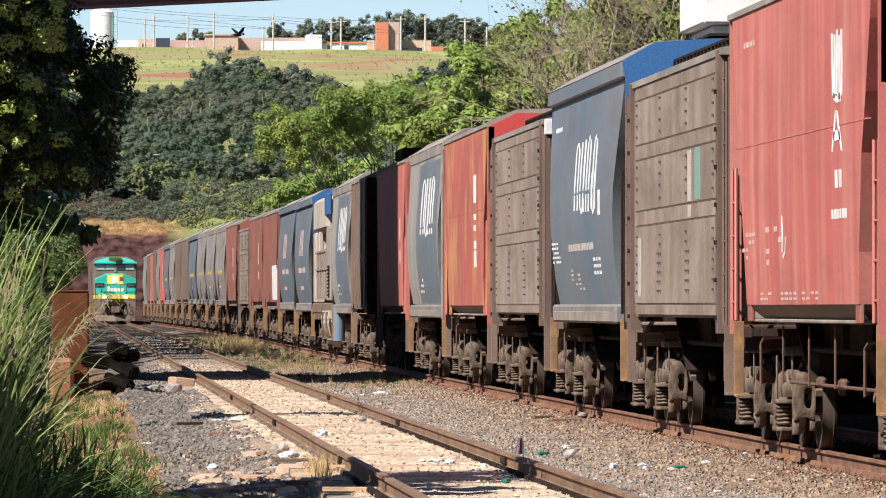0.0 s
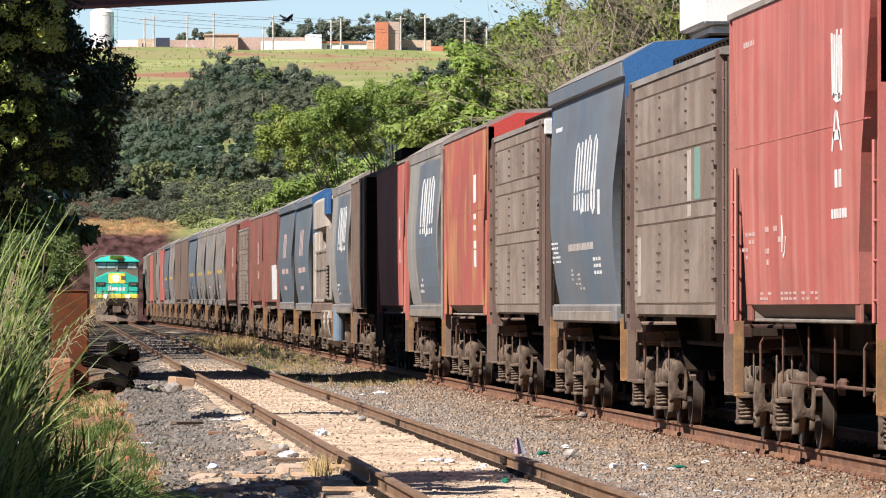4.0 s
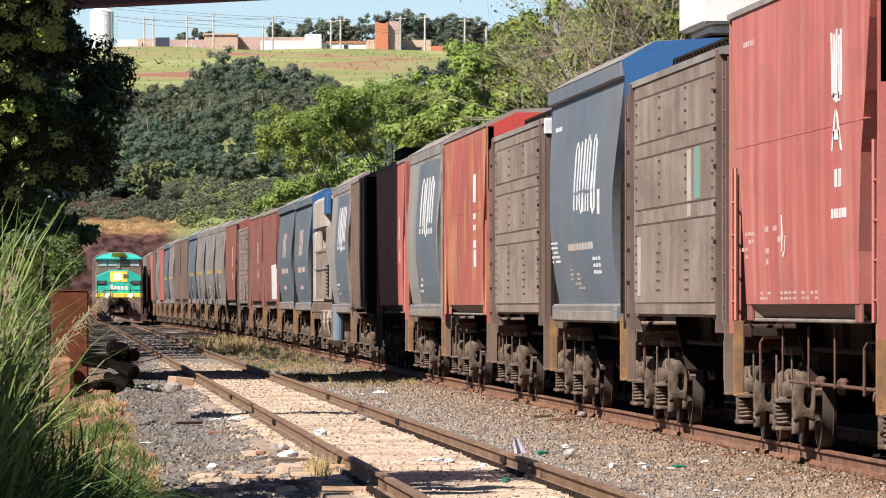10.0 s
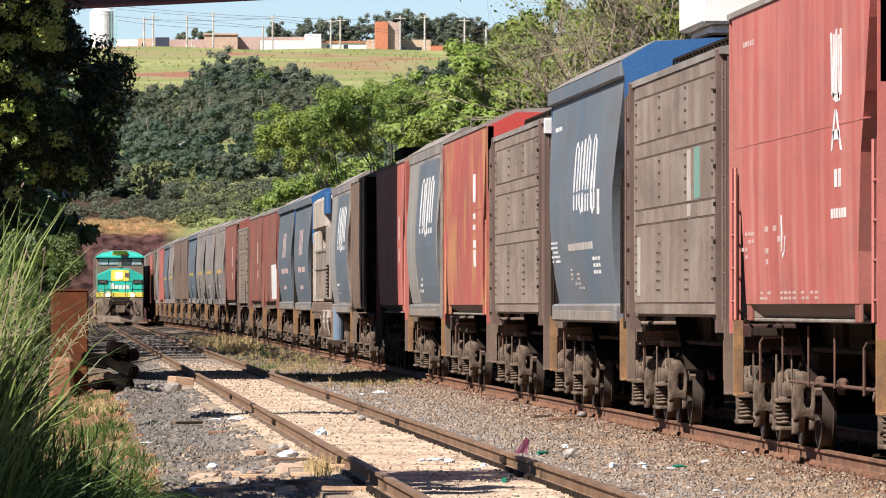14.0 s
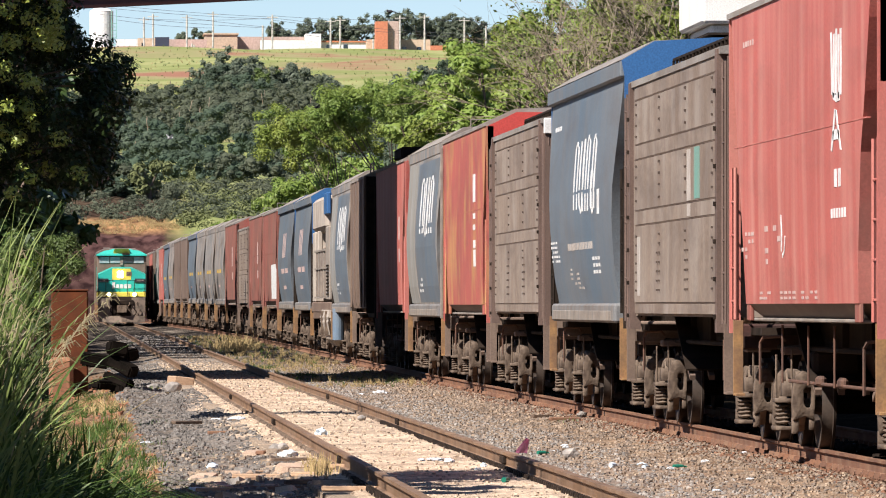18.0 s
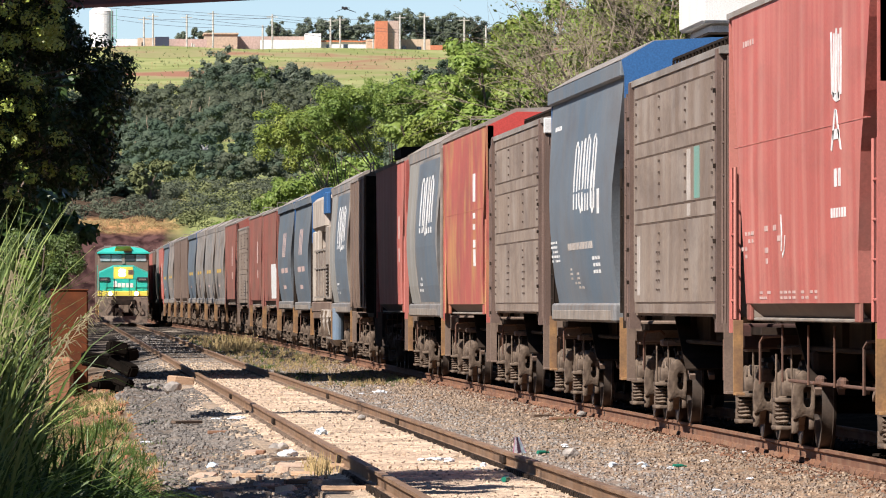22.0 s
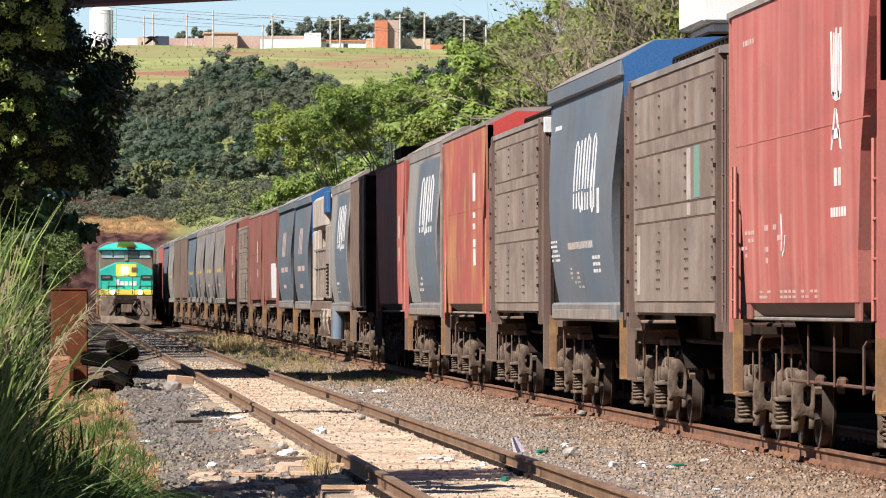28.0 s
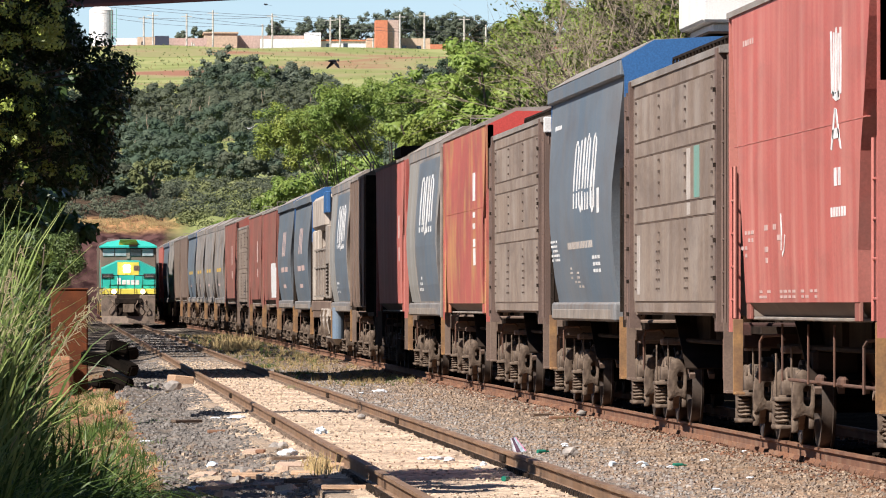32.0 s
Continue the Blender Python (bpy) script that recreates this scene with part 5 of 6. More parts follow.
    blobs = [(t, 0.3) for t in r.sample(tips, min(len(tips), 500))]
    v, f = leaf_cloud(2600, blobs, 0.06, seed)
    raw("crown", v, f, M_LEAFY, w)
    w.matrix_basis = pose(x, y, z)
    return w


placed_tree(12.3, 209, 9.2, 2.1, 15000, 0.085, 61, M_LEAF, "leafy green tree beside dry twigs above the wagons", base=0.1)
placed_tree(11.4, 228, 8.4, 2.0, 12000, 0.09, 62, M_LEAFY, "leafy yellow-green tree above the wagons", base=0.1)
placed_tree(13.3, 216, 10.0, 2.2, 15000, 0.085, 63, M_LEAF, "leafy green tree beside dry twigs above the wagons", base=0.1)
placed_tree(14.6, 243, 11.4, 2.6, 14000, 0.09, 64, M_LEAF, L_G, base=0.1)
# hidden behind the near tree, added to cast a shadow across the tracks
placed_tree(-2.6, 102, 10.5, 1.3, 12000, 0.07, 65, M_LEAFD, "hidden leafy tree added for its shadow on the track", base=0.45)
M_TWIG = mat("dry_grey_twigs", (0.30, 0.245, 0.175), (0.20, 0.16, 0.115), 0.9, scale=2, bump=0)
twig_tree(15.2, 190, 11.2, 3.6, 51, "half-dry tree with dense grey twigs")
twig_tree(13.0, 182, 8.6, 3.0, 52, "half-dry tree with dense grey twigs")
twig_tree(17.6, 196, 12.5, 3.8, 53, "half-dry tree with dense grey twigs")
placed_tree(16.8, 205, 11.8, 2.8, 12000, 0.09, 54, M_LEAFY, "pale green tree among dry twigs", base=0.2)

# far woods on the hill, in three tones
rnd = random.Random(11)
tones = ([], [], [])
for k in range(800):
    yy = 655 + 335 * rnd.random() ** 0.9
    bearing = rnd.uniform(40, 1250)
    xx = (bearing - 130) / F * yy
    rr = rnd.uniform(1.3, 3.0)
    if yy > 940 and not 345 < bearing < 575:
        continue
    pick = (0, 0, 0, 1, 0, 0, 2)[int(3.5 + 3.4 * noise.noise((xx * 0.05, yy * 0.012, 2))) % 7]
    if yy > 850 and noise.noise((xx * 0.06, yy * 0.01, 8)) > -0.25:
        pick = 1
    for j in range(9):
        ox, oy = rnd.gauss(0, rr * 0.75), rnd.gauss(0, rr * 0.6)
        dome = math.exp(-(ox * ox + oy * oy) / (1.6 * rr * rr))
        tones[pick].append(((xx + ox, yy + oy, ground_z(xx, yy) + rr * (0.25 + dome * rnd.uniform(0.55, 0.95))), rr * rnd.uniform(0.16, 0.38)))
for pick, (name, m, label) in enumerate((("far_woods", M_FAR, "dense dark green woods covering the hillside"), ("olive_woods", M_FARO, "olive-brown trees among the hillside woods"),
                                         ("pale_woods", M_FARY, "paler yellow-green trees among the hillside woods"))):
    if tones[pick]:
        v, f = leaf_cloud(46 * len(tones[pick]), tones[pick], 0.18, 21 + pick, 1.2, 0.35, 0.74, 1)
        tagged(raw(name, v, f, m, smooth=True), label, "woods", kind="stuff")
scrub = []
for k in range(430):
    yy = rnd.uniform(618, 662)
    xx = rnd.uniform(-2.5, 24.0)
    if xx < 8 and rnd.random() < 0.45:
        continue
    scrub.append(((xx, yy, ground_z(xx, yy) + 0.3), rnd.uniform(0.3, 0.9)))
v, f = leaf_cloud(40000, scrub, 0.14, 27)
tagged(raw("bank_scrub", v, f, M_FARO), "low olive scrub on the earth bank", "scrub", kind="stuff")
scrub = []
for k in range(300):
    yy = rnd.uniform(585, 700)
    xx = rnd.uniform(8.6, 16)
    scrub.append(((xx, yy, ground_z(xx, yy) + 0.3), rnd.uniform(0.3, 0.9)))
v, f = leaf_cloud(20000, scrub, 0.14, 28)
tagged(raw("bank_grass", v, f, M_FARY), "pale green shrubs at the end of the cut", "scrub", kind="stuff")
items = []
for k in range(26):
    yy = rnd.uniform(700, 960)
    xx = (rnd.uniform(180, 560) - 130) / F * yy
    z = ground_z(xx, yy)
    items.append(((xx, yy - 3, z), (xx + rnd.uniform(-0.8, 0.8), yy - 3, z + rnd.uniform(2, 3.6)), 0.05))
tagged(rods("woodland_trunks", items, M_TWIG, seg=5), "pale bare trunks in the hillside woods", "woods", kind="stuff")

# ---------------------------------------------------------------- hilltop houses
HY = 1200.0
S = F / HY


def hx(p):
    return (p - 130) / S


def hz(q):
    return 1.5 + (541 - q) / S


def house(name, p0, p1, q0, q1, wall, depth, label, y=HY, roof=None, openings=()):
    w = new(name)
    tagged(w, label, "house" if name == "house" else "wall", "hilltop houses")
    boxes("wall", [(hx(p0), hx(p1), y, y + depth, hz(q1) - 1.5, hz(q0))], wall, w)
    if roof:
        boxes("roof", [(hx(p0) - 0.2, hx(p1) + 0.2, y - 0.25, y + depth + 0.2, hz(q0), hz(q0) + 0.25)], roof, w)
    for a, b, c, d in openings:
        boxes("window", [(hx(a), hx(b), y - 0.05, y + 0.1, hz(d), hz(c))], M_GLASS, w)
    return w


M_TAN = mat("tan_plaster", (0.55, 0.42, 0.30), (0.48, 0.36, 0.26), 0.9, scale=0.2, fine=3)
M_PINK = mat("pinkish_block_wall", (0.52, 0.37, 0.31), (0.44, 0.33, 0.28), 0.9, scale=0.2, fine=3)
M_WALL = mat("white_plaster", (0.75, 0.74, 0.72), (0.66, 0.65, 0.63), 0.9, scale=0.2, fine=3)
M_BRICK = mat("orange_brick", (0.55, 0.20, 0.11), (0.48, 0.18, 0.10), 0.9, scale=0.2, fine=3)
M_SLATE = mat("dark_blue_gate", (0.05, 0.06, 0.09), None, 0.6, scale=0.2)
M_TILE = mat("orange_roof_tile", (0.52, 0.20, 0.10), (0.42, 0.15, 0.09), 0.9, scale=0.3, fine=4)
M_MINT = mat("mint_green_paint", (0.25, 0.50, 0.42), None, 0.6, scale=0.3)
M_POLE = mat("pale_concrete_pole", (0.55, 0.52, 0.47), (0.45, 0.42, 0.38), 0.9)
M_WIRE = mat("dark_cable", (0.05, 0.05, 0.055), None, 0.6, bump=0)
house("garden_wall", 205, 243, 70, 88, M_WALL, 1, "low pale wall on the hilltop")
house("house", 243, 274, 68, 94, M_TAN, 6, "small tan house beside a dark gate", openings=((250, 256, 76, 84),))
house("garden_wall", 274, 299, 66, 92, M_SLATE, 1, "dark blue metal gate in a wall")
house("garden_wall", 299, 366, 69, 93, M_PINK, 1, "long pinkish block wall on the hilltop", y=1202)
house("house", 363, 421, 59, 90, M_TAN, 9, "flat tan house on the hilltop", roof=M_TAN, y=1206)
house("house", 421, 545, 61, 92, M_PINK, 8, "long pinkish block building on the hilltop", y=1210)
house("garden_wall", 461, 566, 70, 90, M_WALL, 1, "low white wall in front of houses", y=1203)
house("house", 542, 570, 57, 86, M_WALL, 6, "white block house on the hilltop", y=1206)
house("house", 566, 650, 72, 90, M_WALL, 8, "low white house with orange roof", roof=M_TILE, y=1207, openings=((580, 588, 76, 84), (610, 618, 76, 84)))
house("house", 663, 684, 39, 106, M_BRICK, 5, "orange brick house tower on the hilltop", y=1196)
house("house", 684, 704, 38, 106, M_PINK, 5, "grey-pink plastered house tower", y=1197)
house("house", 650, 762, 69, 110, M_TAN, 8, "beige unfinished house on the hilltop", y=1201, openings=((712, 720, 82, 92), (738, 746, 82, 92)))
house("garden_wall", 630, 664, 93, 112, M_PINK, 1, "low beige wall on the hilltop", y=1192)
house("garden_wall", 762, 813, 80, 104, M_BRICK, 1, "red brick wall on the hilltop", y=1200)
tower = new("water_tower")
tagged(tower, "white cylindrical water tower with green ladder", "water tower")
bm = bmesh.new()
rod(bm, (hx(180), 1220, 40), (hx(180), 1220, hz(12)), 2.0, 28)
part("tank", bm, M_WALL, tower, smooth=False)
bm = bmesh.new()
rod(bm, (hx(180), 1220, hz(12)), (hx(180), 1220, hz(2)), 2.05, 28, 0.6)
part("tank_roof", bm, M_WALL, tower)
rods("ladder", [((hx(198), 1218, 42), (hx(198), 1218, hz(10)), 0.06), ((hx(207), 1218, 42), (hx(207), 1218, hz(10)), 0.06)] +
     [((hx(198), 1218, 43 + 0.6 * q), (hx(207), 1218, 43 + 0.6 * q), 0.05) for q in range(11)], M_MINT, tower, "green steel ladder", seg=6)


def pole(p, q0, q1, thick=0.14, arm=False):
    w = new("utility_pole")
    tagged(w, "pale concrete utility pole on the hill", "pole", "hilltop poles")
    y = 1188.0
    bm = bmesh.new()
    rod(bm, (hx(p), y, hz(q1) - 5.0), (hx(p), y, hz(q0)), thick * 1.3, 8, thick)
    part("mast", bm, M_POLE, w)
    if arm:
        boxes("crossarm", [(hx(p) - 0.9, hx(p) + 0.9, y - 0.06, y + 0.06, hz(q0) - 0.5, hz(q0) - 0.38)], M_POLE, w)
    return w


POLES = []
for p, q0, q1 in ((253, 36, 104), (269, 30, 95), (328, 32, 104), (374, 26, 60), (461, 50, 116), (478, 31, 119), (580, 38, 73), (597, 36, 73), (655, 74, 122),
                  (702, 32, 118), (745, 30, 70), (815, 36, 106), (853, 50, 86), (337, 82, 136), (341, 84, 136), (228, 86, 146), (211, 90, 136)):
    POLES.append(pole(p, q0, q1, arm=q0 < 40))
for k, (pa, qa, pb, qb) in enumerate(((160, 12, 478, 36), (160, 18, 478, 40), (160, 30, 461, 55), (253, 40, 478, 38), (478, 34, 702, 40), (478, 38, 815, 66), (478, 42, 815, 72),
                                      (461, 55, 655, 80), (702, 36, 815, 40), (815, 40, 940, 58), (205, 42, 375, 56), (328, 38, 580, 62))):
    vs, fs = [], []
    for i in range(13):
        u = i / 12
        c = Vector((hx(pa + (pb - pa) * u), 1186.0 - 0.1 * k, hz(qa + (qb - qa) * u + 12 * u * (1 - u))))
        n = len(vs)
        vs += [tuple(c + Vector(o) * 0.035) for o in ((0, 0, 1), (0, -1, -0.5), (0, 1, -0.5))]
        if i:
            fs += [(n - 3 + q, n - 3 + (q + 1) % 3, n + (q + 1) % 3, n + q) for q in range(3)]
    raw("overhead_cable", vs, fs, M_WIRE, POLES[k % len(POLES)])


def ridge_tree(p, q, rad, seed, leaf=None, y=1228.0):
    z = ground_z(hx(p), y)
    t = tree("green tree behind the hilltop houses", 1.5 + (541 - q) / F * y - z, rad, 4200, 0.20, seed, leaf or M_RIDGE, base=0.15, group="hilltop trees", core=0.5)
    t.matrix_basis = pose((p - 130) / F * y, y, z)


for k, (p, q, rad) in enumerate(((335, 52, 2.6), (500, 44, 3), (540, 40, 3), (590, 36, 3.4), (640, 30, 3.4), (690, 18, 3.6), (740, 24, 4), (790, 34, 3.6), (830, 36, 3.6), (875, 46, 3.6),
                                 (910, 52, 3.6), (950, 18, 4.5), (985, 30, 4), (565, 46, 3), (615, 38, 3.2), (665, 28, 3.4), (715, 22, 3.6), (765, 34, 3.6), (810, 40, 3.4), (850, 44, 3.4), (893, 52, 3.4), (930, 54, 3.4),
                                 (520, 50, 2.6), (800, 30, 3.2), (352, 54, 2.2))):
    ridge_tree(p, q, rad, 60 + k)
for k, (p, q, rad, y) in enumerate(((400, 92, 4.0, 1000), (440, 104, 3.0, 1000), (370, 110, 3.0, 1005), (510, 124, 3.6, 985), (560, 140, 3.0, 985), (740, 124, 3.0, 1010),
                                    (770, 116, 3.4, 1010), (830, 100, 4, 1010), (890, 90, 4, 1010))):
    ridge_tree(p, q, rad, 90 + k, y=float(y))
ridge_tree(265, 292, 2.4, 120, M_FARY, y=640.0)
ridge_tree(215, 320, 2.0, 121, M_FAR, y=640.0)
for k, (p, q, rad, y) in enumerate(((420, 98, 3.2, 985), (465, 118, 2.6, 980), (385, 112, 2.4, 985), (500, 126, 2.8, 980), (540, 132, 2.6, 985),
                                    (800, 108, 3.0, 1005), (860, 98, 3.2, 1005))):
    ridge_tree(p, q, rad, 140 + k, (M_RIDGE, M_LEAFM, M_FAR)[k % 3], float(y))

# ---------------------------------------------------------------- near trackside


def near_tree():
    r = random.Random(5)
    w = new("tree")
    tagged(w, "dark leafy tree overhanging the track side", "tree")
    bm = bmesh.new()
    rod(bm, (-1.9, 64, -1.2), (-1.5, 64, 4.6), 0.2, 10, 0.12)
    part("trunk", bm, M_BARK, w)
    blobs, spray, mass = [], [], []
    bm = bmesh.new()
    for k in range(170):
        z = r.uniform(2.55, 6.4)
        edge = 0.10 - 0.15 * smooth_step(3.5, 3.85, z) + 0.30 * math.exp(-((z - 3.35) / 0.32) ** 2) + 0.22 * math.exp(-((z - 2.65) / 0.2) ** 2) + 0.07 * math.sin(z * 9) + r.gauss(0, 0.06)
        c = Vector((edge - (edge + 1.6) * r.random() ** 1.3, 64 + r.uniform(-1.3, 1.6), z))
        start = Vector((-1.6, 64, min(4.4, z + r.uniform(-0.6, 0.4))))
        rod(bm, start, c, 0.02, 5, 0.006)
        for j in range(6):
            o = Vector((r.gauss(0, 0.13), r.gauss(0, 0.2), r.gauss(0, 0.13)))
            o.x = min(o.x, max(0.0, edge - c.x))
            blobs.append((c + o, r.uniform(0.08, 0.22)))
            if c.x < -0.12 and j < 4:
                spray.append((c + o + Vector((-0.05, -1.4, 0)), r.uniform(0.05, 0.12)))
    # unseen clumps left of the view, added to shade crown and low grass
    for k in range(95):
        mass.append((Vector((r.uniform(-7, -2.0), r.uniform(56, 65), r.uniform(3.0, 8.2))), r.uniform(0.3, 0.7)))
    for k in range(420):
        x = -1.75 - 4.5 * r.random() ** 1.6
        mass.append((Vector((x, r.uniform(44, 56), r.uniform(0.6, 0.85 + 1.3 * (-0.6 - x)))), r.uniform(0.3, 0.5)))
    tagged(part("branchwork", bm, M_BARK, w), kind="stuff")
    # crown leaves carry shade in their colour, spray leaves carry sunlight
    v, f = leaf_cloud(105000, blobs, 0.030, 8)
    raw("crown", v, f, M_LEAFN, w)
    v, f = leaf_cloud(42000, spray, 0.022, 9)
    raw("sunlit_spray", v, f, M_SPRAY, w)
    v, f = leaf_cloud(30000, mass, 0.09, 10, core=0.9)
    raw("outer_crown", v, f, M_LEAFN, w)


near_tree()

def grass_clump(name, x, y, count, seed, reach, tall, spread_x, material, label, lean=0.5, wide=1.15):
    """Arching blades, each a thin folded strip."""
    r = random.Random(seed)
    vs, fs = [], []
    z0 = ground_z(x, y) - 0.05
    for k in range(count):
        bx0 = r.gauss(0, spread_x)
        by0 = r.gauss(0, 0.9)
        l = tall * r.uniform(0.45, 1.08)
        out = r.gauss(lean, 0.7 if tall < 2 else 0.24)
        fw = r.gauss(0, 0.5)
        wdt = r.uniform(0.009, 0.02) * wide * min(1.0, tall / 1.6) + 0.001
        side = r.choice((-0.5, 0.9, 1.3, 1.6))
        n = len(vs)
        m = 7
        for i in range(m):
            u = i / (m - 1)
            bend = u * u * reach
            px = bx0 + l * out * bend * 0.75
            py = by0 + l * fw * bend * 0.6
            pz = l * (u - 0.50 * bend * (abs(out) + abs(fw)) * u)
            ww = wdt * (1 - u ** 2.5) + 0.001
            vs.append((px - ww, py, pz))
            vs.append((px + ww * 0.9, py - ww * side, pz))
        fs += [(n + 2 * i, n + 2 * i + 1, n + 2 * i + 3, n + 2 * i + 2) for i in range(m - 1)]
    ob = raw(name, vs, fs, material)
    ob.matrix_basis = pose(x, y, z0)
    tagged(ob, label, "grass", "tall grass beside the track", kind="stuff")
    return ob


L_GR = "tall arching green grass beside the track"
L_GS = "tall yellow-green grass with sunlight in its colour"
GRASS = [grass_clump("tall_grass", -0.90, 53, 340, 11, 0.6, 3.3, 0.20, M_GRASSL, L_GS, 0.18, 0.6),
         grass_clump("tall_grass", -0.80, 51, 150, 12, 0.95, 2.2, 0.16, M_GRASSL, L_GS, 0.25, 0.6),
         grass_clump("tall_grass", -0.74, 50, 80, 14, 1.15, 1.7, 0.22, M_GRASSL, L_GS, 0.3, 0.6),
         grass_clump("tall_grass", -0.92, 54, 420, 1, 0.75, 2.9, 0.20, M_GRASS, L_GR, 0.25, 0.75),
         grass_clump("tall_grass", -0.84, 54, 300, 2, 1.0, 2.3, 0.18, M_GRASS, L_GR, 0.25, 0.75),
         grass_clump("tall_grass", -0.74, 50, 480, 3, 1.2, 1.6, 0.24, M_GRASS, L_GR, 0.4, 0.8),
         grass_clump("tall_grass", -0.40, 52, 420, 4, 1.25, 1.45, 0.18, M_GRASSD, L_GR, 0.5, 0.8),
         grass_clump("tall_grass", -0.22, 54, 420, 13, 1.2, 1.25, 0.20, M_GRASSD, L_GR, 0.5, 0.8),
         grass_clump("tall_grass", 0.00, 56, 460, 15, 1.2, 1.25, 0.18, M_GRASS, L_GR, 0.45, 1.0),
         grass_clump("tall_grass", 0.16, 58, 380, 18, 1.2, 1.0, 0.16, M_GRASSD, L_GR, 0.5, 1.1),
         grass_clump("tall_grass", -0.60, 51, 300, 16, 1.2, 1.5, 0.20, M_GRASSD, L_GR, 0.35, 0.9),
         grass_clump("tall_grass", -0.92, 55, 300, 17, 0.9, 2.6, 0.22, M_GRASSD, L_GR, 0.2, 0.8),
         grass_clump("low_grass", -0.05, 56, 240, 6, 1.1, 0.5, 0.22, M_GRASS, "low green grass at the edge of the ballast", 0.25, 0.5),
         grass_clump("tall_grass", -0.86, 54, 50, 5, 0.8, 2.7, 0.24, M_STRAW, "dry straw-coloured grass stalks among green grass", 0.2, 0.5)]


def plumes(x, y, count, seed, tall):
    """Thin stems that end in loose drooping seed heads."""
    r = random.Random(seed)
    vs, fs = [], []

    def ribbon(pts, wd):
        n = len(vs)
        for k, p in enumerate(pts):
            ww = wd * (1 - 0.7 * k / len(pts))
            vs.append((p[0] - ww, p[1], p[2]))
            vs.append((p[0] + ww, p[1] - ww, p[2]))
        fs.extend([(n + 2 * k, n + 2 * k + 1, n + 2 * k + 3, n + 2 * k + 2) for k in range(len(pts) - 1)])
    for k in range(count):
        bx0, by0, l, out = r.gauss(0, 0.16), r.gauss(0, 0.6), tall * r.uniform(0.7, 1.05), r.gauss(0.16, 0.16)
        stem = [(bx0 + l * out * u * u, by0, l * (u - 0.12 * u * u)) for u in (0, 0.25, 0.5, 0.7, 0.85, 1.0)]
        ribbon(stem, 0.006)
        for q in range(26):
            u = r.uniform(0.80, 1.0)
            p = (bx0 + l * out * u * u, by0, l * (u - 0.12 * u * u))
            d, h = r.gauss(0.03, 0.07), r.uniform(0.0, 0.07)
            ribbon([p, (p[0] + d * 0.6, p[1], p[2] + h * 0.6), (p[0] + d, p[1], p[2] + h * 0.2 - 0.03)], 0.005)
    ob = raw("seed_grass", vs, fs, M_PLUME)
    ob.matrix_basis = pose(x, y, ground_z(x, y))
    tagged(ob, "tall grass stems with brownish drooping seed heads", "grass", "tall grass beside the track", kind="stuff")
    return ob


M_PLUME = mat("brownish_seed_heads", (0.34, 0.30, 0.17), (0.26, 0.21, 0.13), 0.8, scale=4, bump=0, vary=0.3, translucent=0.3)
GRASS += [plumes(-0.70, 53, 6, 41, 2.8), plumes(-0.85, 52, 6, 42, 2.9)]
for k, (x, y, n, tall) in enumerate(((0.15, 62, 90, 0.35), (0.35, 70, 80, 0.3), (0.2, 80, 120, 0.4), (0.7, 76, 60, 0.22), (0.9, 90, 60, 0.2), (0.4, 100, 120, 0.4), (0.6, 120, 120, 0.35), (5.6, 175, 200, 0.25), (5.2, 195, 200, 0.25))):
    grass_clump("low_grass", x, y, n, 70 + k, 0.9, tall, 0.18, M_GRASS if k % 3 else M_STRAW, "low tufts of grass on stony soil", 0.0)
grass_clump("dry_tuft", 5.7, 255, 420, 92, 0.6, 0.75, 0.42, M_STRAW, "pale dry bush beside the track", 0.0)


def bush(x, y, top, rad, leaves, size, seed, leaf, label):
    r = random.Random(seed)
    w = new("bush")
    tagged(w, label, "bush", "bushes beside the track")
    z = ground_z(x, y)
    bm = bmesh.new()
    blobs = []
    for k in range(26):
        c = Vector((r.uniform(-rad, rad) * 0.85, r.uniform(-rad, rad), r.uniform(0.1, 0.9) * (top - z)))
        rod(bm, (0, 0, -0.2), c, 0.04, 5, 0.012)
        for j in range(3):
            blobs.append((c + Vector((r.gauss(0, 0.15), r.gauss(0, 0.15), r.gauss(0, 0.15))) * rad, rad * r.uniform(0.12, 0.28)))
    tagged(part("stem", bm, M_BARK, w), kind="stuff")
    v, f = leaf_cloud(leaves, blobs, size, seed)
    raw("foliage", v, f, leaf, w)
    w.matrix_basis = pose(x, y, z)


bush(-1.1, 184, 3.7, 1.25, 24000, 0.042, 1, M_LEAFM, "dense green bush behind the rusty box")
bush(-1.9, 205, 3.9, 1.3, 12000, 0.055, 2, M_LEAF, "dense green bush beside the track")
bush(-2.6, 300, 5.0, 1.8, 8000, 0.11, 4, M_LEAFD, "dark green bush on the bank")
# row hidden behind nearer plants, added to shade the far track and locomotive
ROW = []
for k, (x, y, top) in enumerate(((-2.2, 222, 12.0), (-2.3, 240, 13.0), (-2.4, 262, 13.6), (-2.5, 290, 13.6), (-2.6, 322, 13.6), (-2.8, 352, 13.8))):
    ROW.append(placed_tree(x, y, top, 2.5, 3200, 0.28, 130 + k, M_LEAFD, "hidden leafy bank tree added to shade the free track", base=0.2))
for k, y in enumerate((213, 229, 234, 246, 251, 256, 268, 275, 281, 297, 303, 309, 316, 331, 338, 345, 359)):
    x = -2.3 - 0.004 * (y - 213)
    copy_thing(ROW[k % 6], pose(x, y, ground_z(x, y), 0, 0, 67 * k))
for k in range(21):
    y = 368 + 6.1 * k
    x = -2.9 - 0.3 * (k % 3)
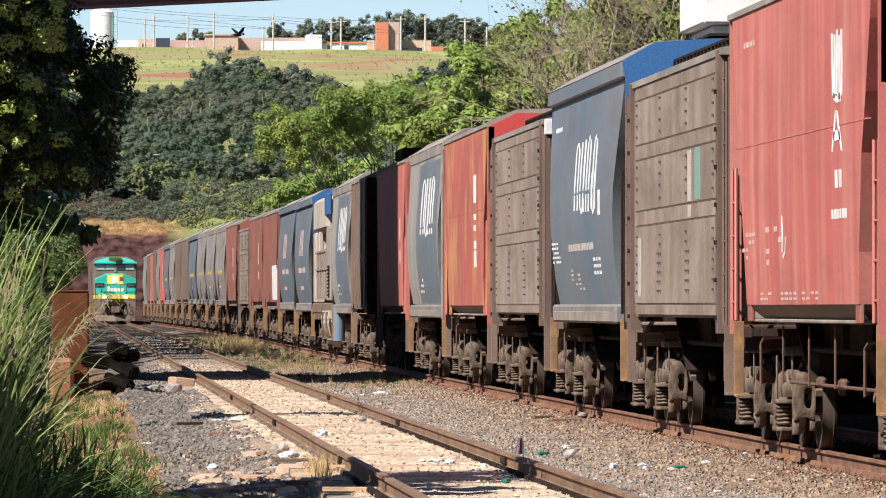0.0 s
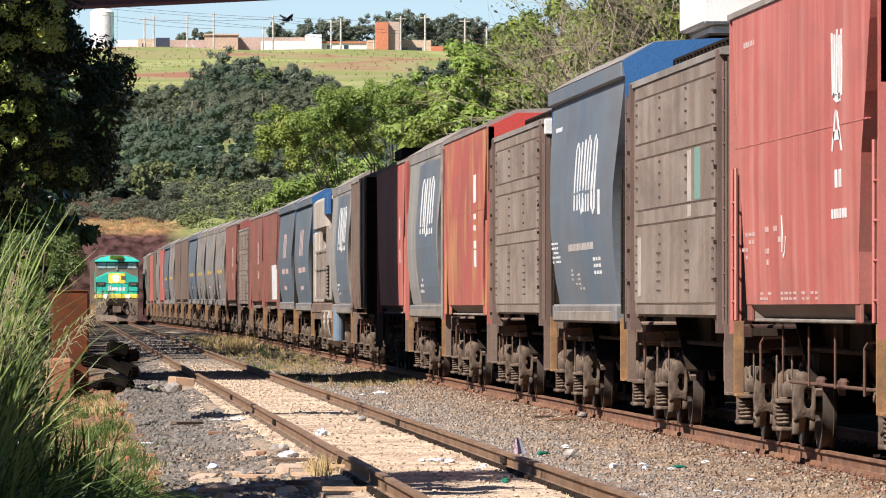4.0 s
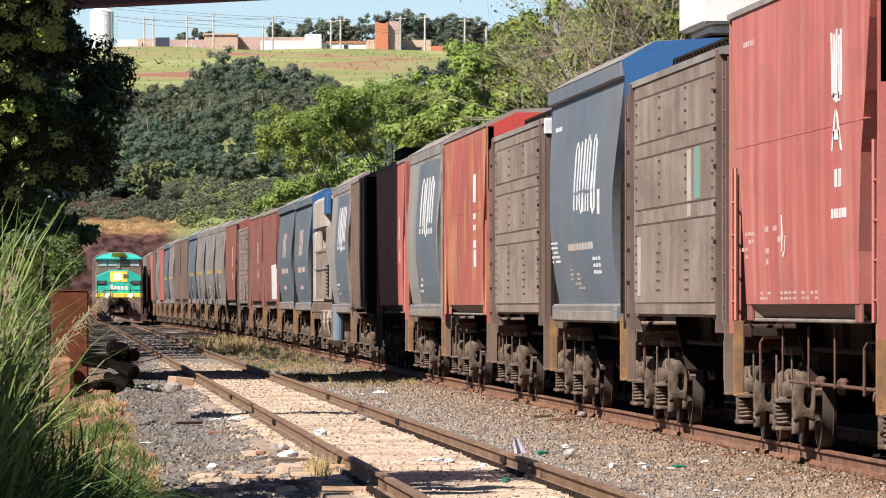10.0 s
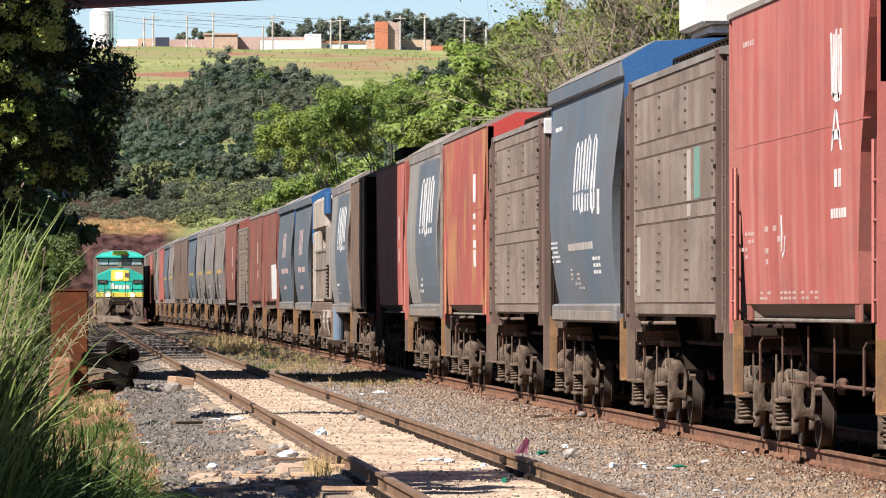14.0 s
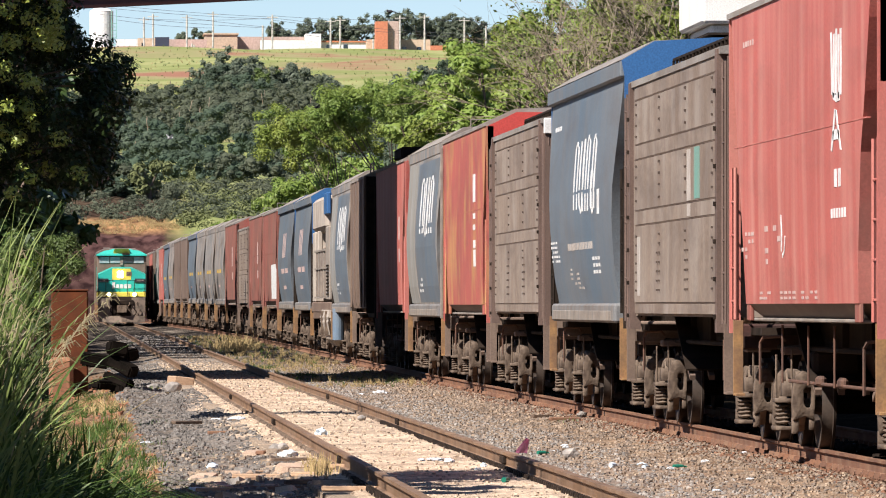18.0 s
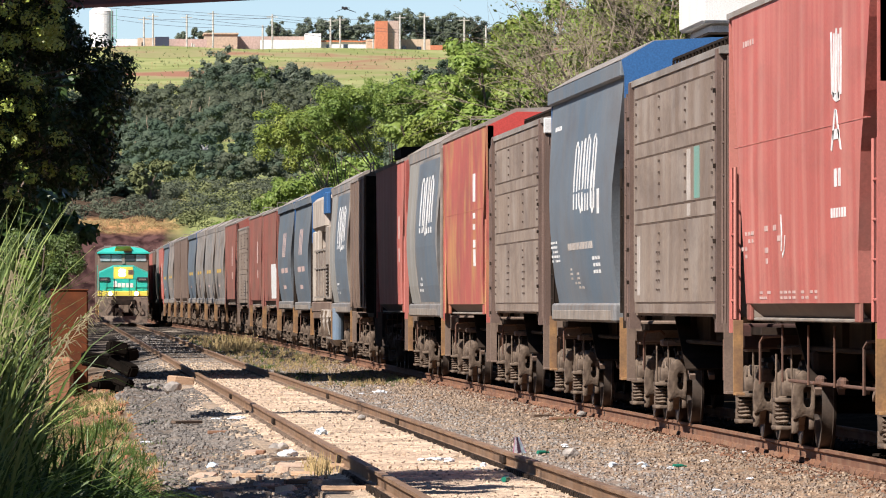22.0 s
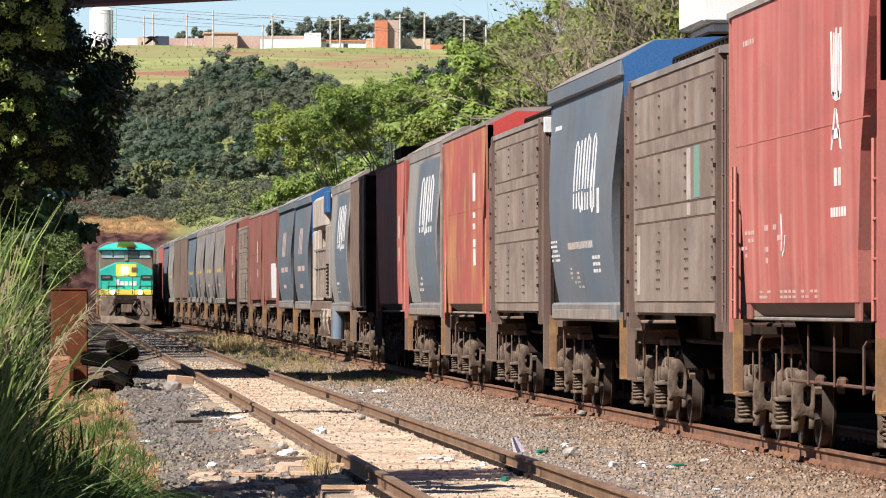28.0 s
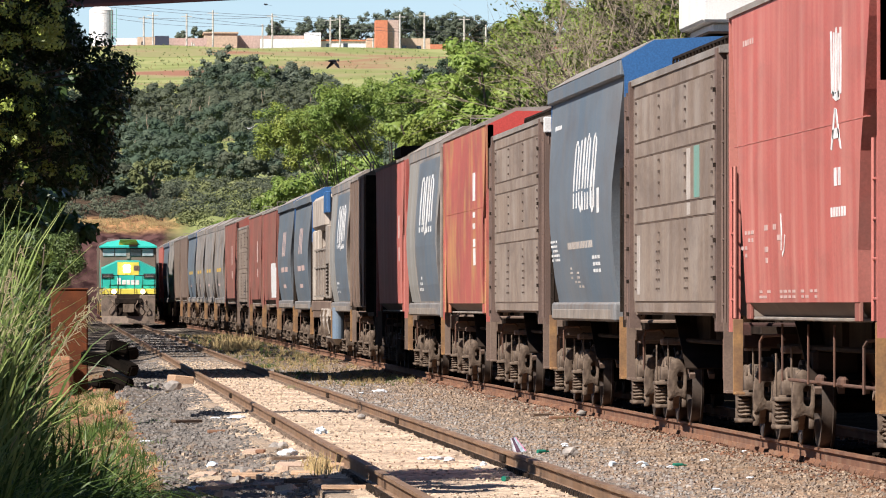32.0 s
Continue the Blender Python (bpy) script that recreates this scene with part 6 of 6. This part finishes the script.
    o = copy_thing(ROW[(k * 5) % 6], pose(x, y, ground_z(x, y), 0, 0, 41 * k))
    o.scale = (0.8, 0.8, 0.50 + 0.05 * (k % 4))


def rusty_box():
    w = new("steel_box")
    tagged(w, "rust-red upright steel box among grass", "steel box")
    boxes("casing", [(-0.46, 0.30, 148, 149, -0.7, 1.80)], M_RUSTBOX, w, bevel=0.03)
    boxes("lid", [(-0.47, 0.31, 147.98, 149.02, 1.80, 1.83)], M_RUSTBOX, w, bevel=0.01)
    boxes("base_block", [(-0.5, 0.0, 147.2, 147.9, -0.7, 0.45)], M_EARTH, w, bevel=0.08)


M_RUSTBOX = mat("rust_red_steel", (0.155, 0.048, 0.018), (0.10, 0.032, 0.014), 0.85, scale=2.5, dirt=(0.05, 0.022, 0.014), dirt_amt=0.7, dirt_scale=(2, 2, 1.2), spec=0.1)
M_EARTH = mat("orange_earth", (0.30, 0.14, 0.075), (0.24, 0.11, 0.06), 0.95, scale=4, bump=0.5)
rusty_box()


def rock(name, x, y, sx, sy, sz, seed, material, label, cat="stone", group="", sink=0.25, zoff=0.0):
    bm = bmesh.new()
    bmesh.ops.create_icosphere(bm, subdivisions=2, radius=1.0)
    for v in bm.verts:
        k = 1 + 0.32 * noise.noise(v.co * 1.3 + Vector((seed * 3.1, 0, 0)))
        v.co = Vector((v.co.x * sx * k, v.co.y * sy * k, v.co.z * sz * k))
    ob = part(name, bm, material)
    ob.matrix_basis = pose(x, y, ground_z(x, y) + sz * (1 - sink) + zoff, 0, 0, seed * 40)
    return tagged(ob, label, cat, group)


M_BLACK = mat("charred_wood", (0.006, 0.005, 0.004), (0.012, 0.009, 0.007), 0.95, scale=6, bump=0.5, spec=0.03)
r = random.Random(77)
for k in range(9):
    bm = bmesh.new()
    l, wd, th = r.uniform(0.34, 0.62), r.uniform(0.18, 0.32), r.uniform(0.14, 0.26)
    bx(bm, -l / 2, l / 2, -wd / 2, wd / 2, 0, th)
    bmesh.ops.bevel(bm, geom=bm.edges[:], offset=0.035, segments=2, affect='EDGES')
    x, y = 0.66 + r.uniform(-0.28, 0.35), 139.5 + r.uniform(-0.6, 0.6)
    ob = part("charred_timber", bm, M_BLACK)
    ob.matrix_basis = pose(x, y, ground_z(x, y) + 0.10 * k - 0.02, r.uniform(-12, 12), r.uniform(-28, 28), r.uniform(0, 180))
    tagged(ob, "charred black timber in a heap beside the track", "timber", "heap of charred timbers")

# dry tufts on the soil between the tracks and on the bench of the cut
def tufts(name, label, count, x0, x1, y0, y1, tall, seed, material):
    r = random.Random(seed)
    vs, fs = [], []
    for k in range(count):
        x, y = r.uniform(x0, x1), r.uniform(y0, y1)
        z = ground_z(x, y) - 0.02
        for q in range(9):
            n = len(vs)
            h = tall * r.uniform(0.5, 1.2)
            ox, oy = r.gauss(0, tall * 0.4), r.gauss(0, tall * 0.4)
            w = tall * 0.05
            vs += [(x - w, y, z), (x + w, y, z), (x + ox, y + oy, z + h)]
            fs.append((n, n + 1, n + 2))
    return tagged(raw(name, vs, fs, material), label, "grass", kind="stuff")


tufts("dry_tufts", "dry straw tufts on the soil between the tracks", 700, 4.7, 7.4, 150, 330, 0.16, 1, M_STRAW)
tufts("weed_tufts", "green weeds on the soil between the tracks", 260, 4.7, 7.2, 150, 330, 0.14, 2, M_GRASS)
tufts("bench_grass", "dry orange grass on the bench of the cut", 900, -3, 9, 610.5, 616.5, 0.28, 3, M_STRAW)
tufts("hill_grass", "rough green grass on the hilltop field", 420, 2, 62, 985, 1186, 0.4, 6, M_LEAFM)
tufts("hill_straw", "dry grass on the hilltop field", 420, 2, 62, 985, 1186, 0.35, 7, M_STRAW)
tufts("edge_weeds", "weeds and dry stalks along the edge of the ballast", 420, -0.5, 0.75, 58, 150, 0.16, 4, M_GRASS)
tufts("edge_straw", "dry stalks along the edge of the ballast", 420, -0.3, 0.9, 58, 150, 0.12, 5, M_STRAW)

# ---------------------------------------------------------------- ballast, debris


def stones(name, label, count, x0, x1, y0, y1, size, seed, material, follow=None, power=1.6, lift=0.3):
    """Loose stones as small uneven eight-vertex lumps, thinning out with distance."""
    r = np.random.default_rng(seed)
    base = np.array([(-1, -1, -1), (1, -1, -1), (1, 1, -1), (-1, 1, -1), (-0.8, -0.8, 1), (0.8, -0.8, 1), (0.8, 0.8, 1), (-0.8, 0.8, 1)], dtype=float)
    quad = np.array([(4, 5, 6, 7), (0, 1, 5, 4), (1, 2, 6, 5), (2, 3, 7, 6), (3, 0, 4, 7)])
    vs = np.zeros((count, 8, 3))
    ys = y0 + (y1 - y0) * r.random(count) ** power
    us = r.random(count)
    for k in range(count):
        y = ys[k]
        x = x0 + (x1 - x0) * us[k] + (follow(y) - follow(y0) if follow else 0)
        s = size * r.uniform(0.5, 1.35) * (1 + (y - 55) / 260)
        p = base * (1 + 0.35 * r.normal(size=(8, 3)).clip(-1, 1)) * np.array([s, s, s * r.uniform(0.5, 0.85)])
        a = r.uniform(0, 6.28)
        c, d = math.cos(a), math.sin(a)
        q = p.copy()
        q[:, 0], q[:, 1] = p[:, 0] * c - p[:, 1] * d, p[:, 0] * d + p[:, 1] * c
        vs[k] = q + np.array([x, y, ground_z(x, y) + s * lift])
    fs = (quad[None] + (np.arange(count) * 8)[:, None, None]).reshape(-1, 4)
    return tagged(raw(name, vs.reshape(-1, 3).tolist(), fs.tolist(), material), label, "ballast", kind="stuff")


M_STONE_G = mat("grey_ballast_stone", (0.29, 0.26, 0.23), (0.16, 0.145, 0.13), 0.9, scale=6, fine=60, bump=0.3, vary=0.5)
M_STONE_S = mat("sandy_stone", (0.50, 0.39, 0.28), (0.40, 0.31, 0.22), 0.9, scale=6, fine=60, bump=0.3, vary=0.4)
stones("brown_ballast", "brown-grey ballast stones between the tracks", 31000, 5.3, 7.6, 50, 200, 0.0132, 1, M_STONE, power=1.35, lift=0.25)
stones("rusty_ballast", "rust-stained ballast beside the train track", 4500, 7.2, 7.76, 52, 200, 0.013, 12, M_RUST, power=1.3, lift=0.2)
stones("blue_grey_ballast", "blue-grey ballast stones beside the free track", 14000, 4.5, 6.4, 50, 190, 0.0128, 11, M_STONE_G, power=1.35, lift=0.25)
stones("grey_ballast", "grey ballast stones beside the sandy track", 20000, 0.85, 2.3, 50, 200, 0.0135, 2, M_STONE_G, power=1.4, lift=0.25)
stones("sandy_pebbles", "pale pebbles in the sand of the track", 3200, 1.9, 5.0, 50, 200, 0.014, 3, M_STONE_S, power=1.3, lift=0.1)
# near-black stones carry the shade below the wagons in their colour
stones("dark_ballast", "ballast under the wagons in a shade-dark colour", 2500, 7.95, 10.2, 55, 160, 0.03, 4, M_IRON)
stones("soil_lumps", "reddish soil lumps along the edge of the grass", 1100, -0.1, 0.95, 52, 180, 0.022, 7, M_EARTH)
stones("bed_ballast", "dark ballast in the bed of the free track", 4000, 1.9, 5.2, 165, 330, 0.013, 6, M_STONE_G, power=1.0, lift=-0.2)
stones("track_pebbles", "dark pebbles in the sand of the track", 2600, 2.3, 4.6, 50, 190, 0.011, 5, M_STONE, power=1.3, lift=0.1)

stones("slab_rubble", "broken tan and grey rubble beside the rail", 260, 1.05, 2.35, 64, 82, 0.020, 8, M_STONE_S, power=1.0, lift=0.2)
stones("dark_rubble", "dark clods among the rubble beside the rail", 420, 1.0, 2.4, 62, 84, 0.024, 9, M_STONE, power=1.0, lift=0.15)
stones("ballast_lumps", "larger grey lumps on the heaps of ballast", 700, 0.8, 2.0, 70, 150, 0.022, 10, M_STONE_G, power=1.2, lift=0.25)
M_PLANK = mat("splintered_plank", (0.45, 0.30, 0.19), (0.34, 0.22, 0.14), 0.85, scale=4, stretch=(1, 8, 8), bump=0.4)
M_PLANKD = mat("dark_weathered_plank", (0.15, 0.10, 0.07), (0.10, 0.07, 0.05), 0.9, scale=4, stretch=(1, 8, 8), bump=0.4)
M_BAG = mat("crumpled_white_plastic", (0.78, 0.79, 0.80), (0.66, 0.68, 0.70), 0.4, scale=8, bump=0.3, translucent=0.2)
M_PINK2 = mat("pink_printed_wrapper", (0.85, 0.30, 0.50), (0.80, 0.45, 0.60), 0.4, scale=9, bump=0.1)
M_DARKW = mat("dark_printed_wrapper", (0.10, 0.06, 0.10), (0.2, 0.1, 0.15), 0.4, scale=9, bump=0.1)
M_GREENB = mat("green_bottle_plastic", (0.02, 0.18, 0.12), None, 0.25, scale=5, bump=0)
M_SKYB = mat("pale_blue_plastic", (0.45, 0.58, 0.68), (0.6, 0.66, 0.7), 0.35, scale=8, bump=0.2)


def plank(x, y, l, wd, th, turn, material, label, tip=0.0):
    bm = bmesh.new()
    bx(bm, -l / 2, l / 2, -wd / 2, wd / 2, 0, th)
    bmesh.ops.bevel(bm, geom=bm.edges[:], offset=min(th, wd) * 0.18, segments=1, affect='EDGES')
    ob = part("plank", bm, material)
    ob.matrix_basis = pose(x, y, ground_z(x, y) + 0.005, 0, tip, turn)
    return tagged(ob, label, "plank", "scattered planks")


def litter(name, x, y, sx, sy, sz, seed, material, label, turn=0.0):
    bm = bmesh.new()
    bmesh.ops.create_icosphere(bm, subdivisions=3, radius=1.0)
    for v in bm.verts:
        k = 1 + 0.5 * noise.noise(v.co * 2.2 + Vector((seed * 2.7, 0, 0)))
        v.co = Vector((v.co.x * sx * k, v.co.y * sy * k, max(-0.4 * sz, v.co.z * sz * k)))
    ob = part(name, bm, material)
    ob.matrix_basis = pose(x, y, ground_z(x, y) + 0.4 * sz, 0, 0, turn)
    return tagged(ob, label, "litter", "scattered litter")


def bottle(x, y, turn, material, label, l=0.16, r=0.024):
    bm = bmesh.new()
    for a, b, ra, rb in ((0, l * 0.65, r, r), (l * 0.65, l * 0.85, r, r * 0.4), (l * 0.85, l, r * 0.4, r * 0.4)):
        rod(bm, (a - l / 2, 0, 0), (b - l / 2, 0, 0), ra, 12, rb)
    ob = part("plastic_bottle", bm, material)
    ob.matrix_basis = pose(x, y, ground_z(x, y) + r, 0, 0, turn)
    return tagged(ob, label, "bottle", "scattered litter")


def spot(px, py, z=-0.2):
    """Place on the ground from a bearing and a depression, both in lens units."""
    for _ in range(4):
        y = F * (1.5 - z) / (py - 541)
        z = ground_z((px - 130) / F * y, y)
    return (px - 130) / F * y, y


for k, (px, py, l, turn, m) in enumerate(((305, 680, 0.5, 20, 1), (390, 768, 0.34, 5, 2), (420, 845, 0.55, 25, 1), (455, 832, 0.5, -15, 1), (480, 850, 0.6, 18, 1), (520, 815, 0.45, 8, 0), (590, 830, 0.4, -30, 1),
                                      (560, 858, 0.6, 12, 0), (400, 870, 0.6, 30, 1), (500, 872, 0.7, 14, 2), (620, 870, 0.5, -20, 1), (1000, 745, 0.45, 12, 2), (960, 740, 0.35, 25, 0), (330, 760, 0.5, 40, 0),
                                      (470, 806, 0.3, 60, 2), (545, 842, 0.35, -40, 1))):
    x, y = spot(px, py)
    plank(x, y, l, 0.11, 0.045, turn, (M_PLANKD, M_PLANK, M_RUST)[m], ("dark weathered plank on the ballast", "splintered pale plank on the ballast", "rusty iron piece on the ballast")[m])


def slab(x, y, size, th, seed, material, label, tip=0.0, roll=0.0):
    """Broken flat piece with an uneven outline."""
    q = random.Random(seed)
    n = q.randint(5, 8)
    ring = []
    for k in range(n):
        a = 6.283 * (k + q.uniform(-0.25, 0.25)) / n
        ring.append((math.cos(a) * size * q.uniform(0.55, 1.1), math.sin(a) * size * q.uniform(0.8, 1.7)))
    bm = bmesh.new()
    lo = [bm.verts.new((u, v, 0)) for u, v in ring]
    hi = [bm.verts.new((u * 0.94, v * 0.94, th * q.uniform(0.8, 1.15))) for u, v in ring]
    bm.faces.new(lo[::-1])
    bm.faces.new(hi)
    for k in range(n):
        bm.faces.new((lo[k], lo[(k + 1) % n], hi[(k + 1) % n], hi[k]))
    ob = part("slab", bm, material)
    ob.matrix_basis = pose(x, y, ground_z(x, y) - 0.01, tip, roll, q.uniform(0, 360))
    return tagged(ob, label, "slab", "broken slabs")


M_SLAB = mat("pinkish_broken_slab", (0.44, 0.32, 0.23), (0.32, 0.23, 0.17), 0.9, scale=5, fine=50, bump=0.5, vary=0.3)
r = random.Random(91)
for k in range(30):
    px = r.uniform(335, 640)
    py = r.uniform(800, 868) if px > 430 else r.uniform(835, 880)
    if px > 440 + (py - 800) * 2.7:
        continue
    x, y = spot(px, py)
    slab(x, y, r.uniform(0.07, 0.2), r.uniform(0.03, 0.08), 300 + k, (M_SLAB, M_SLAB, M_STONE_S, M_SLAB, M_STONE_G)[k % 5],
         ("broken pinkish slab lying on the ballast", "broken pinkish slab lying on the ballast", "flat sandy slab on the ballast", "broken pinkish slab lying on the ballast", "flat grey stone slab on the ballast")[k % 5],
         r.uniform(2, 12), r.uniform(-10, 10))
x, y = spot(318, 684)
ob = boxes("sleeper_end", [(-0.21, 0.21, -0.3, 0.3, -0.05, 0.25)], M_PLANK, None, bevel=0.02)
ob.matrix_basis = pose(x, y, ground_z(x, y), 0, 6, 14)
tagged(ob, "pale orange sawn sleeper end beside the rail", "timber")
for k, (px, py, a, b, c, m) in enumerate(((672, 697, 0.14, 0.1, 0.05, 0), (420, 742, 0.12, 0.12, 0.03, 0), (385, 743, 0.1, 0.1, 0.02, 0), (568, 770, 0.07, 0.1, 0.06, 3), (510, 808, 0.10, 0.2, 0.05, 0), (262, 786, 0.1, 0.15, 0.025, 0),
                                          (376, 830, 0.06, 0.1, 0.04, 3), (345, 862, 0.1, 0.12, 0.03, 0), (770, 815, 0.09, 0.3, 0.02, 0), (795, 818, 0.05, 0.1, 0.03, 0), (856, 826, 0.03, 0.05, 0.03, 3), (845, 833, 0.03, 0.04, 0.02, 0),
                                          (745, 816, 0.04, 0.06, 0.02, 3), (985, 800, 0.07, 0.1, 0.02, 0), (1000, 795, 0.05, 0.05, 0.03, 0), (1085, 822, 0.04, 0.05, 0.02, 0), (1137, 826, 0.05, 0.05, 0.02, 3), (1188, 838, 0.04, 0.05, 0.02, 0),
                                          (1320, 804, 0.03, 0.05, 0.02, 0), (1250, 820, 0.05, 0.05, 0.02, 0), (1330, 858, 0.04, 0.05, 0.02, 0), (1270, 872, 0.05, 0.05, 0.02, 3), (700, 712, 0.06, 0.1, 0.02, 0), (640, 700, 0.05, 0.1, 0.02, 0))):
    x, y = spot(px, py)
    litter("plastic_scrap", x, y, a, b, c, k, M_BAG if m == 0 else M_SKYB, ("crumpled white plastic scrap on stones", "crumpled pale blue plastic on stones")[m > 0])
for px, py, m in ((962, 808, 0), (1205, 827, 0), (897, 855, 0), (1088, 828, 1), (1145, 830, 1)):
    x, y = spot(px, py)
    bottle(x, y, 20 + px % 50, M_GREENB if m == 0 else M_SKYB, ("flattened green bottle on the ballast", "clear plastic bottle on the ballast")[m])
for k, (px, py, s) in enumerate(((487, 800, 0.07), (500, 797, 0.06), (1010, 818, 0.08), (305, 700, 0.15), (270, 700, 0.12), (640, 745, 0.06), (1030, 740, 0.07))):
    x, y = spot(px, py)
    rock("stone", x, y, s, s * 1.2, s * 0.8, k + 4, M_STONE_G if k < 7 else M_EARTH, "rough grey stone beside the rail" if k < 7 else "lump of orange earth beside the grass", "stone", "larger stones")

for k, (px, py, n, tall) in enumerate(((262, 690, 90, 0.2), (282, 752, 80, 0.16), (330, 800, 70, 0.14), (255, 835, 120, 0.25), (520, 690, 80, 0.16), (1245, 655, 60, 0.16), (1010, 745, 40, 0.14))):
    x, y = spot(px, py)
    grass_clump("low_grass", x, y, n, 170 + k, 0.9, tall, 0.10, M_GRASS if k % 4 else M_GRASSL, "small tuft of grass on the ballast", 0.0)
x, y = spot(566, 836)
grass_clump("dry_tuft", x, y, 200, 91, 0.5, 0.27, 0.06, M_STRAW, "dry straw tuft beside the rail", 0.0)
# standing wrapper that flutters
FLAG = new("wrapper")
tagged(FLAG, "striped plastic wrapper standing among the stones", "litter", "scattered litter")
for name, m, a, b, side in (("white_panel", M_BAG, -0.075, -0.03, -0.006), ("dark_panel", M_DARKW, -0.03, 0.02, -0.006), ("blue_panel", M_SKYB, 0.02, 0.07, -0.006), ("pink_back", M_PINK2, -0.085, 0.08, 0.006)):
    bm = bmesh.new()
    g = [[bm.verts.new(((a + (b - a) * i / 3) * (1 - 0.16 * j) - 0.006 * j, side + 0.012 * math.sin(22 * (a + (b - a) * i / 3)), 0.050 * j)) for i in range(4)] for j in range(5)]
    for j in range(4):
        for i in range(3):
            bm.faces.new((g[j][i], g[j][i + 1], g[j + 1][i + 1], g[j + 1][i]))
    bmesh.ops.solidify(bm, geom=bm.faces[:], thickness=0.004)
    part(name, bm, m, FLAG)
FLAG_AT = spot(921, 802)

# ---------------------------------------------------------------- birds
M_BIRD = mat("dark_feathers", (0.03, 0.028, 0.03), None, 0.8, scale=8, bump=0)
M_BIRDW = mat("pale_feathers", (0.55, 0.55, 0.55), None, 0.8, scale=8, bump=0)


def bird(material, label, size=1.0):
    w = new("bird")
    tagged(w, label, "bird", "flying birds")
    bm = bmesh.new()
    bmesh.ops.create_icosphere(bm, subdivisions=2, radius=1.0)
    for v in bm.verts:
        v.co = Vector((v.co.x * 0.13 * (1 - 0.25 * v.co.x), v.co.y * 0.035, v.co.z * 0.04))
    part("body", bm, material, w)
    bm = bmesh.new()
    bmesh.ops.create_icosphere(bm, subdivisions=1, radius=0.035, matrix=Matrix.Translation((0.14, 0, 0.02)))
    part("head", bm, material, w)
    boxes("tail", [(-0.22, -0.1, -0.03, 0.03, -0.006, 0.006)], material, w)
    wings = []
    for s in (-1, 1):
        bm = bmesh.new()
        pts = [(0.06, 0.0), (0.07, s * 0.14), (0.0, s * 0.30), (-0.05, s * 0.26), (-0.06, 0.0)]
        vv = [bm.verts.new((x, y, 0.0)) for x, y in pts]
        face = bm.faces.new(vv)
        bmesh.ops.solidify(bm, geom=[face], thickness=0.008)
        wings.append(part("wing", bm, material, w))
    for ob in w.children:
        ob.data.transform(Matrix.Scale(size, 4))
    return w, wings


BIRDS = [bird(M_BIRDW, "pale bird gliding before the wooded hill"), bird(M_BIRD, "dark bird flying over the wagons"), bird(M_BIRD, "dark bird flying before the hilltop houses", 1.8)]


def motions():
    rows = []
    for k in range(17):
        t = 2.0 * k
        y = 529.0 - 4.03 * t
        rows.append((t, on_line(free_x, y)))
    walk(LOCO, rows)
    for k, wagon in enumerate(HAULED):
        walk(wagon, [(2.0 * q, on_line(free_x, 529.0 - 8.06 * q + 28.2 + 15.5 * k)) for q in range(17)])
    # the grass sways in light wind
    for k, g in enumerate(GRASS):
        base = g.matrix_basis.copy()
        walk(g, [(0.8 * q, base @ pose(0, 0, 0, 0, 0.7 * math.sin(0.8 * q * 1.7 + k) + 0.5 * math.sin(0.8 * q * 0.63 + 2 * k), 0)) for q in range(41)])
    # the wrapper turns in gusts
    fx, fy = FLAG_AT
    fz = ground_z(fx, fy)
    walk(FLAG, [(t, pose(fx, fy, fz, 0, lean, turn)) for t, lean, turn in (
        (0.0, 6, 20), (2.5, 4, 24), (5.5, -12, -35), (9.0, -14, -40), (11.8, -10, -35), (12.3, 0, 45), (12.7, -8, 120), (13.1, -16, 195), (17.0, -20, 200), (21.0, -17, 196), (21.4, -8, 120), (21.8, 0, 45), (22.2, -8, -20),
        (24.0, -16, -30), (28.0, -20, -36), (32.0, -22, -34))])
    # birds: bearing and height in lens units, 300 m away
    ways = (((0, 275, 273), (3, 330, 262), (6, 410, 257), (9, 465, 278), (11, 410, 262), (13, 335, 258), (18, 300, 245), (24, 420, 272), (28, 500, 250), (32, 440, 230)),
            ((0, 610, 150), (6, 490, 255), (10, 280, 112), (14, 380, 150), (18, 560, 190), (24, 684, 234), (25, 695, 183), (27, 640, 120), (30.5, 525, 24), (32, 470, 10)),
            ((0, 420, 60), (6, 560, 30), (12, 700, 40), (18, 690, 20), (23, 602, 15), (24, 640, 150), (24.5, 550, 172), (25, 383, 127), (25.4, 272, 88), (27, 230, 60), (31, 550, 117), (32, 590, 110)))
    for k, (b, wings) in enumerate(BIRDS):
        rows = []
        for i, (t, px, py) in enumerate(ways[k]):
            nx = ways[k][min(i + 1, len(ways[k]) - 1)][1] - ways[k][max(i - 1, 0)][1]
            rows.append((t, pose((px - 130) / F * 300, 300, 1.5 + (541 - py) / F * 300, 0, 0, 35 if nx > 0 else 110)))
        walk(b, rows)
        for s, wing in zip((-1, 1), wings):
            walk(wing, [(0.2 * q, pose(0, 0, 0, s * 38 * math.sin(q * 1.9 + k), 0, 0)) for q in range(161)])


motions()
